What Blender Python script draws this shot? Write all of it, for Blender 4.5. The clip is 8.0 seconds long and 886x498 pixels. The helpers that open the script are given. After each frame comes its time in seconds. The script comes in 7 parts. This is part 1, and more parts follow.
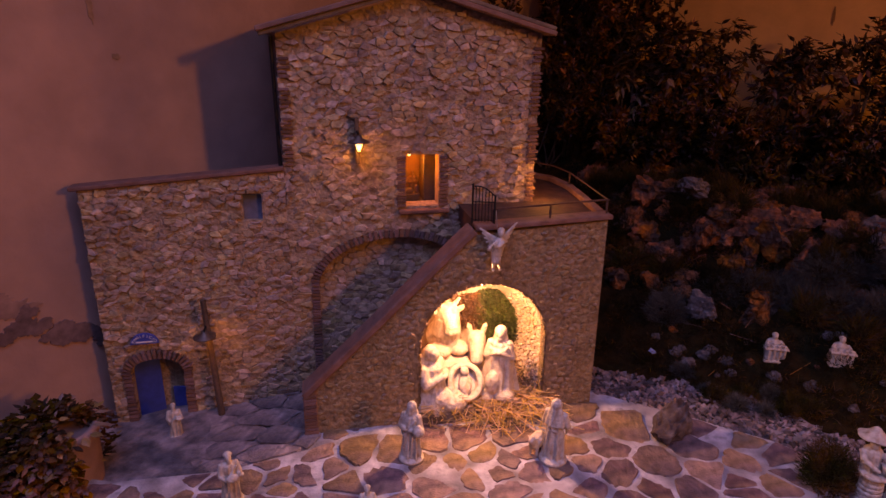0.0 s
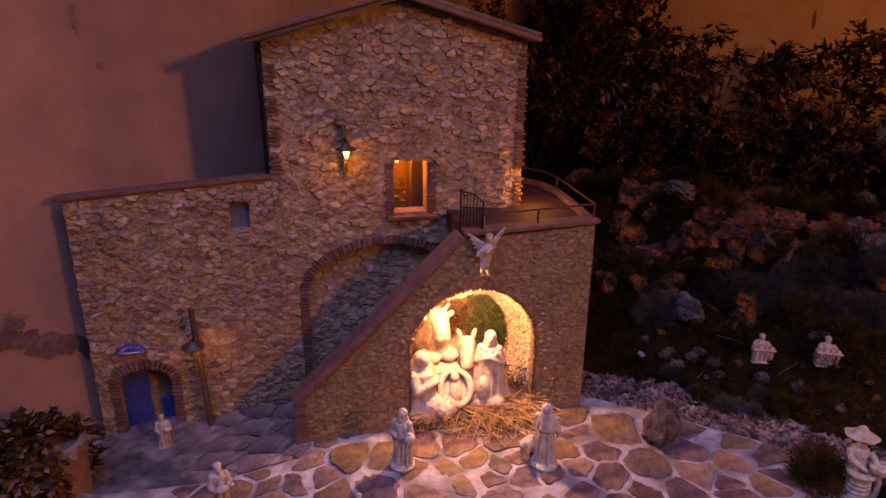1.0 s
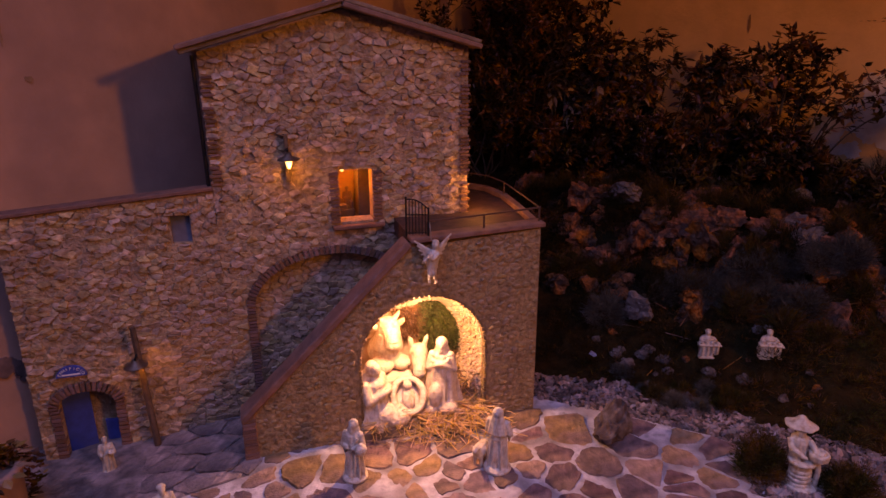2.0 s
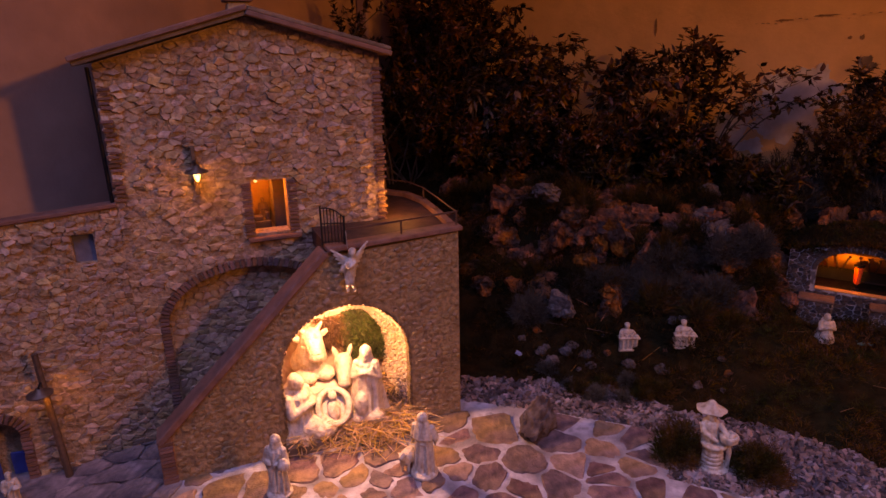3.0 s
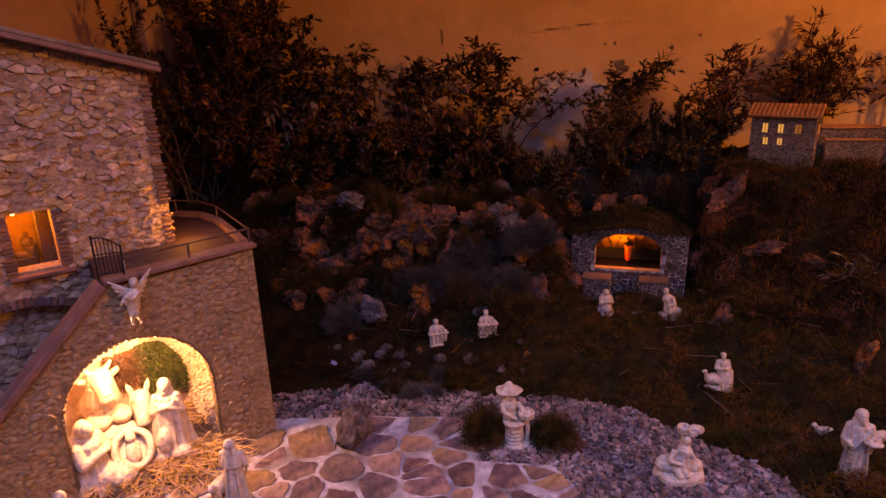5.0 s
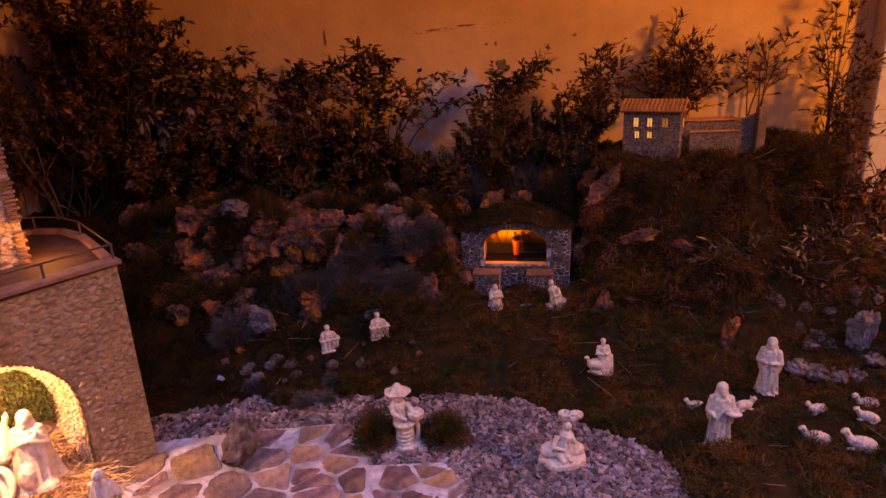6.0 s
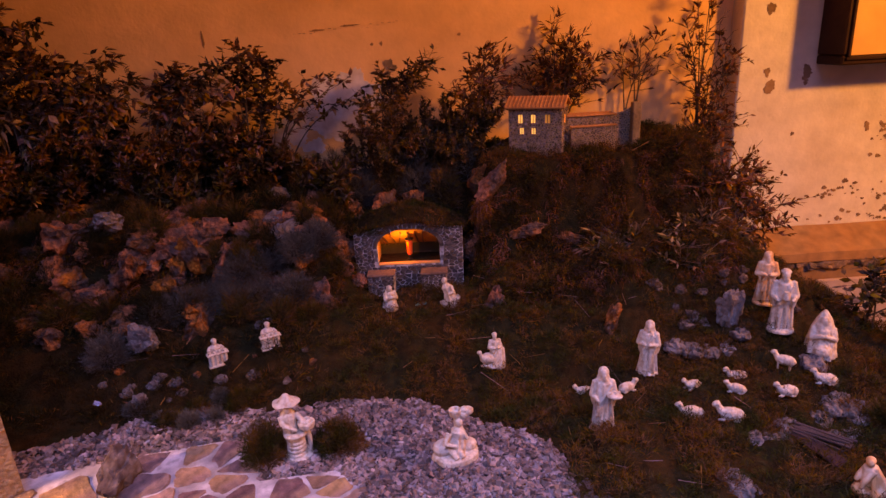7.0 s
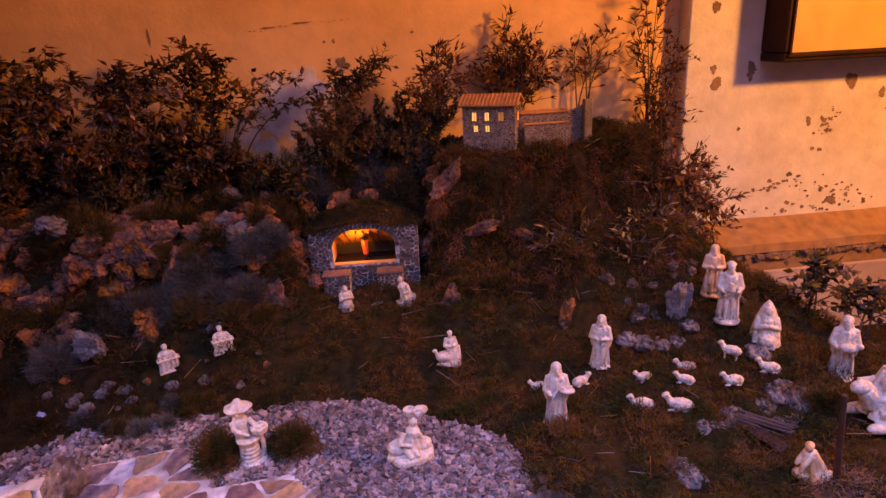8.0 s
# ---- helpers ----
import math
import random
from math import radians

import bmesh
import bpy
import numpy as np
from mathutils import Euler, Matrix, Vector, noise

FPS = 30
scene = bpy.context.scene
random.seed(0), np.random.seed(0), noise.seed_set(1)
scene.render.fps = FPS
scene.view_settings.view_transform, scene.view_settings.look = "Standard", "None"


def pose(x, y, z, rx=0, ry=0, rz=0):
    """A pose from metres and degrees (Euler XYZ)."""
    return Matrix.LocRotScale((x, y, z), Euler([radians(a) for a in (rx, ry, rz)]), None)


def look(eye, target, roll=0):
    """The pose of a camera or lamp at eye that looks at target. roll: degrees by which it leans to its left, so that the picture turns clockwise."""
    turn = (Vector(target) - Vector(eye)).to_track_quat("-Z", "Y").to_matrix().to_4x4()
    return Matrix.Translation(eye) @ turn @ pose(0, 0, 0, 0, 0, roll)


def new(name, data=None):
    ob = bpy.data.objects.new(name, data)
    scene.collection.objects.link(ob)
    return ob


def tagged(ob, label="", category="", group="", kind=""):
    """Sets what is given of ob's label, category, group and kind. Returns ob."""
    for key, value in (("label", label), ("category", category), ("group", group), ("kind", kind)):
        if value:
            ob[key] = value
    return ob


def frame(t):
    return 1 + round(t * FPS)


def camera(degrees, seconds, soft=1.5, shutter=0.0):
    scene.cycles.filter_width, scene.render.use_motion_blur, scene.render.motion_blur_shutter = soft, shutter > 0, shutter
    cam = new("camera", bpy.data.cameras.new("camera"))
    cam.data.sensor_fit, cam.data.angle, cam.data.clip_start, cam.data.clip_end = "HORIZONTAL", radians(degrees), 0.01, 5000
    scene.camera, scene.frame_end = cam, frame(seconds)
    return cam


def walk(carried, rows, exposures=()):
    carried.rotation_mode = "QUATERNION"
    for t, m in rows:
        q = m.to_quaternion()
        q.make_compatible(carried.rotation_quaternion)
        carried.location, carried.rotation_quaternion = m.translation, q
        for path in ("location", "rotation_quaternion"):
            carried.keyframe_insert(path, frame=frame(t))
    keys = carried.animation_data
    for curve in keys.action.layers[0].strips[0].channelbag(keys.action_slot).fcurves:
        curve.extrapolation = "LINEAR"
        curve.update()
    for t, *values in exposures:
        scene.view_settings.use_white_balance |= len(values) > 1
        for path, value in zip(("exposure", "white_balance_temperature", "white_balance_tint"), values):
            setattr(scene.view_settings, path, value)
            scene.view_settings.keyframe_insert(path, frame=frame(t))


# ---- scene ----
cam = camera(69.96, 8.0)
ROWS = [
    (0, 0.0000, 0.0000, 1.3249, 70.498, -0.929, 0.329),
    (0.5, 0.0012, -0.0018, 1.3261, 70.755, -0.712, 0.171),
    (1, 0.0018, -0.0009, 1.3292, 70.962, -0.556, -0.834),
    (1.5, 0.0230, -0.0003, 1.3308, 71.243, -0.256, -2.392),
    (3, 0.1320, -0.0125, 1.3295, 72.070, 0.892, -10.393),
    (3.5, 0.1634, -0.0268, 1.3354, 72.145, 1.175, -14.098),
    (4, 0.1826, -0.0411, 1.3365, 72.287, 1.342, -18.312),
    (5.5, 0.3003, -0.1069, 1.3483, 72.114, 2.053, -30.096),
    (6, 0.3533, -0.1345, 1.3473, 71.966, 2.320, -34.456),
    (6.5, 0.4061, -0.1595, 1.3441, 71.800, 2.557, -38.882),
    (7, 0.4442, -0.1880, 1.3428, 71.588, 2.772, -42.767),
    (7.5, 0.4641, -0.1980, 1.3398, 71.410, 2.791, -45.311),
    (8, 0.4768, -0.2160, 1.3503, 71.104, 2.742, -46.172),
]
EXPOSURE = ((0.0, -1.85, 6700, 11), (1.5, -1.85, 6800, 11), (3.0, -1.80, 7150, 12), (4.0, -1.66, 7350, 13), (5.5, -1.20, 7500, 13), (6.5, -0.90, 7350, 13), (7.5, -0.55, 6750, 11), (8.0, -0.48, 6550, 10))
walk(cam, [(t, pose(x, y, z, rx, ry, rz)) for t, x, y, z, rx, ry, rz in ROWS], EXPOSURE)

# world, lamps and exposure
world = bpy.data.worlds.new("dusk")
scene.world = world
world.use_nodes = True
world.node_tree.nodes["Background"].inputs["Color"].default_value = (0.36, 0.33, 0.92, 1)
world.node_tree.nodes["Background"].inputs["Strength"].default_value = 0.29

ROOM = pose(0, 0, 0, 0, 0, -38.5)
HOUSE = pose(0.55, 2.035, 0, 0, 0, 12.4)


def lamp(name, m, watts, colour, size=0.05):
    data = bpy.data.lights.new(name, "POINT")
    data.energy, data.color, data.shadow_soft_size = watts, colour, size
    ob = new(name, data)
    ob.matrix_world = m
    return ob


lamp("street_lamp_light", ROOM @ pose(4.9, 1.0, 2.82), 1560, (1.0, 0.36, 0.042), 0.2)
# unseen area lamp added overhead as bluish sky fill on the ground
sky = bpy.data.lights.new("dusk_sky_fill", "AREA")
sky.shape, sky.size, sky.size_y, sky.energy, sky.color = "RECTANGLE", 4.6, 1.6, 215, (0.38, 0.39, 1.0)
sky.spread = radians(112)
new("dusk_sky_fill", sky).matrix_world = ROOM @ look((0.75, 0.1, 3.0), (0.70, 0.80, 0.0))
lamp("stable_lamp_light", HOUSE @ pose(-0.44, 0.022, 0.484), 76, (1.0, 0.46, 0.22), 0.02)
lamp("window_bulb_light", HOUSE @ pose(-0.608, 0.352, 0.872), 5.5, (1.0, 0.27, 0.03), 0.006)
lamp("wall_lantern_light", HOUSE @ pose(-0.800, 0.195, 0.930), 1.4, (1.0, 0.34, 0.05), 0.006)
lamp("post_lantern_light", HOUSE @ pose(-1.330, 0.170, 0.300), 0.9, (1.0, 0.34, 0.05), 0.005)
lamp("terrace_lamp_light", HOUSE @ pose(-0.128, 0.238, 0.800), 4.6, (1.0, 0.36, 0.06), 0.006)
lamp("chapel_lamp_light", ROOM @ pose(0.436, 3.186, 0.372), 1.9, (1.0, 0.26, 0.02), 0.006)


# ---- materials ----
def material(name, colour, rough=0.8, vary=0.25, scale=20.0, bump=0.3, fine=90.0, second=None, patch=4.0, metal=0.0, rnd=0.0, island=False, depth=0.004, low=0.42, high=0.62, spec=0.5, drip=1.0):
    """Two scales of variation in colour, with relief; rnd varies the tone from piece to piece."""
    m = bpy.data.materials.new(name)
    m.use_nodes = True
    nt = m.node_tree
    n, l = nt.nodes, nt.links
    b = n["Principled BSDF"]
    b.inputs["Roughness"].default_value, b.inputs["Metallic"].default_value = rough, metal
    b.inputs["Specular IOR Level"].default_value = spec
    tc = n.new("ShaderNodeTexCoord")
    a = n.new("ShaderNodeTexNoise")
    a.inputs["Scale"].default_value, a.inputs["Detail"].default_value = scale, 6
    c = n.new("ShaderNodeTexNoise")
    c.inputs["Scale"].default_value, c.inputs["Detail"].default_value = patch, 4
    f = n.new("ShaderNodeTexNoise")
    f.inputs["Scale"].default_value, f.inputs["Detail"].default_value = fine, 5
    for q in (a, f):
        l.new(tc.outputs["Object"], q.inputs["Vector"])
    mp = n.new("ShaderNodeMapping")
    mp.inputs["Scale"].default_value = (1, 1, drip)
    l.new(tc.outputs["Object"], mp.inputs["Vector"])
    l.new(mp.outputs["Vector"], c.inputs["Vector"])
    second = second or tuple(x * 0.55 for x in colour)
    ramp = n.new("ShaderNodeMapRange")
    ramp.inputs["From Min"].default_value, ramp.inputs["From Max"].default_value = low, high
    l.new(c.outputs["Fac"], ramp.inputs["Value"])
    mix = n.new("ShaderNodeMix")
    mix.data_type = "RGBA"
    mix.inputs["A"].default_value, mix.inputs["B"].default_value = (*colour, 1), (*second, 1)
    l.new(ramp.outputs["Result"], mix.inputs["Factor"])
    hsv = n.new("ShaderNodeHueSaturation")
    l.new(mix.outputs["Result"], hsv.inputs["Color"])
    val = n.new("ShaderNodeMapRange")
    val.inputs["From Min"].default_value, val.inputs["From Max"].default_value = 0.25, 0.75
    val.inputs["To Min"].default_value, val.inputs["To Max"].default_value = 1 - vary, 1 + vary
    l.new(a.outputs["Fac"], val.inputs["Value"])
    last = val.outputs["Result"]
    if rnd:
        if island:
            src = n.new("ShaderNodeNewGeometry").outputs["Random Per Island"]
        else:
            src = n.new("ShaderNodeObjectInfo").outputs["Random"]
        r2 = n.new("ShaderNodeMapRange")
        r2.inputs["To Min"].default_value, r2.inputs["To Max"].default_value = 1 - rnd, 1 + rnd
        l.new(src, r2.inputs["Value"])
        mul = n.new("ShaderNodeMath")
        mul.operation = "MULTIPLY"
        l.new(last, mul.inputs[0])
        l.new(r2.outputs["Result"], mul.inputs[1])
        last = mul.outputs["Value"]
        wn = n.new("ShaderNodeTexWhiteNoise")
        wn.noise_dimensions = "1D"
        l.new(src, wn.inputs["W"])
        r3 = n.new("ShaderNodeMapRange")
        r3.inputs["To Min"].default_value, r3.inputs["To Max"].default_value = 0.5 - 0.06 * rnd, 0.5 + 0.06 * rnd
        l.new(wn.outputs["Value"], r3.inputs["Value"])
        l.new(r3.outputs["Result"], hsv.inputs["Hue"])
        r4 = n.new("ShaderNodeMapRange")
        r4.inputs["To Min"].default_value, r4.inputs["To Max"].default_value = 1 - 0.9 * rnd, 1 + 0.5 * rnd
        l.new(wn.outputs["Value"], r4.inputs["Value"])
        l.new(r4.outputs["Result"], hsv.inputs["Saturation"])
    l.new(last, hsv.inputs["Value"])
    l.new(hsv.outputs["Color"], b.inputs["Base Color"])
    bp = n.new("ShaderNodeBump")
    bp.inputs["Strength"].default_value, bp.inputs["Distance"].default_value = bump, depth
    l.new(f.outputs["Fac"], bp.inputs["Height"])
    l.new(bp.outputs["Normal"], b.inputs["Normal"])
    return m


def glow(name, colour, strength):
    m = bpy.data.materials.new(name)
    m.use_nodes = True
    b = m.node_tree.nodes["Principled BSDF"]
    b.inputs["Base Color"].default_value = (*colour, 1)
    b.inputs["Emission Color"].default_value, b.inputs["Emission Strength"].default_value = (*colour, 1), strength
    return m


PLASTER = material("old_plaster", (0.77, 0.48, 0.21), 0.85, 0.10, 9, 0.25, 45, (0.66, 0.395, 0.16), 1.6, depth=0.01)
PINK = material("pink_plaster", (0.37, 0.225, 0.155), 0.9, 0.14, 8, 0.3, 40, (0.30, 0.19, 0.145), 2.2, depth=0.01)
BARE = material("bare_plaster", (0.24, 0.15, 0.085), 0.95, 0.3, 30, 0.4, 90)
LEDGE = material("ledge_plaster", (0.26, 0.135, 0.05), 0.85, 0.3, 14, 0.5, 60, (0.24, 0.14, 0.065), 5)
PALESHADE = material("pale_plaster_bluish_shade", (0.66, 0.60, 0.56), 0.9, 0.15, 20, 0.4, 60, (0.56, 0.46, 0.38), 8)
STAINGREY = material("grey_wall_stain", (0.20, 0.14, 0.10), 0.95, 0.3, 30, 0.3, 60)
LEDGESTONE = material("bedded_ledge_stone", (0.20, 0.115, 0.065), 0.9, 0.5, 40, 1.0, 80, (0.11, 0.078, 0.065), 12, rnd=0.2)
BENCHTOP = material("brown_bench_slab", (0.15, 0.085, 0.055), 0.85, 0.4, 50, 0.8, 110)
GREENPANEL = material("dark_green_panel", (0.050, 0.052, 0.016), 0.85, 0.3, 30, 0.3, 100)
CRACK = material("dusty_crack", (0.50, 0.30, 0.13), 0.95, 0.3, 30, 0.3, 60)
CREAM = material("flaking_cream_paint", (0.60, 0.545, 0.455), 0.8, 0.14, 9, 0.4, 45, (0.53, 0.46, 0.36), 2.2, depth=0.010)
TERRACE = material("dark_terracotta", (0.060, 0.030, 0.022), 0.8, 0.35, 30, 0.4, 110, (0.040, 0.024, 0.020), 7, spec=0.2)
LICHEN = material("grey_lichen", (0.135, 0.115, 0.108), 0.95, 0.45, 60, 0.9, 110, (0.070, 0.056, 0.052), 22, rnd=0.3, island=True, spec=0.1)
CEIL = material("ceiling_plaster", (0.6, 0.55, 0.48), 0.9, 0.08)
MORTAR = material("sandy_mortar", (0.355, 0.243, 0.138), 0.95, 0.45, 60, 1.0, 70, (0.28, 0.19, 0.118), 14, depth=0.014)
STONE = material("wall_stone", (0.395, 0.272, 0.154), 0.9, 0.5, 45, 1.0, 75, (0.29, 0.19, 0.115), 14, rnd=0.26, depth=0.007)
STONES = material("wall_stone_rest", (0.395, 0.272, 0.154), 0.9, 0.5, 45, 1.0, 75, (0.29, 0.19, 0.115), 14, rnd=0.26, island=True, depth=0.007)
BSTONE = material("ochre_stone", (0.285, 0.190, 0.092), 0.9, 0.5, 55, 1.0, 70, (0.215, 0.138, 0.068), 10, rnd=0.16, depth=0.009)
BMORTAR = material("ochre_mortar", (0.270, 0.178, 0.086), 0.95, 0.5, 48, 1.0, 55, (0.195, 0.126, 0.062), 9, depth=0.016)
BRICK = material("small_brick", (0.19, 0.09, 0.06), 0.9, 0.35, 60, 0.6, 160, (0.14, 0.075, 0.055), 12, rnd=0.35)
ROOF = material("roof_slab", (0.20, 0.10, 0.065), 0.85, 0.3, 30, 0.4, 130, (0.15, 0.09, 0.07), 7)
COPING = material("terracotta_coping", (0.165, 0.075, 0.045), 0.85, 0.35, 30, 0.5, 110, (0.16, 0.085, 0.062), 7)
WOOD = material("dark_wood", (0.10, 0.06, 0.035), 0.7, 0.35, 60, 0.3, 200, rnd=0.2)
OLDWOOD = material("grey_wood", (0.20, 0.14, 0.09), 0.85, 0.35, 40, 0.5, 150)
IRON = material("black_iron", (0.022, 0.02, 0.02), 0.55, 0.2, 60, 0.2, 200, metal=0.6)
RUST = material("rusty_rail", (0.10, 0.05, 0.03), 0.7, 0.3, 80, 0.2, 200, metal=0.3)
TIN = material("tin_shade", (0.13, 0.095, 0.07), 0.5, 0.3, 60, 0.2, 200, metal=0.5)
BLUE = material("blue_paint", (0.035, 0.055, 0.26), 0.6, 0.25, 40, 0.2, 150)
SHUTTER = material("grey_shutter", (0.13, 0.13, 0.17), 0.7, 0.2, 40, 0.2, 150)
ENAMEL = material("enamel_sign", (0.05, 0.07, 0.32), 0.4, 0.1)
WHITE = material("white_enamel", (0.7, 0.68, 0.66), 0.5, 0.05)
STATUE = material("cream_plaster_figure", (0.475, 0.405, 0.315), 0.6, 0.3, 60, 0.8, 150, (0.32, 0.215, 0.13), 60, low=0.52, high=0.72, depth=0.004, drip=0.3)
OCHREFIG = material("ochre_tinted_figure", (0.46, 0.24, 0.09), 0.6, 0.25, 30, 0.4, 120, (0.56, 0.42, 0.28), 24)
GROUT = material("pale_grout", (0.40, 0.37, 0.38), 0.9, 0.45, 40, 0.8, 110, (0.17, 0.15, 0.15), 10)
FLAG = material("flagstone", (0.205, 0.122, 0.066), 0.7, 0.6, 30, 0.7, 60, (0.14, 0.085, 0.070), 9, rnd=0.30, depth=0.014)
FLAGGREY = material("maroon_flagstone", (0.112, 0.063, 0.068), 0.7, 0.6, 30, 0.7, 60, (0.19, 0.115, 0.085), 8, rnd=0.30, depth=0.014)
PALESTONE = material("pale_stable_stone", (0.56, 0.44, 0.33), 0.9, 0.4, 50, 1.0, 80, (0.40, 0.29, 0.20), 12, rnd=0.25, depth=0.008)
STABLEPLASTER = material("cream_stable_plaster", (0.58, 0.45, 0.34), 0.85, 0.25, 24, 0.6, 60, (0.42, 0.29, 0.19), 8, depth=0.008)
TWIG = material("purple_brown_twig", (0.034, 0.020, 0.020), 0.8, 0.3, 40, 0.3, 150)
CLIFFMOSS = material("rust_cliff_moss", (0.022, 0.013, 0.003), 0.9, 0.6, 24, 0.2, 120, (0.125, 0.036, 0.005), 8, rnd=0.6, island=True, spec=0.04)
POT = material("faded_pink_terracotta", (0.26, 0.155, 0.12), 0.85, 0.2, 20, 0.3, 90, (0.26, 0.16, 0.13), 6)
DAMP = material("dark_damp_patch", (0.16, 0.105, 0.095), 0.95, 0.4, 40, 0.3, 60)
STAIN = material("grey_damp_stain", (0.265, 0.165, 0.125), 0.95, 0.3, 30, 0.3, 60)
LICHENED = material("lichened_stone", (0.070, 0.050, 0.043), 0.9, 0.5, 40, 0.8, 90, (0.11, 0.09, 0.082), 18, spec=0.1)
RISER = material("faded_pink_paint", (0.40, 0.31, 0.27), 0.85, 0.2, 20, 0.4, 70, (0.30, 0.21, 0.17), 5)
PLUMWOOD = material("plum_brown_board", (0.026, 0.012, 0.014), 0.75, 0.4, 30, 0.4, 110, (0.044, 0.020, 0.020), 18, spec=0.2)
STICKWOOD = material("rust_brown_stick", (0.060, 0.024, 0.010), 0.85, 0.4, 40, 0.6, 120, (0.030, 0.015, 0.009), 20, spec=0.2)
PALECHIP = material("split_pale_wood", (0.42, 0.33, 0.25), 0.7, 0.25, 60, 0.4, 120)
RUSTSTRAW = material("rust_straw", (0.15, 0.062, 0.022), 0.7, 0.4, 40, 0.2, 150, rnd=0.5, island=True)
PAVING = material("stained_paving", (0.24, 0.185, 0.17), 0.75, 0.6, 26, 1.0, 60, (0.10, 0.080, 0.085), 10, rnd=0.25, depth=0.012)
GRAVELBED = material("dusty_soil", (0.060, 0.042, 0.038), 0.95, 0.5, 40, 1.0, 90, (0.030, 0.021, 0.016), 10, depth=0.01)
GRAVEL = material("pink_gravel", (0.112, 0.072, 0.072), 0.8, 0.3, 60, 0.3, 200, (0.19, 0.132, 0.126), 12, rnd=0.75, island=True)
SOIL = material("mossy_soil", (0.024, 0.014, 0.005), 0.95, 0.5, 26, 0.8, 120, (0.016, 0.014, 0.006), 6, depth=0.01, spec=0.05)
MOSS = material("moss_blades", (0.030, 0.029, 0.006), 0.9, 0.55, 22, 0.2, 120, (0.098, 0.041, 0.008), 7, rnd=0.34, island=True, spec=0.03, low=0.40, high=0.60)
DARKMOSS = material("dark_green_moss", (0.011, 0.011, 0.004), 0.9, 0.5, 22, 0.2, 120, (0.030, 0.018, 0.006), 6, rnd=0.35, island=True, spec=0.03, low=0.45, high=0.68)
GREENMOSS = material("green_moss", (0.065, 0.080, 0.014), 0.85, 0.4, 20, 0.2, 120, (0.035, 0.045, 0.012), 6, rnd=0.5, island=True)
STRAW = material("straw", (0.46, 0.275, 0.10), 0.6, 0.3, 40, 0.2, 150, rnd=0.4, island=True)
ROCK = material("brown_rock", (0.25, 0.092, 0.030), 0.9, 0.75, 30, 1.0, 60, (0.070, 0.044, 0.035), 13, depth=0.018, spec=0.08, rnd=0.16, low=0.42, high=0.56)
PALEROCK = material("pale_rock", (0.13, 0.095, 0.08), 0.85, 0.5, 30, 1.0, 80, (0.12, 0.11, 0.11), 9, depth=0.008)
DARKSTONE = material("dark_slate_stone", (0.046, 0.037, 0.035), 0.8, 0.5, 60, 0.8, 120, (0.075, 0.055, 0.048), 14, rnd=0.45, spec=0.2)
PALEMORTAR = material("pale_mortar", (0.40, 0.36, 0.34), 0.9, 0.4, 60, 0.6, 160, (0.10, 0.085, 0.08), 26, low=0.47, high=0.58)
LEAF = material("dark_leaf", (0.036, 0.020, 0.005), 0.8, 0.3, 20, 0.1, 120, (0.135, 0.043, 0.009), 5, rnd=0.6, island=True, spec=0.06)
HEDGE = material("brown_olive_leaf", (0.060, 0.040, 0.014), 0.8, 0.3, 20, 0.1, 120, (0.11, 0.046, 0.013), 5, rnd=0.5, island=True, spec=0.06)
OLIVE = material("olive_leaf", (0.095, 0.036, 0.012), 0.8, 0.3, 20, 0.1, 120, (0.17, 0.055, 0.014), 5, rnd=0.5, island=True, spec=0.06)
DRYLEAF = material("pale_dry_leaf", (0.22, 0.125, 0.055), 0.6, 0.3, 20, 0.1, 120, rnd=0.4, island=True)
GREYLEAF = material("grey_heath", (0.058, 0.053, 0.043), 0.8, 0.3, 20, 0.1, 120, rnd=0.5, island=True)
BARK = material("bark", (0.08, 0.055, 0.035), 0.9, 0.4, 40, 0.6, 120)
ORANGE = material("orange_plaster", (0.50, 0.28, 0.09), 0.8, 0.2, 30, 0.3, 100)
LANTERNGLASS = glow("lantern_glass", (0.80, 0.070, 0.010), 0.7)
CORK = material("cork_bark", (0.14, 0.085, 0.05), 0.9, 0.4, 40, 0.8, 120)
TILE = material("village_roof", (0.44, 0.19, 0.055), 0.85, 0.3, 50, 0.5, 160)
VSTONE = material("village_stone", (0.22, 0.14, 0.085), 0.85, 0.4, 60, 0.6, 160, rnd=0.6, island=True)
FRAMEWOOD = material("varnished_frame", (0.032, 0.013, 0.008), 0.5, 0.3, 30, 0.1, 120, spec=0.12)
CANVAS = material("ochre_canvas", (0.70, 0.42, 0.12), 0.5, 0.12, 5, 0.1, 60, (0.60, 0.34, 0.09), 2)
BULB = glow("lit_bulb", (1.0, 0.62, 0.22), 14)
LITPANE = glow("lit_pane", (1.0, 0.47, 0.10), 1.8)
DIMPANE = glow("dim_pane", (1.0, 0.38, 0.05), 0.35)
CORD = material("cord", (0.3, 0.27, 0.22), 0.8, 0.1)
GLASSBIT = material("blue_glazed_stone", (0.30, 0.34, 0.55), 0.3, 0.2)
TEAL = material("teal_paint", (0.10, 0.26, 0.22), 0.6, 0.2)


# ---- building helpers ----
def mesh_of(name, bm, mat, smooth=False):
    me = bpy.data.meshes.new(name)
    bm.to_mesh(me)
    bm.free()
    for p in me.polygons:
        p.use_smooth = smooth
    if mat:
        me.materials.append(mat)
    return me


def part(name, bm, mat, parent, label="", smooth=False, m=None):
    ob = new(name, mesh_of(name, bm, mat, smooth))
    ob.parent = parent
    if m is not None:
        ob.matrix_local = m
    return tagged(ob, label)


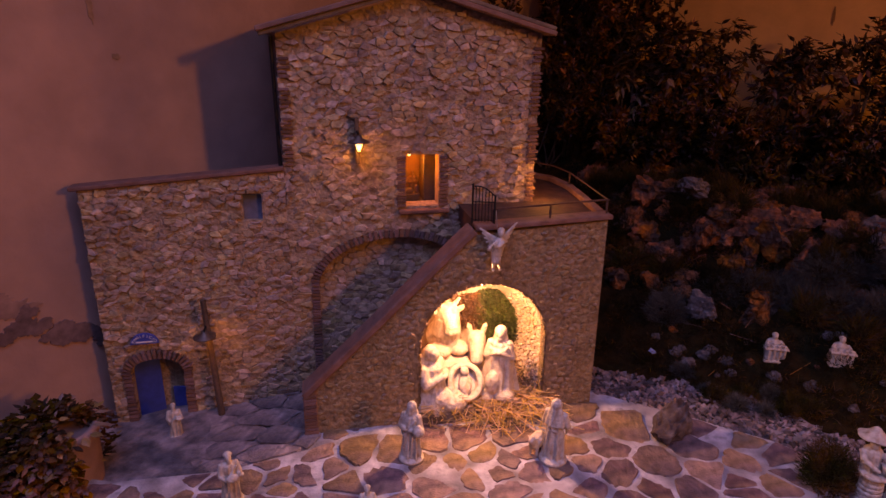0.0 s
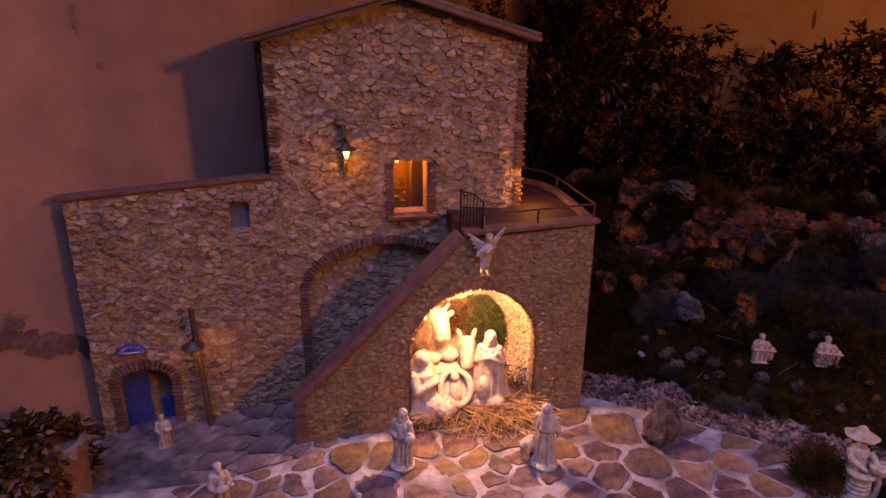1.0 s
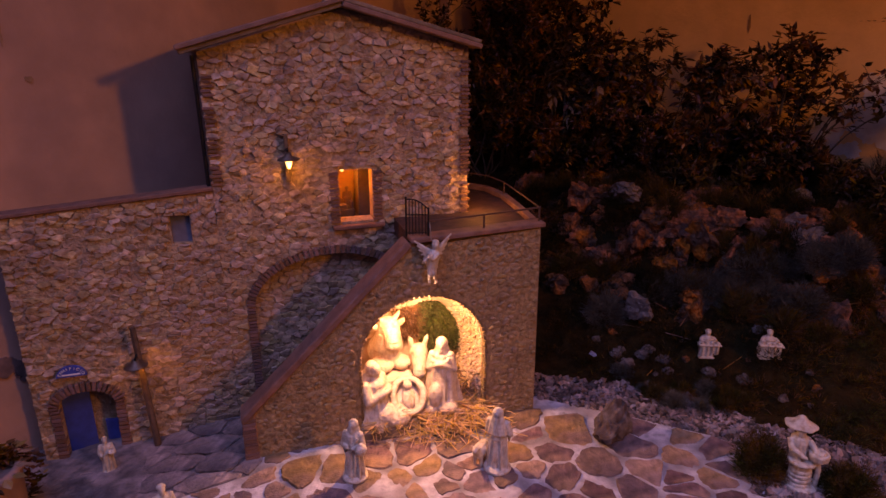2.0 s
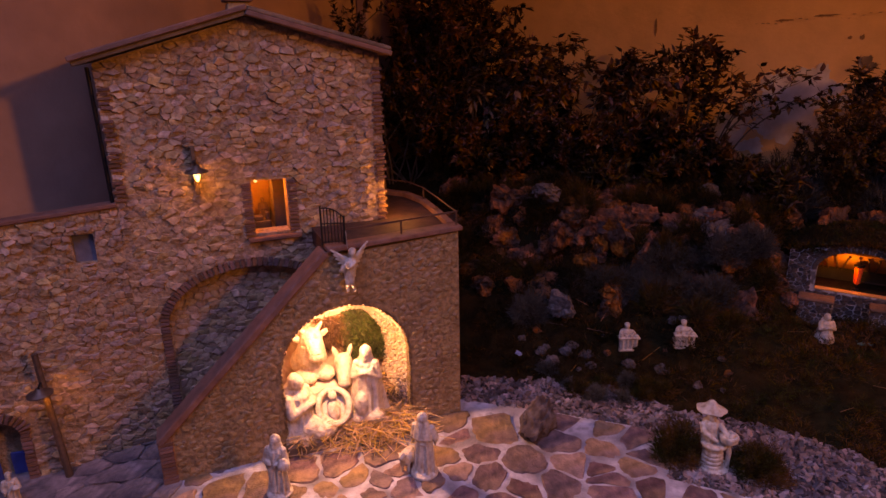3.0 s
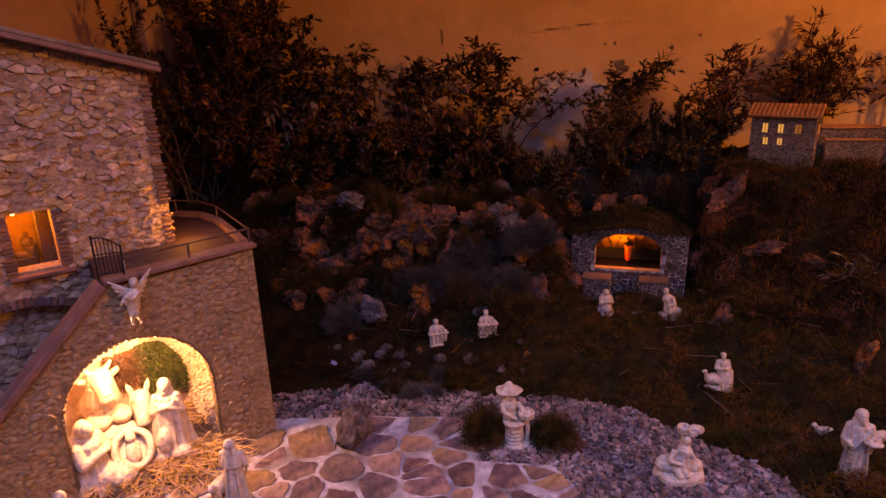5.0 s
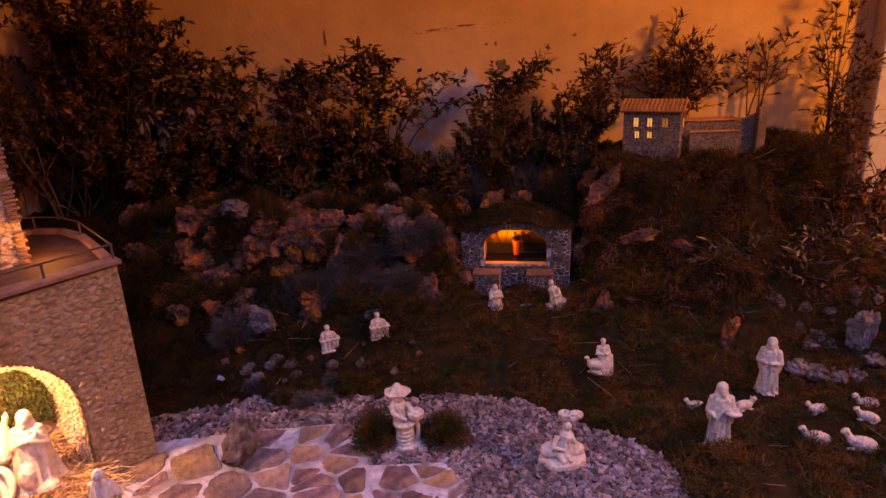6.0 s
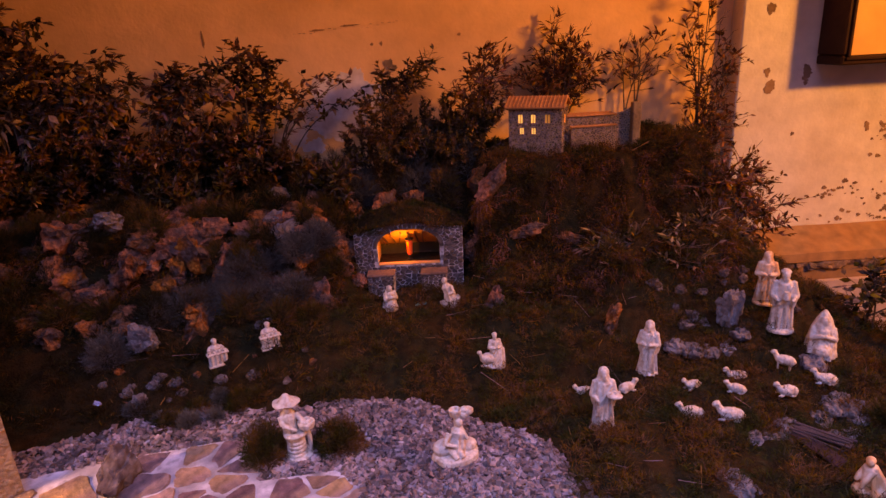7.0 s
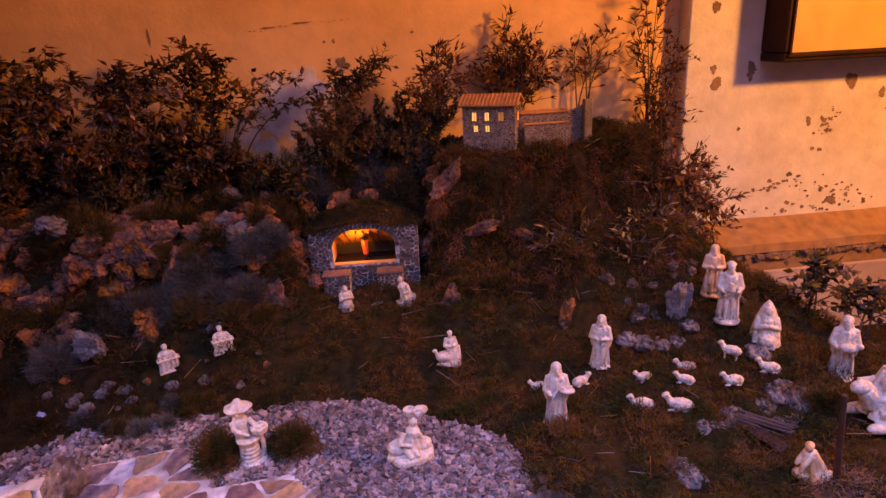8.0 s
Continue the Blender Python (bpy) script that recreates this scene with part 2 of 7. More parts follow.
def raw(name, verts, faces, mat, parent=None, smooth=False):
    me = bpy.data.meshes.new(name)
    me.from_pydata(verts, [], faces)
    me.materials.append(mat)
    if smooth:
        for p in me.polygons:
            p.use_smooth = True
    ob = new(name, me)
    ob.parent = parent
    return ob


def thing(name, m, label, category, group="", kind=""):
    ob = new(name)
    ob.empty_display_size = 0.05
    ob.matrix_world = m
    return tagged(ob, label, category, group, kind)


def solid(name, bm, mat, m, label, category, group="", kind="", smooth=False):
    ob = new(name, mesh_of(name, bm, mat, smooth))
    ob.matrix_world = m
    return tagged(ob, label, category, group, kind)


def box(bm, lo, hi, m=None, bevel=0.0):
    r = bmesh.ops.create_cube(bm, size=1)
    vs = r["verts"]
    for v in vs:
        v.co = Vector([lo[i] + (v.co[i] + 0.5) * (hi[i] - lo[i]) for i in range(3)])
    if bevel:
        es = list({e for v in vs for e in v.link_edges})
        g = bmesh.ops.bevel(bm, geom=es, offset=bevel, segments=1, affect="EDGES")
        vs = list({v for f in g["faces"] for v in f.verts} | {v for v in vs if v.is_valid})
    if m is not None:
        bmesh.ops.transform(bm, matrix=m, verts=vs)
    return vs


def boxed(lo, hi, bevel=0.0, m=None):
    bm = bmesh.new()
    box(bm, lo, hi, m, bevel)
    return bm


def rod(bm, a, b, r0, r1=None, seg=8):
    a, b = Vector(a), Vector(b)
    d = b - a
    g = bmesh.ops.create_cone(bm, cap_ends=True, segments=seg, radius1=r0, radius2=r0 if r1 is None else r1, depth=d.length)
    bmesh.ops.transform(bm, matrix=Matrix.Translation((a + b) / 2) @ d.to_track_quat("Z", "Y").to_matrix().to_4x4(), verts=g["verts"])


def ball(bm, c, r, sub=2, turn=(0, 0, 0)):
    r = (r, r, r) if isinstance(r, (int, float)) else r
    g = bmesh.ops.create_icosphere(bm, subdivisions=sub, radius=1)
    m = Matrix.Translation(c) @ Euler([radians(x) for x in turn]).to_matrix().to_4x4() @ Matrix.Diagonal((*r, 1))
    bmesh.ops.transform(bm, matrix=m, verts=g["verts"])
    return g["verts"]


def lathe(bm, prof, seg=16, m=None, folds=0, deep=0.0, phase=0.0):
    """A turned form; folds run down it like cloth."""
    rings = []
    for r, z in prof:
        ring = []
        for i in range(seg):
            a = 2 * math.pi * i / seg
            k = 1 + deep * (0.7 * math.sin(folds * a + phase + 6 * z) + 0.42 * math.sin((folds * 2 - 3) * a + 2.3 * phase - 14 * z)) * min(1, 1.5 * (1 - z / (prof[-1][1] + 1e-6)) + 0.2) if folds else 1
            co = Vector((r * k * math.cos(a), r * k * math.sin(a), z))
            ring.append(bm.verts.new(m @ co if m is not None else co))
        rings.append(ring)
    for p, q in zip(rings, rings[1:]):
        for i in range(seg):
            bm.faces.new((p[i], p[(i + 1) % seg], q[(i + 1) % seg], q[i]))
    bm.faces.new(rings[0][::-1])
    bm.faces.new(rings[-1])


def slab(bm, outline, z0, z1):
    """A flat slab of any outline."""
    from mathutils.geometry import tessellate_polygon
    top = [bm.verts.new((x, y, z1)) for x, y in outline]
    bot = [bm.verts.new((x, y, z0)) for x, y in outline]
    for t in tessellate_polygon([[Vector((x, y, 0)) for x, y in outline]]):
        bm.faces.new([top[i] for i in t])
    for i in range(len(top)):
        bm.faces.new((top[i - 1], top[i], bot[i], bot[i - 1]))
    bmesh.ops.recalc_face_normals(bm, faces=bm.faces[:])


def prism(bm, outer, holes, v0, v1):
    """A wall in the (u, z) plane with openings right through it, from depth v0 to v1."""
    from mathutils.geometry import tessellate_polygon
    loops = [outer, *holes]
    tris = tessellate_polygon([[Vector((p[0], p[1], 0)) for p in lp] for lp in loops])
    flat = [p for lp in loops for p in lp]
    front = [bm.verts.new((p[0], v0, p[1])) for p in flat]
    back = [bm.verts.new((p[0], v1, p[1])) for p in flat]
    for t in tris:
        try:
            bm.faces.new([front[i] for i in t])
            bm.faces.new([back[i] for i in reversed(t)])
        except ValueError:
            pass
    k = 0
    for lp in loops:
        n = len(lp)
        for i in range(n):
            a, b = k + i, k + (i + 1) % n
            bm.faces.new((front[a], front[b], back[b], back[a]))
        k += n
    bmesh.ops.recalc_face_normals(bm, faces=bm.faces[:])


def clip(poly, px, py, nx, ny):
    """The part of a polygon on the side of (px, py) against which n points."""
    out = []
    for i in range(len(poly)):
        a, b = poly[i], poly[(i + 1) % len(poly)]
        da, db = (a[0] - px) * nx + (a[1] - py) * ny, (b[0] - px) * nx + (b[1] - py) * ny
        if da <= 0:
            out.append(a)
        if da * db < 0:
            t = da / (da - db)
            out.append((a[0] + t * (b[0] - a[0]), a[1] + t * (b[1] - a[1])))
    return out


def inside(p, poly):
    c = False
    for i in range(len(poly)):
        a, b = poly[i], poly[i - 1]
        if (a[1] > p[1]) != (b[1] > p[1]) and p[0] < (b[0] - a[0]) * (p[1] - a[1]) / (b[1] - a[1]) + a[0]:
            c = not c
    return c


def near_edge(p, poly):
    best = None
    for i in range(len(poly)):
        ax, ay = poly[i - 1]
        bx, by = poly[i]
        dx, dy = bx - ax, by - ay
        t = max(0, min(1, ((p[0] - ax) * dx + (p[1] - ay) * dy) / (dx * dx + dy * dy + 1e-12)))
        qx, qy = ax + t * dx, ay + t * dy
        d = math.hypot(p[0] - qx, p[1] - qy)
        if best is None or d < best[0]:
            best = (d, qx, qy)
    return best


def cells(seeds, outer, holes, reach):
    """Irregular stones between scattered seeds, kept inside outer (convex or nearly) and off the holes."""
    out = []
    arr = np.array(seeds)
    for i, (x, y) in enumerate(seeds):
        poly = [(x - reach, y - reach), (x + reach, y - reach), (x + reach, y + reach), (x - reach, y + reach)]
        d = np.hypot(arr[:, 0] - x, arr[:, 1] - y)
        for j in np.argsort(d)[1:16]:
            if d[j] > 2.2 * reach:
                break
            qx, qy = arr[j]
            poly = clip(poly, (x + qx) / 2, (y + qy) / 2, qx - x, qy - y)
        for k in range(len(outer)):
            a, b = outer[k - 1], outer[k]
            ex, ey = b[0] - a[0], b[1] - a[1]
            if near_edge((x, y), [a, b])[0] < 2 * reach and (ey * (x - a[0]) - ex * (y - a[1])) < 0:
                poly = clip(poly, a[0], a[1], ey, -ex)
        for h in holes:
            dist, qx, qy = near_edge((x, y), h)
            if dist < 1.6 * reach and dist > 1e-6:
                poly = clip(poly, qx, qy, qx - x, qy - y)
        if len(poly) >= 3:
            out.append(poly)
    return out


def scatter(outer, holes, gap, rng, squash=1.0, tries=30000, rim=0.0):
    """Seeds no nearer to one another than gap; squash under 1 makes lying stones."""
    xs, ys = [p[0] for p in outer], [p[1] for p in outer]
    grid, pts = {}, []
    for _ in range(tries):
        x, y = rng.uniform(min(xs), max(xs)), rng.uniform(min(ys), max(ys))
        if not inside((x, y), outer) or any(inside((x, y), h) for h in holes):
            continue
        if rim and min([near_edge((x, y), h)[0] for h in holes] or [9]) < rim:
            continue
        g = gap * rng.choice((0.6, 0.8, 1.0, 1.25, 1.5)) * rng.uniform(0.9, 1.1)
        cx, cy = int(x / gap), int(y / squash / gap)
        if any(math.hypot(x - q[0], (y - q[1]) / squash) < g for a in (-2, -1, 0, 1, 2) for b in (-2, -1, 0, 1, 2) for q in grid.get((cx + a, cy + b), ())):
            continue
        grid.setdefault((cx, cy), []).append((x, y))
        pts.append((x, y))
    return pts


def long_cells(seeds, outer, holes, reach, q):
    """As cells, but lying stones: q is their height to their length."""
    def up(ps):
        return [(x, y / q) for x, y in ps]
    return [[(x, y * q) for x, y in p] for p in cells(up(seeds), up(outer), [up(h) for h in holes], reach)]


def stone_form(poly, joint, depth, rng, rough=0.25, rim=0.86, tilt=0.2, cut=0.28):
    """Corners and faces of one stone: a flank, a worn rim and an uneven face, about its own middle."""
    cx, cy = sum(p[0] for p in poly) / len(poly), sum(p[1] for p in poly) / len(poly)
    p2 = []
    for i in range(len(poly)):
        a, b = poly[i], poly[(i + 1) % len(poly)]
        if joint < 0:
            p2.append((a[0] + rng.uniform(-0.004, 0.004), a[1] + rng.uniform(-0.003, 0.003)))
            if math.hypot(a[0] - b[0], a[1] - b[1]) > 0.022:
                p2.append(((a[0] + b[0]) / 2 + rng.uniform(-0.003, 0.003), (a[1] + b[1]) / 2 + rng.uniform(-0.003, 0.003)))
        elif math.hypot(a[0] - b[0], a[1] - b[1]) > joint * 1.2:
            if cut < 0.2 and math.hypot(a[0] - b[0], a[1] - b[1]) > 0.05:
                w = [(cut, 0.0), (0.36, 0.005), (0.64, 0.005), (1 - cut, 0.0)]
                p2 += [((1 - k) * a[0] + k * b[0] + rng.uniform(-j, j), (1 - k) * a[1] + k * b[1] + rng.uniform(-j, j)) for k, j in w]
                continue
            p2 += [((1 - cut) * a[0] + cut * b[0], (1 - cut) * a[1] + cut * b[1]), (cut * a[0] + (1 - cut) * b[0], cut * a[1] + (1 - cut) * b[1])]
        else:
            p2.append(((a[0] + b[0]) / 2, (a[1] + b[1]) / 2))
    if len(p2) < 3:
        return None
    n = len(p2)
    pts = []
    for x, y in p2:
        r = math.hypot(x - cx, y - cy) + 1e-9
        k = max(0.35, 1 - joint / r) * rng.uniform(0.93, 1.03)
        pts.append(((x - cx) * k, (y - cy) * k))
    if max(math.hypot(*p) for p in pts) < joint:
        return None
    h = depth * rng.uniform(1 - rough, 1 + rough)
    slope = tilt
    tx, ty = rng.uniform(-slope, slope), rng.uniform(-slope, slope)
    vs = [(x, y, 0) for x, y in pts]
    vs += [(x * 0.98, y * 0.98, h * 0.62 + tx * x + ty * y) for x, y in pts]
    vs += [(x * rim, y * rim, h + tx * x + ty * y + rng.uniform(-0.06, 0.06) * h) for x, y in pts]
    vs.append((0, 0, h * rng.uniform(0.95, 1.15)))
    fs = []
    for k in (0, 1):
        for i in range(n):
            j = (i + 1) % n
            fs.append((k * n + i, k * n + j, (k + 1) * n + j, (k + 1) * n + i))
    for i in range(n):
        fs.append((2 * n + i, 2 * n + (i + 1) % n, 3 * n))
    return (cx, cy), vs, fs


def lay_stones(polys, joint, depth, parent, mat, rest_mat, place, rng, name="stone", most=300, rough=0.25, first=None, rim=0.86, tilt=0.2, cut=0.28):
    """Stones on a face; place turns (u, z, out) into the parent's space. The first are pieces of their own, the rest one mesh."""
    forms = [q for q in (stone_form(p, joint, depth, rng, rough, rim, tilt, cut) for p in polys) if q]
    if first:
        forms.sort(key=first)
    rv, rf = [], []
    for i, ((cx, cy), vs, fs) in enumerate(forms):
        if i < most:
            o = place(cx, cy, 0)
            ob = raw(name, [place(cx + x, cy + y, z) - o for x, y, z in vs], fs, mat, parent)
            ob.location = o
        else:
            k = len(rv)
            rv += [place(cx + x, cy + y, z) for x, y, z in vs]
            rf += [tuple(a + k for a in f) for f in fs]
    if rv:
        tagged(raw("stonework", rv, rf, rest_mat, parent), kind="stuff")


def lump(bm, c, r, rng, sub=4, rough=0.5, facet=9, strata=0.0):
    """A broken boulder: a ball cut by random planes, with noise."""
    g = bmesh.ops.create_icosphere(bm, subdivisions=sub, radius=1)
    cuts = [(Vector((rng.gauss(0, 1), rng.gauss(0, 1), rng.gauss(0, 1))).normalized(), rng.uniform(0.4, 0.85)) for _ in range(facet)]
    off = Vector((rng.uniform(0, 50), rng.uniform(0, 50), rng.uniform(0, 50)))
    for v in g["verts"]:
        p = v.co.copy()
        for n, d in cuts:
            k = p.dot(n) - d
            if k > 0:
                p -= n * k * 0.9
        p.z += strata * (0.5 - abs((p.z * 4.6 + 0.7 * noise.noise(p * 1.3 + off)) % 1 - 0.5)) * (1 if p.z > 0 else -1)
        p *= 1 + rough * 0.7 * noise.noise(p * 1.6 + off) + rough * 0.5 * noise.noise(p * 4.2 + off) - rough * 0.45 * abs(noise.noise(p * 7 + off)) + rough * 0.22 * noise.noise(p * 15 + off)
        v.co = Vector((p.x * r[0], p.y * r[1], p.z * r[2])) + Vector(c)


def arc(cu, cz, a, b, t0, t1, n):
    return [(cu + a * math.cos(radians(t0 + (t1 - t0) * i / n)), cz + b * math.sin(radians(t0 + (t1 - t0) * i / n))) for i in range(n + 1)]


def voussoirs(parent, cu, cz, a, b, t0, t1, n, long, v0, v1, rng, wide=0.8):
    """Bricks set on end round an arch, each a piece of its own."""
    made = None
    for i in range(n):
        t = radians(t0 + (t1 - t0) * (i + 0.5) / n)
        p = Vector((cu + a * math.cos(t), 0, cz + b * math.sin(t)))
        t2 = radians(t0 + (t1 - t0) * (i + 1.5) / n)
        q = Vector((cu + a * math.cos(t2), 0, cz + b * math.sin(t2)))
        w = (q - p).length * wide
        nrm = Vector((math.cos(t) / a, 0, math.sin(t) / b)).normalized()
        if made is None:
            made = mesh_of("brick", boxed((-0.5, -0.5, 0), (0.5, 0.5, 1), 0.06), BRICK)
        ob = new("brick", made)
        ob.parent = parent
        ob.matrix_local = Matrix.Translation((p.x, (v0 + v1) / 2, p.z)) @ Matrix.Rotation(math.atan2(nrm.x, nrm.z), 4, "Y") @ Matrix.Diagonal((w, (v1 - v0) * rng.uniform(0.9, 1.1), long * rng.uniform(0.9, 1.08), 1))


def brick_row(parent, spots, size, rng):
    """Lying bricks at spots, sharing one mesh."""
    me = mesh_of("brick", boxed((-0.5, -0.5, -0.5), (0.5, 0.5, 0.5), 0.06), BRICK)
    for x, y, z in spots:
        ob = new("brick", me)
        ob.parent = parent
        ob.matrix_local = Matrix.Translation((x, y, z)) @ Matrix.Rotation(rng.uniform(-0.04, 0.04), 4, "Y") @ Matrix.Diagonal((size[0] * rng.uniform(0.85, 1.1), size[1], size[2] * rng.uniform(0.85, 1.1), 1))


# ---- the room ----
def sm(a, b, x):
    t = max(0.0, min(1.0, (x - a) / (b - a)))
    return t * t * (3 - 2 * t)


def hill(s, d):
    """The height of the built-up landscape, along and towards the back wall."""
    left = 1 - sm(0.0, 0.28, s)
    mid = sm(0.0, 0.28, s) * (1 - sm(0.74, 0.92, s))
    far = sm(0.74, 0.92, s) * (1 - sm(1.95, 2.35, s))
    z = 0.15 * sm(2.27, 2.72, d) * (1 - sm(2.1, 2.6, s))
    z += left * (0.05 * sm(2.5, 2.8, d) + 0.30 * sm(2.80, 3.05, d) + 0.12 * sm(3.05, 3.8, d))
    z += mid * (0.34 * sm(3.30, 3.48, d) + 0.10 * sm(3.5, 3.9, d))
    z += far * (0.10 * sm(2.70, 2.95, d) + 0.47 * sm(3.00, 3.30, d))
    z += 0.13 * sm(2.55, 2.85, d) * sm(1.15, 1.5, s) * (1 - sm(1.8, 2.15, s)) * (1 - sm(3.0, 3.3, d))
    z += 0.07 * sm(2.1, 2.5, d) * sm(1.7, 2.0, s) * (1 - sm(2.15, 2.45, s))
    z -= 0.085 * sm(-1.45, -1.80, s) * sm(0.2, 0.6, d) * (1 - sm(1.5, 1.8, d))
    return z - 0.7 * sm(2.55, 2.95, s) * sm(1.2, 1.6, d)


def rough(s, d):
    """Unevenness off the paved parts."""
    k = sm(2.28, 2.45, d) if s < 0.55 else max(sm(2.28, 2.45, d), sm(0.86, 1.05, s + 0.12 * (d - 1.7)))
    p = Vector((s * 4, d * 4, 0))
    return k * (0.034 * noise.noise(p) + 0.036 * noise.noise(p * 3.1) + 0.026 * noise.noise(p * 7)) + k * 0.012


def room_sd(x, y):
    c, q = math.cos(radians(38.5)), math.sin(radians(38.5))
    return c * x - q * y, q * x + c * y


def ground_z(x, y):
    s, d = room_sd(x, y)
    return hill(s, d) + rough(s, d)


def grid_sheet(name, s0, s1, d0, d1, step, mat, label):
    ss = [s0 + 0.05 * i for i in range(10)] + [s0 + 0.5 + step * i for i in range(204)]
    ss += [ss[-1] + (s1 - ss[-1]) * i / 24 for i in range(1, 25)]
    ds = [d0 + 0.2 * i for i in range(15)]
    ds += [0.5 + (d1 - 0.5) * i / 160 for i in range(161)]
    vs = [(s, d, hill(s, d) + rough(s, d) - 0.004) for d in ds for s in ss]
    ns, nd = len(ss) - 1, len(ds) - 1
    fs = [(j * (ns + 1) + i, j * (ns + 1) + i + 1, (j + 1) * (ns + 1) + i + 1, (j + 1) * (ns + 1) + i) for j in range(nd) for i in range(ns)]
    ob = raw(name, vs, fs, mat, smooth=True)
    ob.matrix_world = ROOM
    return tagged(ob, label, "ground", kind="structure")


grid_sheet("ground", -2.2, 9.2, -2.5, 4.03, 0.022, SOIL, "dark mossy soil hillside of the model landscape")


def room_box(name, lo, hi, mat, label, cat, bevel=0.0, parent=None):
    return solid(name, boxed(lo, hi, bevel), mat, ROOM, label, cat, kind="structure")


wall_left = room_box("wall_left", (-2.40, -2.5, -0.75), (-2.20, 4.03, 4.0), PINK, "stained pinkish plaster wall behind the stone house", "wall")
part("pilaster", boxed((-2.2, 3.32, -0.7), (-2.12, 3.56, 3.89), 0.012), PINK, wall_left)
wall_back = room_box("wall_back", (-2.2, 4.03, -0.75), (2.50, 4.2, 4.0), PLASTER, "old ochre plaster wall with cracks behind the shrubs", "wall")
wall_right = room_box("wall_right", (2.50, 3.90, -0.75), (9.2, 4.2, 4.0), CREAM, "flaking cream plaster wall with the framed picture", "wall", 0.008)
room_box("wall_side", (9.2, -2.5, -0.75), (9.4, 4.2, 4.2), PLASTER, "plain plaster wall closing the room", "wall")
# ceiling out of view, added so that skylight enters only from the front
room_box("ceiling", (-2.4, 1.2, 3.9), (9.4, 4.2, 4.05), CEIL, "unseen plain ceiling added to limit skylight at the back", "ceiling")


def flake(parent, u, z, r, rng, mat, normal, off, stretch=1.0, n=44):
    """A shallow bare patch with a ragged edge where the paint came off."""
    vs, k = [], rng.uniform(0, 60)
    for i in range(n):
        a = 2 * math.pi * i / n
        w = Vector((math.cos(a) + k, math.sin(a), k))
        q = r * max(0.2, 0.75 + 0.55 * noise.noise(w * 0.9) + 0.22 * noise.noise(w * 4.3) + rng.uniform(-0.07, 0.07))
        vs.append((u + q * math.cos(a), z + q * stretch * math.sin(a)))
    if normal == "d":
        loop = [(x, off, y) for x, y in vs]
        back = [(x, off + 0.01, y) for x, y in vs]
    else:
        loop = [(off, x, y) for x, y in vs]
        back = [(off - 0.01, x, y) for x, y in vs]
    n2 = len(loop)
    faces = [tuple(range(n2)), tuple(range(2 * n2 - 1, n2 - 1, -1))] + [(i, (i + 1) % n2, n2 + (i + 1) % n2, n2 + i) for i in range(n2)]
    return raw("bare_patch", loop + back, faces, mat, parent)


rng = random.Random(5)
# flakes on the right wall
for s, z, r, st in ((2.66, 1.42, 0.04, 1.3), (2.67, 1.06, 0.035, 1.2), (2.70, 0.97, 0.045, 1.0), (2.92, 1.04, 0.03, 2.2), (2.88, 0.68, 0.014, 1), (3.62, 0.93, 0.05, 1.2), (3.36, 0.70, 0.022, 2.0), (3.50, 0.63, 0.035, 0.6), (3.41, 0.52, 0.02, 1.0), (3.27, 0.36, 0.026, 0.8), (3.14, 0.28, 0.022, 0.35), (3.85, 0.84, 0.04, 1.2), (3.60, 0.16, 0.05, 0.8)):
    flake(wall_right, s, z, r, rng, BARE, "d", 3.897, st)
for _ in range(8):
    flake(wall_right, rng.uniform(3.1, 3.95), min(0.95, 0.10 + abs(rng.gauss(0, 0.25))), rng.uniform(0.005, 0.018), rng, BARE, "d", 3.897, rng.uniform(0.4, 1.2), 12)
for s, z, a, h, n in ((3.62, 0.20, 0.10, 0.05, 26), (3.47, 0.62, 0.03, 0.07, 16), (3.38, 0.30, 0.12, 0.03, 18), (3.52, 0.74, 0.03, 0.03, 8), (3.15, 0.27, 0.05, 0.01, 6), (3.42, 0.12, 0.20, 0.02, 26), (2.92, 1.03, 0.012, 0.05, 8)):
    for i in range(n):
        flake(wall_right, s + rng.gauss(0, a), z + rng.gauss(0, h), rng.uniform(0.004, 0.020), rng, BARE, "d", 3.8972 - 0.0001 * i, rng.uniform(0.4, 1.2), 16)
for s, z, r, st in ((0.03, 1.42, 0.05, 0.14), (0.22, 1.44, 0.06, 0.1), (0.34, 1.33, 0.012, 1.0), (0.39, 1.33, 0.012, 1.2), (0.85, 1.36, 0.012, 1), (-0.62, 1.4, 0.01, 6)):
    flake(wall_back, s, z, r, rng, LEDGE, "d", 4.027, st)
# pale bare plaster, its cool colour also standing in for the bluish shade there
for i in range(26):
    k = i / 25
    flake(wall_back, -0.30 + 0.62 * k + rng.gauss(0, 0.04), 0.80 + 0.22 * k + rng.gauss(0, 0.06), rng.uniform(0.05, 0.11), rng, PALESHADE, "d", 4.0285 - 0.0002 * i, rng.uniform(0.6, 1.2), 40)
for s, z, r, st in ((0.43, 1.215, 0.035, 1.2), (0.46, 1.19, 0.022, 1.0), (0.42, 1.16, 0.018, 1.2)):
    flake(wall_back, s, z, r, rng, STAINGREY, "d", 4.0222 - r * 0.02, st, 30)
for i in range(22):
    flake(wall_back, -0.10 + 0.030 * i + rng.gauss(0, 0.008), 1.405 + 0.0022 * i + rng.gauss(0, 0.006), rng.uniform(0.004, 0.011), rng, CRACK, "d", 4.0255 - 0.0001 * i, 0.22, 14)
for d, z, r, st in ((1.02, 1.21, 0.015, 1), (0.96, 1.36, 0.012, 5)):
    flake(wall_left, d, z, r, rng, BARE, "s", -2.197, st)
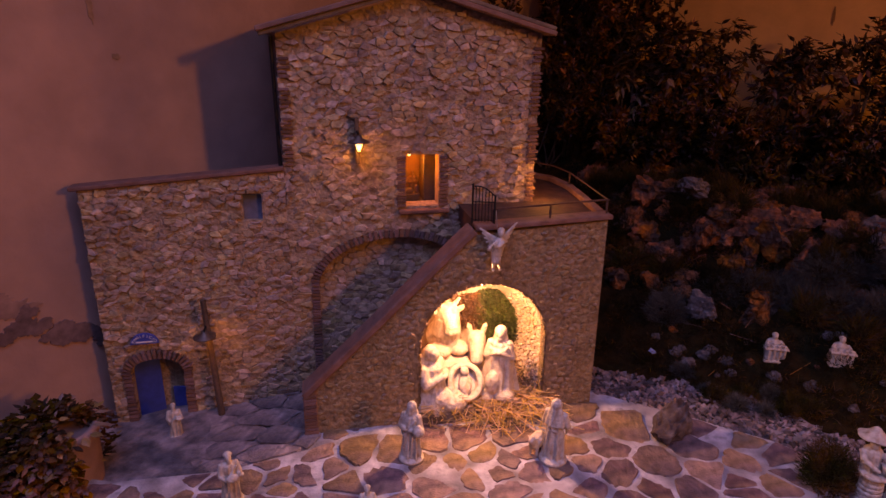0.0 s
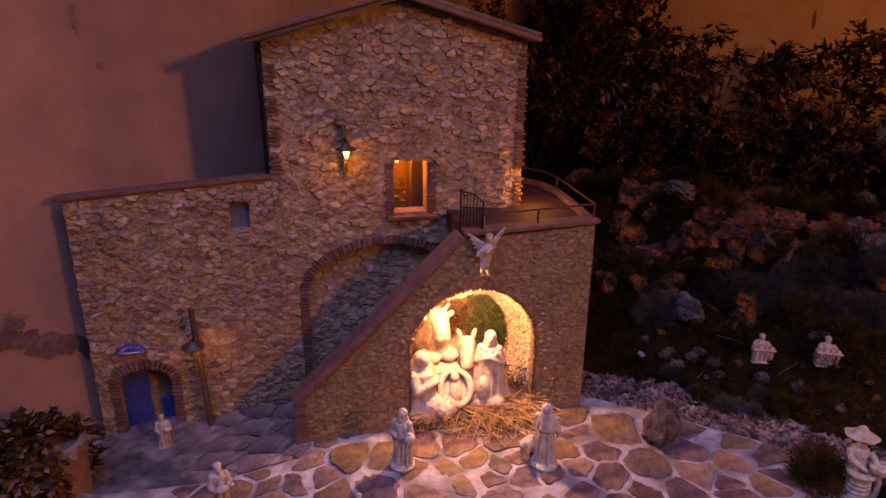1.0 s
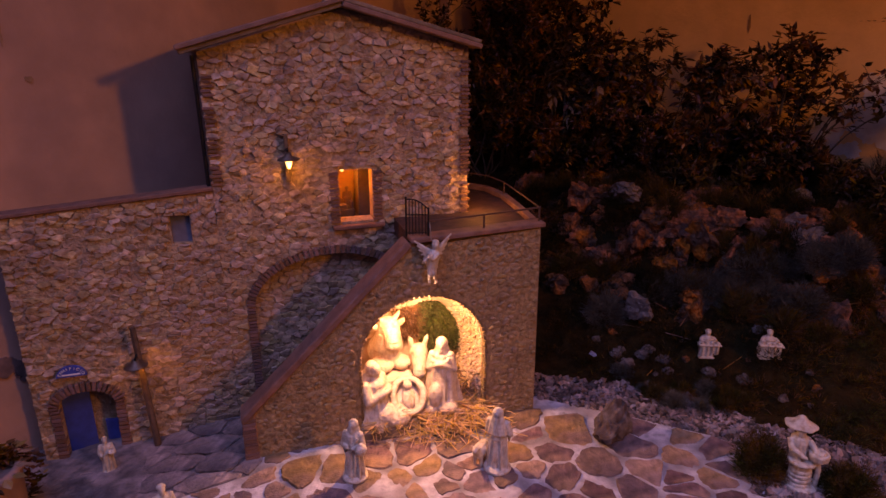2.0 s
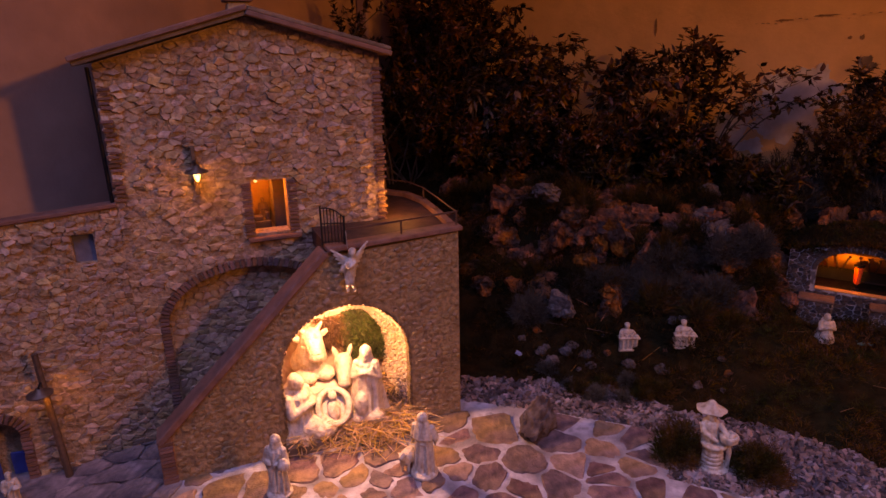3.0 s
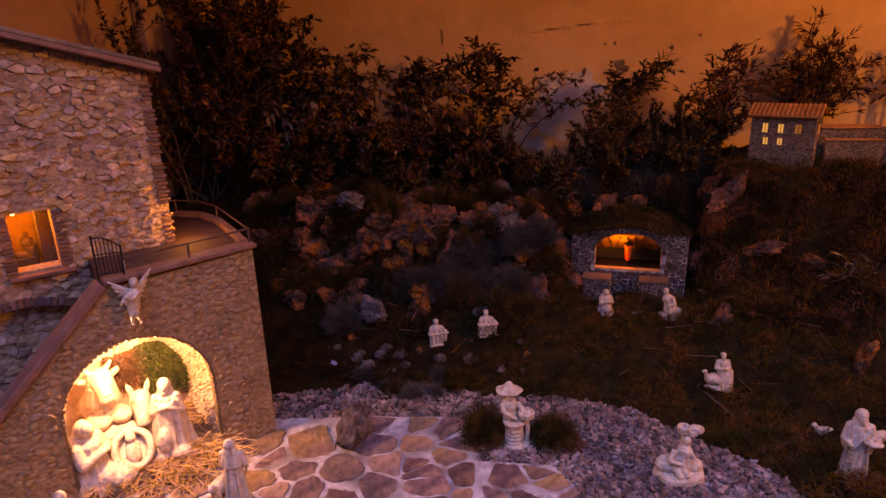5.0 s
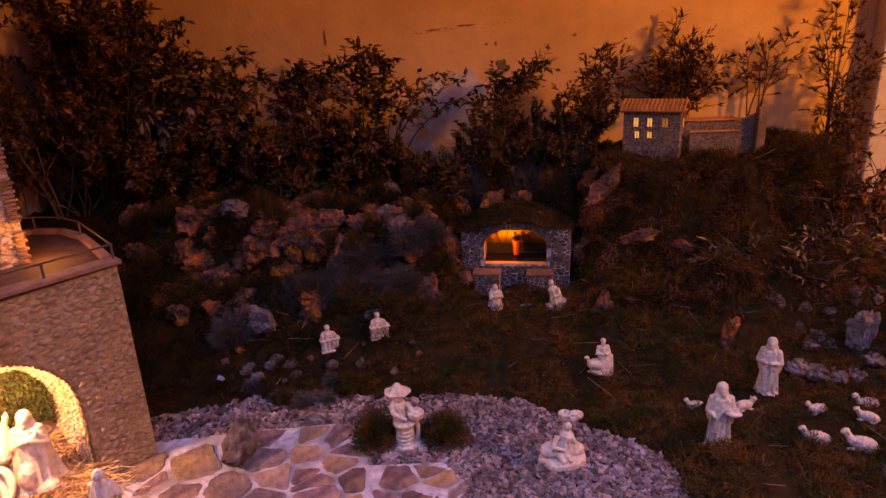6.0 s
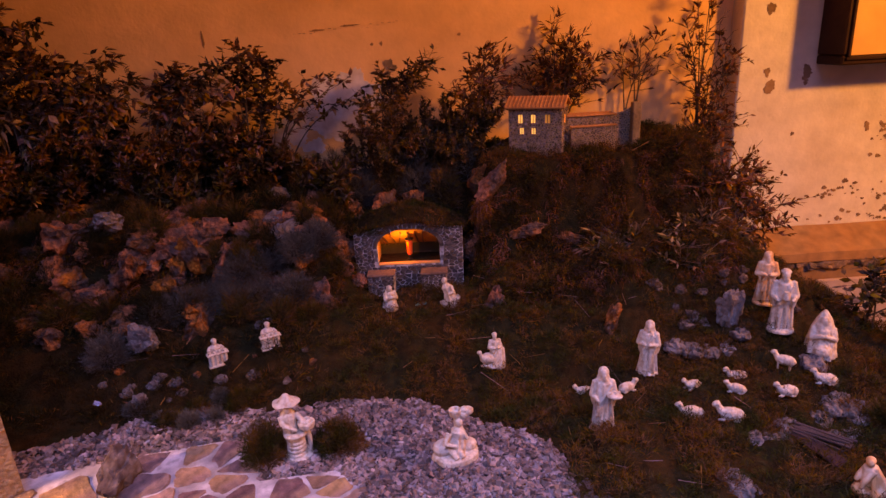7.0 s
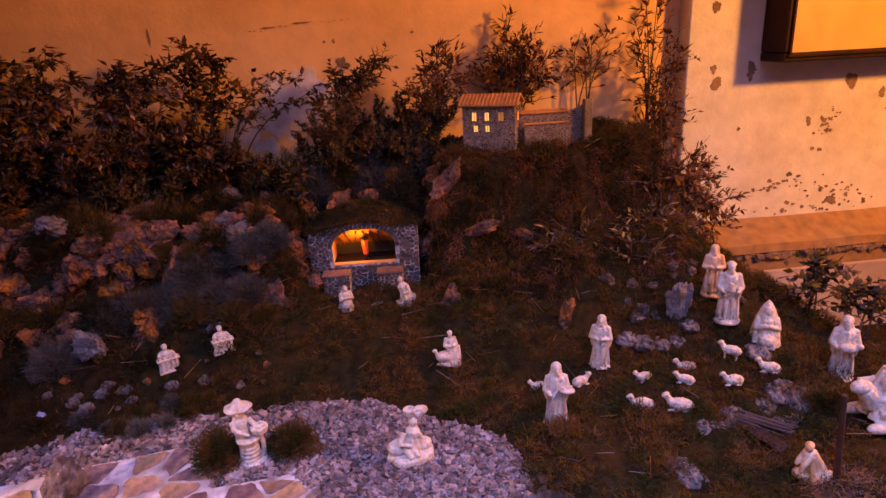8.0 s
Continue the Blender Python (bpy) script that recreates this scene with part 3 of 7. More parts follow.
for i, (d, z, r, st) in enumerate(((0.34, 0.52, 0.13, 0.42), (0.46, 0.49, 0.12, 0.36), (0.58, 0.45, 0.09, 0.45))):
    flake(wall_left, d, z, r, rng, STAIN, "s", -2.1978 + 0.0004 * i, st, 72)
for i in range(40):
    k = i / 39
    flake(wall_left, 0.36 + 0.54 * k + rng.gauss(0, 0.02), 0.45 - 0.20 * k + rng.gauss(0, 0.022), rng.uniform(0.02, 0.055), rng, DAMP, "s", -2.1964 + 0.0001 * i, rng.uniform(0.5, 0.9), 40)

# sloping ledge along the foot of the right wall
bm = bmesh.new()
prof = [(3.90, 0.075), (3.70, -0.045), (3.695, -0.10), (3.72, -0.12), (3.74, -0.7), (3.90, -0.7)]
n = 36
for i in range(n + 1):
    s = 2.3 + 6.9 * i / n
    for d, z in prof:
        bm.verts.new((s, d + 0.012 * noise.noise(Vector((s * 3, d * 7, z * 9))), z + 0.010 * noise.noise(Vector((s * 5, d * 5, z * 4 + 3)))))
bm.verts.ensure_lookup_table()
k = len(prof)
for i in range(n):
    for j in range(k):
        bm.faces.new([bm.verts[q] for q in (i * k + j, (i + 1) * k + j, (i + 1) * k + (j + 1) % k, i * k + (j + 1) % k)])
bm.faces.new([bm.verts[j] for j in range(k)])
bm.faces.new([bm.verts[n * k + j] for j in reversed(range(k))])
ledge = solid("ledge", bm, LEDGE, ROOM, "worn ochre plaster ledge at the foot of the wall", "ledge", kind="structure")
q = random.Random(12)
for i in range(32):
    s = 2.86 + 0.066 * i
    bm = bmesh.new()
    lump(bm, (s + q.uniform(-0.03, 0.03), 3.716 + q.uniform(-0.006, 0.006), -0.120 + q.uniform(-0.02, 0.01)), (q.uniform(0.050, 0.095), q.uniform(0.022, 0.034), q.uniform(0.030, 0.060)), q, 3, 0.5, 14)
    part("stone", bm, LEDGESTONE, ledge)
part("riser", boxed((3.02, 3.672, -0.7), (9.19, 3.70, -0.22), 0.006), RISER, ledge, "pale painted riser")

# framed picture in a deep box frame
pic = thing("picture_frame", ROOM @ pose(2.972, 3.90, 1.088), "large dark varnished box frame with an ochre canvas", "picture")
for lo, hi in (((0, -0.23, 0), (1.6, 0.0, 0.052)), ((0, -0.23, 1.048), (1.6, 0.0, 1.1)), ((0, -0.23, 0.054), (0.052, 0.0, 1.046)), ((1.548, -0.23, 0.054), (1.6, 0.0, 1.046))):
    part("frame_bar", boxed(lo, hi, 0.008), FRAMEWOOD, pic)
for lo, hi in (((0.018, -0.242, 0.026), (1.582, -0.227, 0.044)), ((0.018, -0.242, 1.056), (1.582, -0.227, 1.074)), ((0.026, -0.242, 0.046), (0.044, -0.227, 1.054)), ((1.556, -0.242, 0.046), (1.574, -0.227, 1.054))):
    part("moulding", boxed(lo, hi, 0.004), FRAMEWOOD, pic)
part("canvas", boxed((0.053, -0.215, 0.053), (1.547, -0.20, 1.047)), CANVAS, pic)

# ---- patio ----
PATIO = [(-1.30, 1.15), (-0.2, 0.95), (0.6, 0.95), (1.05, 1.15), (1.33, 1.22), (1.33, 1.38), (1.12, 1.52), (1.20, 1.65), (1.22, 1.73), (1.147, 1.81), (0.886, 1.957), (0.70, 2.05), (0.56, 2.12), (-0.42, 1.90), (-0.40, 1.80), (-0.43, 1.73), (-0.66, 1.62), (-0.98, 1.56), (-1.30, 1.61)]
bm = bmesh.new()
slab(bm, PATIO, -0.12, 0.0085)
patio = solid("pavement", bm, GROUT, Matrix(), "pale grout bed with irregular flagstones before the stable", "pavement", kind="structure")


def dip(x, y):
    """How far the paving falls away towards the bakery door."""
    return 0.062 * sm(-0.50, -1.10, x)


PAVED = [(-1.24, 2.03), (-1.25, 1.62), (-0.98, 1.56), (-0.66, 1.62), (-0.43, 1.73), (-0.40, 1.80), (-0.45, 2.12)]
bm = bmesh.new()
slab(bm, PAVED, -0.06, 0.010)
for v in bm.verts:
    v.co.z -= dip(v.co.x, v.co.y)
paving = solid("paving", bm, PAVING, Matrix(), "worn stained paving slabs before the bakery door", "pavement", kind="structure")
rng = random.Random(61)
lay_stones(long_cells(scatter(PAVED, [], 0.20, rng, 0.5, 3000), PAVED, [], 0.22, 0.5), 0.0020, 0.0034, paving, PAVING, PAVING, lambda u, v, o: Vector((u, v, 0.008 + o - dip(u, v))), rng, "paving_slab", 60, 0.3, rim=0.97, tilt=0.015, cut=0.13)


# ---- statues ----
def finish(name, bm, mat, m, label, category, group="", voxel=0.004, smooth=2, parent=None):
    ob = solid(name, bm, mat, m, label, category, group, smooth=True)
    r = ob.modifiers.new("fuse", "REMESH")
    r.mode, r.voxel_size, r.use_smooth_shade = "VOXEL", voxel, True
    q = ob.modifiers.new("worn", "SMOOTH")
    q.iterations, q.factor = smooth, 0.5
    return ob


def robed(bm, h, seed, hood=True, arms="front", bend=0.0, item=None, base=True, cloak=False):
    """A robed standing form of height h, worn plaster, facing -y."""
    r = random.Random(seed)
    w = h * 0.15
    m = Matrix.Rotation(bend, 4, "X")
    lathe(bm, [(w * 1.10, 0.0), (w * 1.02, 0.06 * h), (w * 0.92, 0.20 * h), (w * 0.84, 0.36 * h), (w * 0.74, 0.52 * h), (w * 0.84, 0.62 * h), (w * 0.88, 0.70 * h), (w * 0.80, 0.77 * h), (w * 0.34, 0.83 * h)], 48, m @ Matrix.Diagonal((1.0, 0.8, 1, 1)), r.choice((7, 8, 9)), 0.25, r.uniform(0, 6))
    lathe(bm, [(w * 0.74, 0.50 * h), (w * 0.84, 0.515 * h), (w * 0.84, 0.535 * h), (w * 0.76, 0.55 * h)], 24, m @ Matrix.Diagonal((1.0, 0.84, 1, 1)))
    if base:
        lathe(bm, [(w * 1.35, 0), (w * 1.32, 0.035 * h), (w * 1.0, 0.06 * h)], 18)
    ball(bm, m @ Vector((0, -0.01 * h, 0.9 * h)), (0.060 * h, 0.068 * h, 0.086 * h))
    ball(bm, m @ Vector((0, -0.078 * h, 0.893 * h)), (0.012 * h, 0.016 * h, 0.020 * h), 1)
    ball(bm, m @ Vector((0, -0.052 * h, 0.840 * h)), (0.040 * h, 0.036 * h, 0.052 * h))
    if hood:
        ball(bm, m @ Vector((0, 0.026 * h, 0.915 * h)), (0.084 * h, 0.072 * h, 0.094 * h))
        lathe(bm, [(0.150 * h, 0.60 * h), (0.135 * h, 0.68 * h), (0.110 * h, 0.78 * h), (0.088 * h, 0.86 * h), (0.060 * h, 0.93 * h)], 30, m @ Matrix.Translation((0, 0.030 * h, 0)) @ Matrix.Diagonal((1, 0.66, 1, 1)), 6, 0.12, r.uniform(0, 6))
    else:
        for i in range(9):
            a = 6.283 * i / 9
            ball(bm, m @ Vector((0.052 * h * math.cos(a), 0.022 * h + 0.045 * h * math.sin(a), 0.945 * h)), 0.030 * h, 1)
        ball(bm, m @ Vector((0, 0.022 * h, 0.960 * h)), (0.062 * h, 0.060 * h, 0.040 * h))
    for k in (-1, 1):
        a, e = Vector((k * 0.118 * h, 0, 0.765 * h)), Vector((k * 0.165 * h, -0.03 * h, 0.585 * h))
        hnd = {"front": Vector((k * 0.04 * h, -0.15 * h, 0.6 * h)), "carry": Vector((k * 0.10 * h, -0.17 * h, 0.55 * h)), "pray": Vector((k * 0.012 * h, -0.16 * h, 0.70 * h)), "down": Vector((k * 0.2 * h, -0.05 * h, 0.40 * h))}[arms]
        for p, q, r0, r1 in ((a, e, 0.052 * h, 0.050 * h), (e, hnd, 0.047 * h, 0.026 * h)):
            rod(bm, m @ p, m @ q, r0, r1, 10)
            ball(bm, m @ q, r1 * 1.08, 1)
        ball(bm, m @ a, 0.060 * h, 1)
        rod(bm, m @ e.lerp(hnd, 0.35), m @ (e.lerp(hnd, 0.45) + Vector((0, 0, -0.15 * h))), 0.042 * h, 0.012 * h, 8)
    if cloak:
        lathe(bm, [(0.150 * h, 0.40 * h), (0.172 * h, 0.48 * h), (0.170 * h, 0.62 * h), (0.138 * h, 0.75 * h), (0.05 * h, 0.84 * h)], 40, m @ Matrix.Translation((0, 0.022 * h, 0)) @ Matrix.Diagonal((1, 0.74, 1, 1)), 7, 0.12, r.uniform(0, 6))
        lump(bm, (0, 0.01 * h, 0.03 * h), (0.19 * h, 0.16 * h, 0.08 * h), r, 3, 0.5)
    # mantle falling in slanting folds over the front
    for i in range(4):
        x = 0.115 - 0.028 * i
        rod(bm, m @ Vector((x * h, -0.088 * h, (0.76 - 0.03 * i) * h)), m @ Vector(((x - 0.20 + 0.03 * i) * h, (-0.125 + 0.006 * i) * h, (0.46 - 0.07 * i) * h)), 0.016 * h, 0.019 * h, 6)
    for i in range(3):
        rod(bm, m @ Vector(((0.11 - 0.06 * i) * h, -0.095 * h, 0.50 * h)), m @ Vector(((0.13 - 0.09 * i) * h, -0.125 * h, 0.09 * h)), 0.012 * h, 0.020 * h, 6)
    if item == "lamb":
        ball(bm, m @ Vector((0.02 * h, -0.19 * h, 0.58 * h)), (0.13 * h, 0.075 * h, 0.075 * h))
        ball(bm, m @ Vector((0.16 * h, -0.2 * h, 0.63 * h)), (0.05 * h, 0.045 * h, 0.05 * h))
        for k in (-0.06, 0.07):
            rod(bm, m @ Vector((k * h, -0.22 * h, 0.56 * h)), m @ Vector(((k + 0.02) * h, -0.20 * h, 0.44 * h)), 0.020 * h, 0.014 * h, 6)
    elif item == "bundle":
        ball(bm, m @ Vector((0.17 * h, -0.13 * h, 0.60 * h)), (0.10 * h, 0.09 * h, 0.09 * h))
        ball(bm, m @ Vector((0.17 * h, -0.13 * h, 0.69 * h)), (0.04 * h, 0.04 * h, 0.03 * h), 1)
    elif item == "jar":
        lathe(bm, [(0.03 * h, 0), (0.06 * h, 0.05 * h), (0.05 * h, 0.11 * h), (0.03 * h, 0.15 * h), (0.04 * h, 0.16 * h)], 12, m @ Matrix.Translation((0.0, -0.19 * h, 0.54 * h)))
    elif item == "tray":
        ball(bm, m @ Vector((0.13 * h, -0.17 * h, 0.63 * h)), (0.12 * h, 0.09 * h, 0.04 * h))
        for i in range(4):
            ball(bm, m @ Vector(((0.07 + 0.04 * i) * h, (-0.17 + 0.03 * (i % 2)) * h, 0.67 * h)), 0.032 * h, 1)
    elif item == "staff":
        rod(bm, (0.2 * h, -0.12 * h, 0.0), (0.17 * h, -0.1 * h, 0.88 * h), 0.013 * h)


def kneeling(bm, h, seed, hood=True, arms="pray"):
    """A kneeling robed form, its folds spread on the ground."""
    r = random.Random(seed)
    lathe(bm, [(0.40 * h, 0), (0.38 * h, 0.1 * h), (0.28 * h, 0.3 * h), (0.22 * h, 0.5 * h), (0.21 * h, 0.66 * h), (0.1 * h, 0.76 * h)], 28, Matrix.Translation((0, 0.02 * h, 0)) @ Matrix.Diagonal((0.85, 1.0, 1, 1)), 8, 0.12, r.uniform(0, 6))
    ball(bm, (0, -0.22 * h, 0.18 * h), (0.20 * h, 0.20 * h, 0.17 * h))
    ball(bm, (0, -0.04 * h, 0.86 * h), (0.095 * h, 0.105 * h, 0.125 * h))
    if hood:
        ball(bm, (0, 0.02 * h, 0.87 * h), (0.12 * h, 0.10 * h, 0.135 * h))
        ball(bm, (0, 0.10 * h, 0.62 * h), (0.19 * h, 0.10 * h, 0.25 * h))
    for k in (-1, 1):
        a, e, q = Vector((k * 0.19 * h, 0, 0.66 * h)), Vector((k * 0.24 * h, -0.10 * h, 0.45 * h)), Vector((k * 0.03 * h, -0.26 * h, 0.56 * h))
        rod(bm, a, e, 0.085 * h, 0.075 * h, 10)
        rod(bm, e, q, 0.07 * h, 0.045 * h, 10)
        ball(bm, e, 0.078 * h, 1)
        ball(bm, a, 0.09 * h, 1)
        ball(bm, q, 0.05 * h, 1)


def sheep_form(bm, l, seed, stand=False, turn=0.0):
    """A small sheep of length l, lying or standing, head towards -x."""
    r = random.Random(seed)
    z = 0.42 * l if stand else 0.22 * l
    ball(bm, (0.05 * l, 0, z + 0.02 * l), (0.42 * l, 0.24 * l, 0.25 * l))
    ball(bm, (0.28 * l, 0, z), (0.21 * l, 0.22 * l, 0.23 * l))
    for _ in range(34):
        a, b = r.uniform(0, 6.28), r.uniform(-0.3, 1.3)
        ball(bm, (0.05 * l + 0.38 * l * math.cos(a) * math.cos(b), 0.21 * l * math.sin(a) * math.cos(b), z + 0.02 * l + 0.22 * l * math.sin(b)), 0.052 * l, 1)
    rod(bm, (-0.22 * l, 0, z + 0.04 * l), (-0.40 * l, turn * 0.1 * l, z + 0.27 * l), 0.16 * l, 0.11 * l, 10)
    ball(bm, (-0.44 * l, turn * 0.13 * l, z + 0.31 * l), (0.155 * l, 0.105 * l, 0.115 * l), 2, (0, -20, turn * 30))
    for k in (-1, 1):
        ball(bm, (-0.36 * l, turn * 0.1 * l + k * 0.12 * l, z + 0.35 * l), (0.05 * l, 0.08 * l, 0.03 * l), 1)
        for x in (-0.2, 0.28):
            if stand:
                rod(bm, (x * l, k * 0.11 * l, 0), (x * l, k * 0.11 * l, z), 0.05 * l, 0.07 * l, 8)
            else:
                ball(bm, (x * l - 0.05 * l, k * 0.17 * l, 0.07 * l), (0.16 * l, 0.06 * l, 0.06 * l), 1)
    ball(bm, (0.47 * l, 0, z), (0.06 * l, 0.05 * l, 0.08 * l), 1)


def put(x, y, face=0.0, z=None):
    """A pose on the ground; face: degrees that the form turns from looking towards -y."""
    return pose(x, y, ground_z(x, y) - 0.004 if z is None else z, 0, 0, face)


def statue(x, y, h, seed, label, face=0, kind="robed", z=None, mat=None, name="statue", **more):
    bm = bmesh.new()
    {"robed": robed, "kneeling": kneeling}[kind](bm, h, seed, **more)
    return finish(name, bm, mat or STATUE, put(x, y, face, z), label, "statue", "nativity figures", max(0.0017, h * 0.0092), 1)


# ---- stone house ----
rng = random.Random(11)
house = thing("stone_house", HOUSE, "rustic model farmhouse of rubble stone with tower, stairs and stable", "model house")
front_outline = [(-1.69, -0.10), (-0.172, -0.03), (-0.172, 1.306), (-0.60, 1.420), (-1.05, 1.292), (-1.05, 0.858), (-1.69, 0.812)]
WIN = [(-0.640, 0.717), (-0.523, 0.717), (-0.523, 0.900), (-0.640, 0.903)]
NICHE = [(-1.193, 0.691), (-1.131, 0.689), (-1.131, 0.782), (-1.193, 0.784)]
DOOR = [(-1.618, -0.075), (-1.448, -0.075), *arc(-1.533, 0.150, 0.085, 0.05, 0, 180, 10)]
BLIND = [(-0.955, -0.02), (-0.405, -0.02), *arc(-0.68, 0.43, 0.275, 0.175, 0, 180, 18)]
bm = bmesh.new()
prism(bm, front_outline, [WIN, NICHE, DOOR[::-1], BLIND[::-1]], 0.2708, 0.34)
wall = part("front_wall", bm, MORTAR, house, "rubble stone front wall in sandy mortar")
QUOIN_R = [(-0.205, 0.70), (-0.160, 0.70), (-0.160, 1.27), (-0.205, 1.27)]


def facing(u, z, out, v=0.28):
    return Vector((u, v - out, z))


def grown(poly, by):
    cu, cz = sum(p[0] for p in poly) / len(poly), sum(p[1] for p in poly) / len(poly)
    return [(p[0] + by * (1 if p[0] > cu else -1), p[1] + by * (1 if p[1] > cz else -1)) for p in poly]


door_ring = [(-1.648, -0.085), (-1.418, -0.085), *arc(-1.533, 0.150, 0.116, 0.086, 0, 180, 10)]
blind_ring = [(-0.985, -0.03), (-0.375, -0.03), *arc(-0.68, 0.43, 0.305, 0.205, 0, 180, 18)]
holes = [grown(WIN, 0.012), grown(NICHE, 0.004), door_ring, blind_ring]
wing_out = [(-1.69, -0.085), (-1.05, -0.03), (-1.05, 0.856), (-1.69, 0.808)]
tower_out = [(-1.05, -0.02), (-0.175, -0.02), (-0.175, 1.300), (-0.60, 1.413), (-1.05, 1.286)]
for outl, g, first in ((wing_out, 0.039, lambda f: -f[0][0]), (tower_out, 0.038, lambda f: f[0][1])):
    hs = holes + ([QUOIN_R] if outl is tower_out else [])
    seeds = scatter(outl, hs, g, rng, 0.52, 26000)
    lay_stones(long_cells(seeds, outl, hs, 0.055, 0.55), -0.0004, 0.0122, wall, STONE, STONES, facing, rng, most=300, rough=0.55, first=first, rim=0.86, tilt=0.30)
# infill of the blind arch
bm = bmesh.new()
prism(bm, [(-0.98, -0.03), (-0.38, -0.03), (-0.38, 0.63), (-0.98, 0.63)], [], 0.3135, 0.339)
infill = part("blind_arch_infill", bm, MORTAR, house)
seeds = scatter(BLIND, [], 0.036, rng, 0.62, 9000)
lay_stones(long_cells(seeds, BLIND, [], 0.05, 0.6), -0.0004, 0.009, infill, STONE, STONES, lambda u, z, o: Vector((u, 0.318 - o, z)), rng, most=300, rough=0.6, rim=0.9, tilt=0.28)
# arch bricks
rings = part("brick_arch", boxed((-0.958, 0.279, -0.02), (-0.950, 0.317, 0.42)), MORTAR, house)
voussoirs(rings, -0.68, 0.43, 0.275, 0.175, 4, 178, 46, 0.030, 0.262, 0.30, rng)
brick_row(rings, [(-0.969, 0.281, z * 0.0125 - 0.01) for z in range(36)], (0.030, 0.038, 0.0095), rng)
quoins = part("quoin_bed", boxed((-0.20, 0.274, 0.69), (-0.174, 0.279, 1.27)), MORTAR, house)
brick_row(quoins, [(-0.188 + 0.006 * (i % 2), 0.274, 0.70 + i * 0.0135) for i in range(42) if i % 13 not in (10, 11)], (0.036, 0.022, 0.0095), rng)
brick_row(quoins, [(-1.036 + 0.006 * (i % 2), 0.270, 0.88 + i * 0.0135) for i in range(27) if i % 7 not in (5, 6)], (0.034, 0.022, 0.0095), rng)
# sides, backs and roofs
part("tower_side", boxed((-0.232, 0.341, -0.03), (-0.172, 0.80, 1.28)), STONES, house)
part("tower_side", boxed((-1.05, 0.341, -0.03), (-0.99, 0.80, 1.262)), STONES, house)
part("tower_back", boxed((-0.988, 0.74, -0.03), (-0.234, 0.80, 1.29)), MORTAR, house)
part("wing_back", boxed((-1.69, 0.341, -0.10), (-1.052, 0.40, 0.80)), MORTAR, house)
part("wing_coping", boxed((-0.665, 0.258, 0), (0.002, 0.318, 0.014), 0.003, Matrix.Translation((-1.05, 0, 0.859)) @ Matrix.Rotation(-math.atan2(0.046, 0.64), 4, "Y")), COPING, house, "thin terracotta coping")
for side, a, b in (("l", (-1.105, 1.297), (-0.598, 1.440)), ("r", (-0.138, 1.310), (-0.602, 1.440))):
    du, dz = b[0] - a[0], b[1] - a[1]
    ln = math.hypot(du, dz)
    rm = Matrix.Translation((a[0], 0, a[1])) @ Matrix.Rotation(-math.atan2(dz, du), 4, "Y")
    roof = part("roof", boxed((0, 0.215, 0), (ln, 0.85, 0.016), 0.003, rm), ROOF, house, "brown roof slab with projecting eaves")
    part("eaves_board", boxed((0.004, 0.225, -0.014), (ln - 0.004, 0.84, -0.001), 0.002, rm), OLDWOOD, roof)
chim = part("chimney", boxed((-0.645, 0.34, 1.41), (-0.575, 0.41, 1.468), 0.004), STONES, house)
part("cap", boxed((-0.655, 0.33, 1.470), (-0.565, 0.42, 1.480), 0.002), ROOF, chim)
# drainpipe at the tower's left edge
bm = bmesh.new()
rod(bm, (-1.062, 0.285, 0.87), (-1.066, 0.285, 1.282), 0.006)
part("downpipe", bm, IRON, house)

# window with its lit room
window = part("window", boxed((-0.668, 0.245, 0.694), (-0.488, 0.282, 0.708), 0.003), COPING, house, "small lit window with a brick sill")
brick_row(window, [(-0.657, 0.272, 0.722 + i * 0.014) for i in range(13)] + [(-0.506, 0.272, 0.722 + i * 0.014) for i in range(13)], (0.032, 0.022, 0.010), rng)
for lo, hi in (((-0.74, 0.46, 0.66), (-0.44, 0.47, 0.98)), ((-0.74, 0.342, 0.93), (-0.44, 0.46, 0.936)), ((-0.75, 0.342, 0.70), (-0.742, 0.46, 0.94)), ((-0.44, 0.342, 0.70), (-0.432, 0.46, 0.94))):
    part("room_panel", boxed(lo, hi), ORANGE, window, "warm plaster inside of the lit room")
part("room_floor", boxed((-0.74, 0.342, 0.70), (-0.44, 0.46, 0.706)), WOOD, window)
part("cupboard", boxed((-0.560, 0.365, 0.707), (-0.49, 0.45, 0.900), 0.003), WOOD, window)
part("table", boxed((-0.66, 0.360, 0.707), (-0.575, 0.42, 0.738), 0.003), WOOD, window)
part("basket", boxed((-0.632, 0.362, 0.7385), (-0.600, 0.390, 0.756), 0.004), CORK, window)
part("basket", boxed((-0.592, 0.366, 0.7385), (-0.578, 0.385, 0.768), 0.004), CORK, window)
bm = bmesh.new()
ball(bm, (-0.617, 0.343, 0.888), 0.0055)
part("bulb", bm, BULB, window)
bm = bmesh.new()
robed(bm, 0.10, 3, hood=False, base=False)
finish("figurine", bm, CORK, HOUSE @ pose(-0.590, 0.435, 0.707), "small ochre figurine standing in the lit room", "figurine", "", 0.003)

# shuttered niche
part("shutter", boxed((-1.197, 0.292, 0.687), (-1.127, 0.305, 0.786), 0.002), SHUTTER, house, "grey wooden shutter")
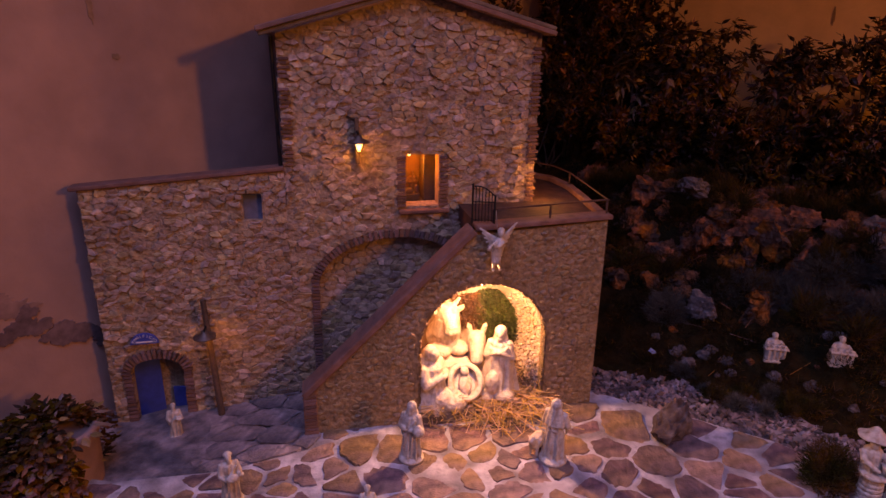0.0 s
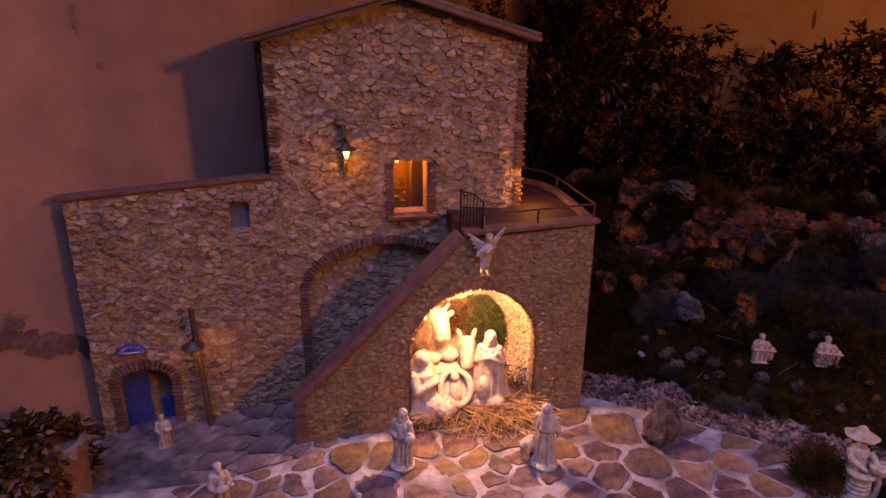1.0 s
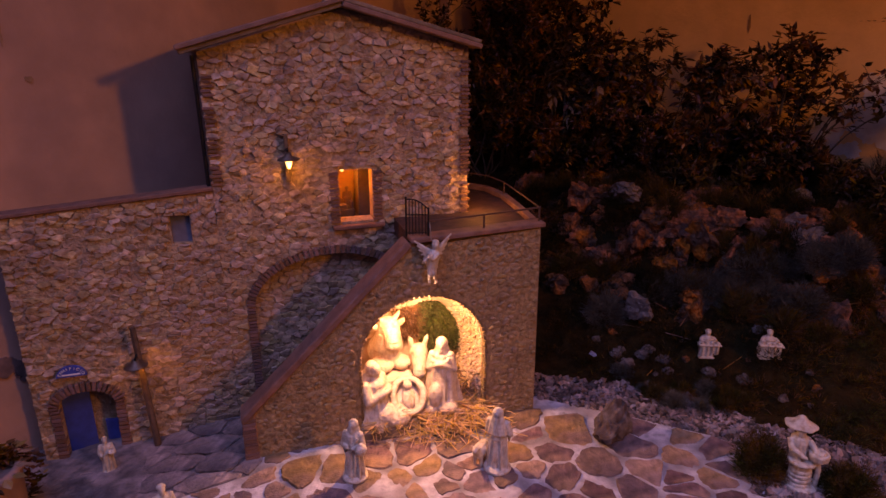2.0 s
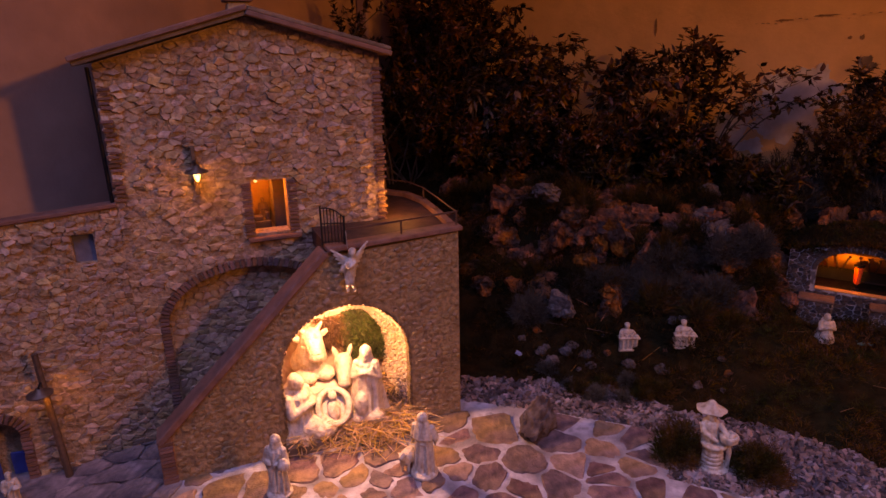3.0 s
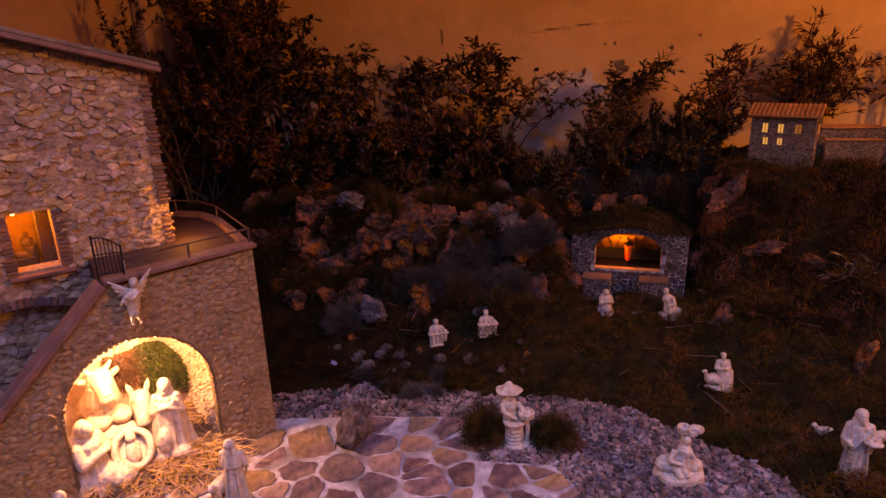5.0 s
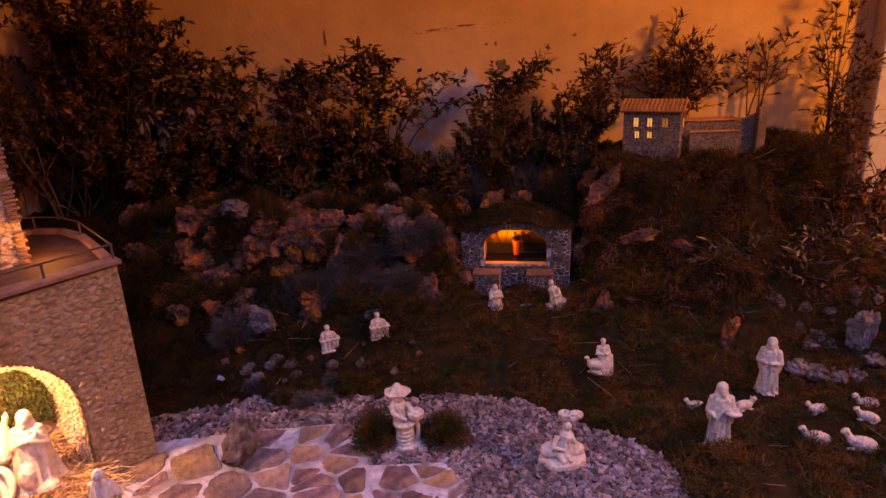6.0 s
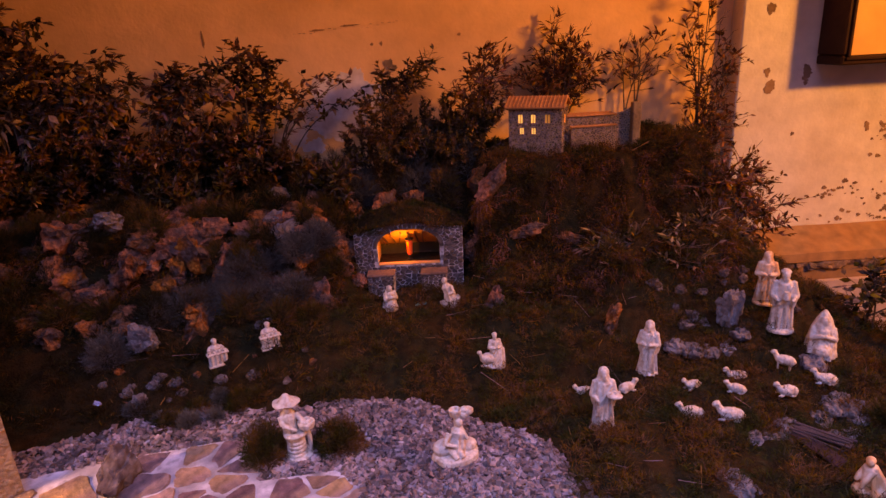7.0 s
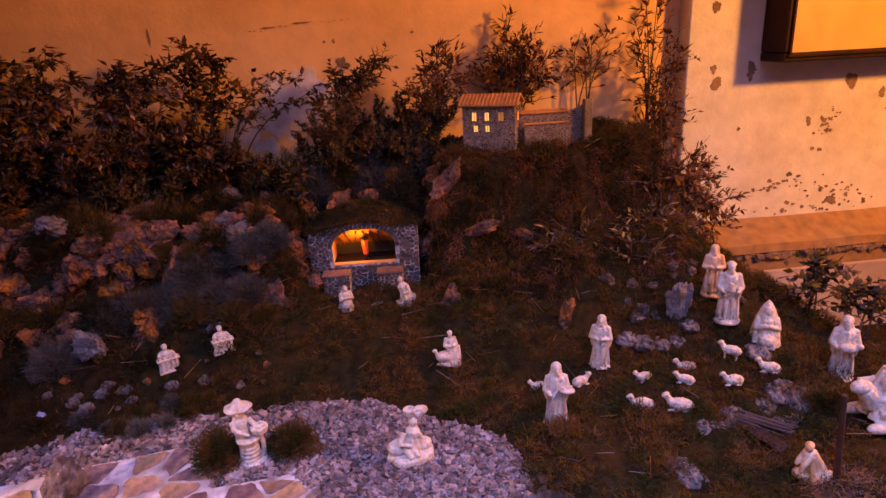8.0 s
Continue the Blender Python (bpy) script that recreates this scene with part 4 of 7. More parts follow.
# bakery door
door = part("door", boxed((-1.545, 0.345, -0.075), (-1.44, 0.352, 0.222)), WOOD, house, "arched doorway with an open blue leaf")
part("door_leaf", boxed((0, -0.004, 0), (0.086, 0.004, 0.258), 0.001, Matrix.Translation((-1.618, 0.30, -0.070)) @ Matrix.Rotation(radians(12), 4, "Z")), BLUE, door, "blue painted leaf")
part("door_leaf", boxed((0, -0.004, 0), (0.06, 0.004, 0.12), 0.001, Matrix.Translation((-1.502, 0.325, -0.070)) @ Matrix.Rotation(radians(-8), 4, "Z")), BLUE, door, "low blue half leaf")
for lo, hi in (((-1.66, 0.44, -0.09), (-1.40, 0.45, 0.26)),):
    part("inner_wall", boxed(lo, hi), WOOD, door)
dring = part("door_arch", boxed((-1.634, 0.279, -0.08), (-1.626, 0.339, 0.16)), MORTAR, house)
voussoirs(dring, -1.533, 0.150, 0.087, 0.053, -4, 184, 19, 0.034, 0.255, 0.30, rng)
brick_row(dring, [(-1.633, 0.275, z * 0.016 - 0.070) for z in range(14)] + [(-1.433, 0.275, z * 0.016 - 0.070) for z in range(14)], (0.030, 0.03, 0.0125), rng)

# enamel sign over the door
sign = part("sign", (lambda b: (prism(b, [*arc(-1.557, 0.268, 0.046, 0.040, 0, 180, 14)], [], 0.252, 0.260), b)[1])(bmesh.new()), ENAMEL, house, "blue enamel arched sign with white lettering")
word = "PANIFICIO"
for i, ch in enumerate(word):
    a = radians(160 - 140 * i / (len(word) - 1))
    cu = bpy.data.curves.new("letter", "FONT")
    cu.body, cu.size, cu.align_x, cu.extrude = ch, 0.0145, "CENTER", 0.0006
    cu.materials.append(WHITE)
    ob = new("letter", cu)
    ob.parent = sign
    ob.matrix_local = Matrix.Translation((-1.557 + 0.033 * math.cos(a), 0.2505, 0.268 + 0.026 * math.sin(a))) @ Matrix.Rotation(math.pi / 2 - a, 4, "Y") @ Matrix.Rotation(math.pi / 2, 4, "X")
part("sign_bar", boxed((-1.585, 0.2505, 0.274), (-1.530, 0.2515, 0.279)), WHITE, sign)

# ---- stable block with stairs and terrace ----
STABLE = [(-0.642, -0.028), (-0.185, -0.028), *arc(-0.4135, 0.29, 0.2285, 0.2285, 0, 180, 22)]
block_out = [(-1.007, -0.03), (0.004, -0.03), (0.0, 0.716), (-0.455, 0.69), (-1.007, 0.155)]
bm = bmesh.new()
prism(bm, block_out, [STABLE[::-1]], -0.0022, 0.055)
face = part("stable_wall", bm, BMORTAR, house, "ochre mortar wall with an arched stable opening")
stable_rim = [(-0.652, -0.03), (-0.175, -0.03), *arc(-0.4135, 0.29, 0.239, 0.239, 0, 180, 22)]
seeds = scatter(block_out, [stable_rim], 0.034, rng, 0.75, 18000)
lay_stones(long_cells(seeds, block_out, [stable_rim], 0.05, 0.68), 0.0032, 0.0034, face, BSTONE, BSTONE, lambda u, z, o: Vector((u, -o, z)), rng, most=300, rough=0.95, first=lambda f: abs(f[0][0] + 0.41), rim=0.72, tilt=0.12)
chips = []
while len(chips) < 120:
    u, z = rng.uniform(-1.0, 0.0), rng.uniform(-0.02, 0.70)
    if inside((u, z), block_out) and not inside((u, z), stable_rim) and near_edge((u, z), stable_rim)[0] > 0.012:
        a, n = rng.uniform(0.004, 0.013), rng.randint(4, 6)
        chips.append([(u + a * rng.uniform(0.6, 1.3) * math.cos(6.283 * i / n), z + 0.5 * a * rng.uniform(0.6, 1.3) * math.sin(6.283 * i / n)) for i in range(n)])
lay_stones(chips, 0.0004, 0.0085, face, BSTONE, BSTONE, lambda u, z, o: Vector((u, -o, z)), rng, name="chip", most=120, rough=0.4, rim=0.8, tilt=0.5)
# rough small stones round the stable arch
arch = part("stable_arch", boxed((-0.655, -0.004, -0.028), (-0.643, 0.05, 0.28)), BMORTAR, house)
me = mesh_of("brick", boxed((-0.5, -0.5, -0.5), (0.5, 0.5, 0.5), 0.1), BSTONE)
for i in range(44):
    t = radians(-2 + 184 * i / 43)
    ob = new("brick", me)
    ob.parent = arch
    ob.matrix_local = Matrix.Translation((-0.4135 + 0.2275 * math.cos(t), 0.0125, 0.29 + 0.2275 * math.sin(t))) @ Matrix.Rotation(math.pi / 2 - t, 4, "Y") @ Matrix.Diagonal((0.014, 0.028, 0.016 * rng.uniform(0.7, 1.3), 1))
for i in range(22):
    for u in (-0.641, -0.186):
        ob = new("brick", me)
        ob.parent = arch
        ob.matrix_local = Matrix.Translation((u + rng.uniform(-0.002, 0.002), 0.0125, -0.015 + i * 0.014)) @ Matrix.Diagonal((0.018 * rng.uniform(0.7, 1.2), 0.028, 0.011, 1))
# brick pier at the stair foot
pier = part("stair_pier", boxed((-1.030, -0.010, -0.03), (-0.985, 0.075, 0.175), 0.004), BRICK, house, "small brick pier")
brick_row(pier, [(-1.008, -0.008, -0.02 + i * 0.0125) for i in range(15)], (0.042, 0.012, 0.0095), rng)
# coping on the stair parapet and the terrace edge
sl = math.atan2(0.71 - 0.178, 0.55)
part("stair_coping", boxed((-0.012, -0.014, -0.012), (0.775, 0.066, 0.012), 0.004, Matrix.Translation((-1.018, 0, 0.166)) @ Matrix.Rotation(-sl, 4, "Y")), COPING, house, "worn terracotta coping")
part("terrace_coping", boxed((0, -0.014, 0), (0.469, 0.05, 0.016), 0.003, Matrix.Translation((-0.455, 0, 0.704)) @ Matrix.Rotation(-math.atan2(0.018, 0.469), 4, "Y")), COPING, house, "worn terracotta coping")
stairs = part("stairs", boxed((-0.485, 0.056, 0.50), (-0.456, 0.278, 0.56)), COPING, house, "narrow terracotta stairs")
for i in range(12):
    u, z = -0.985 + i * 0.042, -0.12 + i * 0.0475
    near = min(max(-0.4135, u), u + 0.06)
    crown = 0.29 + math.sqrt(max(0.0, 0.266 ** 2 - (near + 0.4135) ** 2)) if near > -0.69 else -0.03
    if z + 0.03 < max(-0.03, crown):
        continue
    part("step", boxed((u, 0.056, max(-0.03, z - 0.13, crown)), (u + 0.06, 0.278, z + 0.0475), 0.002), COPING, stairs)
TERR = [(-0.45, 0.051), (0.0, 0.051), (0.025, 0.25), (0.04, 0.42), (0.02, 0.56), (-0.05, 0.66), (-0.17, 0.70), (-0.17, 0.345), (-0.17, 0.279), (-0.45, 0.279)]
bm = bmesh.new()
top = [bm.verts.new((u, v, 0.718)) for u, v in TERR]
bot = [bm.verts.new((u, v, 0.66)) for u, v in TERR]
bm.faces.new(top)
bm.faces.new(bot[::-1])
for i in range(len(top)):
    bm.faces.new((top[i - 1], top[i], bot[i], bot[i - 1]))
bmesh.ops.triangulate(bm, faces=[f for f in bm.faces if len(f.verts) > 4])
bmesh.ops.recalc_face_normals(bm, faces=bm.faces[:])
part("terrace", bm, TERRACE, house, "dark terracotta terrace floor")
bm = bmesh.new()
edge = [(0.0, 0.056), (0.025, 0.25), (0.04, 0.42), (0.02, 0.56), (-0.05, 0.66), (-0.165, 0.70)]
for a, b in zip(edge, edge[1:]):
    box(bm, (0, -0.02, -0.03), (math.hypot(b[0] - a[0], b[1] - a[1]) + 0.004, 0.02, 0.659), Matrix.Translation((a[0] - 0.021, a[1], 0)) @ Matrix.Rotation(math.atan2(b[1] - a[1], b[0] - a[0]), 4, "Z"))
part("terrace_wall", bm, STONES, house, "stone side wall under the terrace")
bm = bmesh.new()
for a, b in zip(edge, edge[1:]):
    box(bm, (-0.01, -0.014, 0.719), (math.hypot(b[0] - a[0], b[1] - a[1]) + 0.01, 0.014, 0.739), Matrix.Translation((a[0] - 0.006, a[1], 0)) @ Matrix.Rotation(math.atan2(b[1] - a[1], b[0] - a[0]), 4, "Z"), 0.002)
part("terrace_edge", bm, COPING, house)
rail = part("railing", boxed((0, 0.012, -0.003), (0.401, 0.018, 0.003), 0.001, Matrix.Translation((-0.395, 0, 0.768)) @ Matrix.Rotation(-math.atan2(0.016, 0.401), 4, "Y")), RUST, house, "thin rusty iron railing")
for u, v in ((-0.395, 0.015), (-0.20, 0.015), (0.0, 0.015), (0.036, 0.42), (-0.05, 0.65)):
    bm = bmesh.new()
    rod(bm, (u, v, 0.720), (u, v, 0.768 + 0.016 * (u + 0.395) / 0.4), 0.0038)
    part("post", bm, RUST, rail)
bm = bmesh.new()
pts = [(0.0, 0.015), (0.022, 0.25), (0.036, 0.42), (0.018, 0.555), (-0.05, 0.65), (-0.16, 0.69)]
for a, b in zip(pts, pts[1:]):
    rod(bm, (*a, 0.784), (*b, 0.784), 0.003)
part("side_rail", bm, RUST, rail)
# wrought iron gate at the head of the stairs
gate = thing("iron_gate", HOUSE @ pose(-0.463, 0.025, 0.722, 0, 0, -16), "small black wrought iron gate on the terrace", "gate")
for x, h in ((0.0, 0.128), (0.072, 0.092)):
    bm = bmesh.new()
    rod(bm, (x, 0, 0), (x, 0, h), 0.0032)
    ball(bm, (x, 0, h), 0.0045, 1)
    part("post", bm, IRON, gate)
for i in range(1, 7):
    bm = bmesh.new()
    x = i * 0.0103
    rod(bm, (x, 0, 0.006), (x, 0, 0.120 - 0.45 * x + 0.012 * math.sin(x / 0.072 * math.pi)), 0.0016, seg=6)
    part("bar", bm, IRON, gate)
for z in (0.010, 0.070):
    part("cross_bar", boxed((0, -0.0016, z), (0.072, 0.0016, z + 0.003)), IRON, gate)
bm = bmesh.new()
for i in range(10):
    a, b = 0.072 * i / 10, 0.072 * (i + 1) / 10
    rod(bm, (a, 0, 0.122 - 0.45 * a + 0.012 * math.sin(a / 0.072 * math.pi)), (b, 0, 0.122 - 0.45 * b + 0.012 * math.sin(b / 0.072 * math.pi)), 0.0022, seg=6)
part("arched_top", bm, IRON, gate)

# inside of the stable: a low plastered apse that narrows towards its mossy back
bm = bmesh.new()
prism(bm, [(-0.63, -0.03), (-0.20, -0.03), *arc(-0.4135, 0.225, 0.214, 0.195, 0, 180, 16)], [], 0.262, 0.276)
stall = part("stable_inside", bm, STABLEPLASTER, house, "cream plastered stable inside with a mossy back")


def apse(u, v, z):
    """Draws a point of the stable's arch inwards and down with depth."""
    k = (v - 0.056) / 0.205
    return Vector((-0.42 + (u + 0.42) * (1 - 0.16 * k), v, 0.03 + (z - 0.03) * (1 - 0.24 * k)))


part("floor_slab", boxed((-0.66, 0.056, -0.03), (-0.167, 0.14, 0.028)), OLDWOOD, stall)
part("floor_slope", boxed((-0.65, 0, -0.03), (-0.18, 0.17, 0), 0.0, Matrix.Translation((0, 0.10, 0.02)) @ Matrix.Rotation(radians(30), 4, "X")), CORK, stall)
ring_in = [(-0.1685, -0.02), *arc(-0.4135, 0.29, 0.245, 0.245, 0, 180, 26), (-0.6585, -0.02)]
rows = [[apse(u, 0.056 + 0.205 * j / 8, z) for u, z in ring_in] for j in range(9)]
outer = [[p + Vector(((p.x + 0.4135) * 0.06, 0, 0.012)) for p in row] for row in rows]
n = len(ring_in)
vs = [p for row in rows + outer for p in row]
fs = []
for j in range(8):
    for i in range(n - 1):
        k = j * n + i
        fs += [(k, k + 1, k + n + 1, k + n), (k + 9 * n, k + 10 * n, k + 10 * n + 1, k + 9 * n + 1)]
for j in (0, 8):
    for i in range(n - 1):
        k = j * n + i
        fs.append((k, k + 9 * n, k + 9 * n + 1, k + 1))
raw("vault", vs, fs, STABLEPLASTER, stall, True)
side = part("side_wall", boxed((-0.160, 0.057, -0.03), (-0.150, 0.30, 0.25)), MORTAR, stall, "small pale stones")
out = [(0.06, 0.03), (0.255, 0.03), (0.255, 0.46), (0.06, 0.46)]


def bend(z):
    return 0.0 if z < 0.29 else 0.245 - math.sqrt(max(0.0, 0.245 ** 2 - (z - 0.29) ** 2))


lay_stones(cells(scatter(out, [], 0.025, rng, 0.7, 6000), out, [], 0.04), 0.0016, 0.010, side, PALESTONE, PALESTONE, lambda v, z, o: apse(-0.1675 - o - bend(z), v, z), rng, most=160, rough=0.5)
part("threshold", boxed((-0.645, -0.032, 0.0), (-0.18, 0.052, 0.050), 0.006), OLDWOOD, house, "worn wooden threshold beam")


def blades(name, spots, mat, rng, length, width, spread, parent=None, label="", category="", droop=0.5, kind="stuff"):
    """Many small bent blades at spots (x, y, z, nx, ny, nz)."""
    vs, fs = [], []
    for x, y, z, nx, ny, nz in spots:
        n = Vector((nx, ny, nz)) + Vector((rng.gauss(0, spread), rng.gauss(0, spread), rng.gauss(0, spread * 0.6)))
        n.normalize()
        l = length * rng.uniform(0.5, 1.4)
        side = n.cross(Vector((rng.gauss(0, 1), rng.gauss(0, 1), rng.gauss(0, 1)))).normalized() * width * rng.uniform(0.6, 1.4)
        p = Vector((x, y, z)) - n * l * 0.1
        mid = p + n * l * 0.55
        tip = p + n * l + Vector((rng.gauss(0, 0.2), rng.gauss(0, 0.2), -droop * rng.random())) * l * 0.6
        k = len(vs)
        vs += [p - side * 0.5, p + side * 0.5, mid + side * 0.4, mid - side * 0.4, tip]
        fs += [(k, k + 1, k + 2, k + 3), (k + 3, k + 2, k + 4)]
    ob = raw(name, vs, fs, mat, parent)
    return tagged(ob, label, category, kind=kind)


rng = random.Random(21)
def back_spot(u0, u1, z0, z1):
    while True:
        u, z = rng.uniform(u0, u1), rng.uniform(z0, z1)
        if math.hypot((u + 0.415) / 0.205, (z - 0.22) / 0.20) < 1 or z < 0.22:
            return (u, 0.261 - rng.random() * 0.02, z, 0, -1, 0.15)


blades("moss", [back_spot(-0.37, -0.21, 0.17, 0.385) for _ in range(4800)], GREENMOSS, rng, 0.028, 0.0026, 0.55, stall)
blades("brushwood", [back_spot(-0.47, -0.36, 0.24, 0.375) for _ in range(1300)], RUSTSTRAW, rng, 0.034, 0.0026, 0.6, stall)


def straw(bm_list, n, u0, u1, v0, v1, z, rng, ln=0.07):
    vs, fs = bm_list
    for _ in range(n):
        p = Vector((rng.uniform(u0, u1), rng.uniform(v0, v1), z + rng.random() * 0.022))
        a, e = rng.uniform(0, 6.28), rng.gauss(0, 0.22)
        d = Vector((math.cos(a) * math.cos(e), math.sin(a) * math.cos(e), math.sin(e))) * ln * rng.uniform(0.4, 1.5)
        s = d.cross(Vector((0, 0, 1))).normalized() * 0.0012
        t = Vector((0, 0, 0.0018))
        k = len(vs)
        vs += [p - s, p + s, p + t, p + d - s, p + d + s, p + d + t]
        fs += [(k, k + 1, k + 4, k + 3), (k + 1, k + 2, k + 5, k + 4), (k + 2, k, k + 3, k + 5)]


sv = ([], [])
straw(sv, 900, -0.63, -0.19, 0.0, 0.16, 0.028, rng, 0.06)
for i in range(6):
    straw(sv, 130, -0.60, -0.22, 0.10 + 0.024 * i, 0.124 + 0.024 * i, 0.02 + 0.0139 * i, rng, 0.045)
straw(sv, 620, -0.60, -0.20, -0.025, 0.05, 0.052, rng, 0.08)
straw(sv, 420, -0.46, -0.17, -0.07, 0.03, 0.030, rng, 0.09)
straw(sv, 60, -0.60, -0.20, -0.08, -0.04, 0.014, rng, 0.09)
straw(sv, 130, -0.42, -0.14, -0.12, 0.02, 0.010, rng, 0.09)
straw(sv, 160, -0.27, -0.18, 0.0, 0.12, 0.03, rng, 0.09)
straw(sv, 420, -0.52, -0.40, 0.055, 0.13, 0.05, rng, 0.05)
straw(sv, 140, -0.55, -0.44, 0.09, 0.15, 0.13, rng, 0.05)
hay = raw("straw", *sv, STRAW)
hay.matrix_world = HOUSE
tagged(hay, "loose golden straw strewn over the stable floor", "straw", kind="stuff")


# ---- lanterns ----
def lantern(parent, u, v, z, r, bulb):
    """A flat conical tin shade with a small bulb under it."""
    bm = bmesh.new()
    lathe(bm, [(r, 0), (r * 0.98, 0.004), (r * 0.35, 0.013), (r * 0.25, 0.024), (0.003, 0.026)], 20, Matrix.Translation((u, v, z)))
    part("shade", bm, TIN, parent, "flat tin shade", True)
    bm = bmesh.new()
    lathe(bm, [(bulb * 0.3, -bulb * 2.6), (bulb * 0.8, -bulb * 1.4), (bulb, -bulb * 0.4), (bulb * 0.7, 0.001)], 12, Matrix.Translation((u, v, z)))
    part("bulb", bm, BULB, parent, "lit pointed bulb", True)


wl = thing("wall_lantern", HOUSE @ pose(0, 0, 0), "lit wall lantern with a flat tin shade", "lantern", "lanterns")
part("post", boxed((-0.815, 0.235, 0.880), (-0.801, 0.256, 1.035), 0.002), WOOD, wl)
part("arm", boxed((-0.811, 0.20, 0.985), (-0.804, 0.24, 0.992)), IRON, wl)
lantern(wl, -0.805, 0.212, 0.957, 0.036, 0.011)
pl2 = thing("post_lantern", HOUSE @ pose(0, 0, 0), "lit lantern on a dark wooden post by the door", "lantern", "lanterns")
bm = bmesh.new()
rod(bm, (-1.325, 0.215, -0.05), (-1.345, 0.215, 0.435), 0.0125, 0.0095)
part("post", bm, WOOD, pl2)
part("arm", boxed((-1.347, 0.17, 0.335), (-1.341, 0.21, 0.342)), IRON, pl2)
lantern(pl2, -1.346, 0.180, 0.312, 0.038, 0.006)


# ---- figures in the stable and on the patio ----
def hp(u, v, z, face=0):
    return HOUSE @ pose(u, v, z, 0, 0, face)


bm = bmesh.new()
robed(bm, 0.276, 31, arms="pray", base=False)
lathe(bm, [(0.070, 0.0), (0.072, 0.018), (0.060, 0.07), (0.050, 0.14), (0.044, 0.20)], 30, Matrix.Translation((0, 0.006, 0)), 9, 0.16, 1.0)
ball(bm, (-0.014, -0.044, 0.070), (0.030, 0.026, 0.050))
ball(bm, (0.026, -0.046, 0.026), (0.040, 0.030, 0.026))
ball(bm, (-0.030, -0.040, 0.018), (0.034, 0.032, 0.020))
finish("statue", bm, STATUE, hp(-0.338, 0.050, 0.052, -25), "cream plaster figure of a veiled woman beside the crib", "statue", "nativity figures", 0.0034, 1)
bm = bmesh.new()
kneeling(bm, 0.235, 32, hood=True)
ball(bm, (0.03, -0.085, 0.030), (0.060, 0.050, 0.036))
finish("statue", bm, STATUE, hp(-0.588, 0.055, 0.040, 42), "cream plaster kneeling figure in a hood beside the crib", "statue", "nativity figures", 0.0034, 1)
bm = bmesh.new()
ball(bm, (0, 0.055, 0.060), (0.070, 0.055, 0.062))
ball(bm, (-0.035, -0.005, 0.026), (0.042, 0.050, 0.028))
ball(bm, (0.036, -0.004, 0.024), (0.040, 0.050, 0.026))
ball(bm, (0, 0.010, 0.055), (0.042, 0.040, 0.045))
rod(bm, (0, 0.030, 0.085), (0, 0.012, 0.150), 0.058, 0.044, 14)
ball(bm, (0, 0.014, 0.158), (0.044, 0.040, 0.046))
rod(bm, (0, 0.0, 0.150), (0, -0.034, 0.112), 0.034, 0.026, 12)
ball(bm, (0, -0.034, 0.110), (0.030, 0.020, 0.022))
for k in (-1, 1):
    ball(bm, (k * 0.050, 0.022, 0.168), (0.026, 0.010, 0.014), 1, (0, -k * 30, 0))
    rod(bm, (k * 0.024, 0.016, 0.190), (k * 0.046, 0.012, 0.218), 0.011, 0.005, 8)
finish("ox_statue", bm, STATUE, hp(-0.500, 0.165, 0.172, 8), "cream plaster ox lying at the back of the stable", "statue", "nativity figures", 0.0032, 1)
bm = bmesh.new()
ball(bm, (0, 0.060, 0.045), (0.055, 0.060, 0.048))
ball(bm, (0.0, 0.000, 0.024), (0.052, 0.050, 0.026))
rod(bm, (0, 0.030, 0.060), (-0.006, 0.010, 0.125), 0.044, 0.036, 12)
ball(bm, (-0.006, 0.008, 0.132), (0.036, 0.036, 0.038))
rod(bm, (-0.006, 0.000, 0.128), (-0.012, -0.046, 0.080), 0.032, 0.022, 12)
ball(bm, (-0.012, -0.046, 0.078), (0.025, 0.020, 0.020))
for k in (-1, 1):
    ball(bm, (-0.006 + k * 0.026, 0.012, 0.172), (0.012, 0.010, 0.034), 1, (0, k * 16, 0))
finish("donkey_statue", bm, STATUE, hp(-0.392, 0.140, 0.098, -6), "cream plaster donkey lying at the back of the stable", "statue", "nativity figures", 0.0032, 1)
part("stone_perch", boxed((-0.58, 0.09, 0.02), (-0.43, 0.255, 0.174), 0.012), STABLEPLASTER, stall)
part("stone_perch", boxed((-0.428, 0.10, 0.02), (-0.33, 0.255, 0.100), 0.012), STABLEPLASTER, stall)
bm = bmesh.new()
tilt = Matrix.Rotation(radians(46), 4, "X")
lathe(bm, [(0.030, 0.0), (0.056, 0.012), (0.064, 0.040), (0.060, 0.052), (0.050, 0.050), (0.042, 0.030)], 24, tilt @ Matrix.Diagonal((0.92, 1.10, 1, 1)))
for i in range(40):
    a = 6.283 * i / 40
    ball(bm, tilt @ Vector((0.054 * math.cos(a), 0.063 * math.sin(a), 0.048 + 0.003 * math.sin(3 * a))), (0.015, 0.015, 0.012), 1)
ball(bm, tilt @ Vector((0, -0.010, 0.046)), (0.024, 0.038, 0.016), 2, (46, 0, 0))
ball(bm, tilt @ Vector((0, 0.034, 0.056)), (0.017, 0.017, 0.016))
finish("crib", bm, STATUE, hp(-0.463, 0.070, 0.094, -6), "cream plaster round crib with a swaddled doll", "crib", "nativity figures", 0.003, 1)

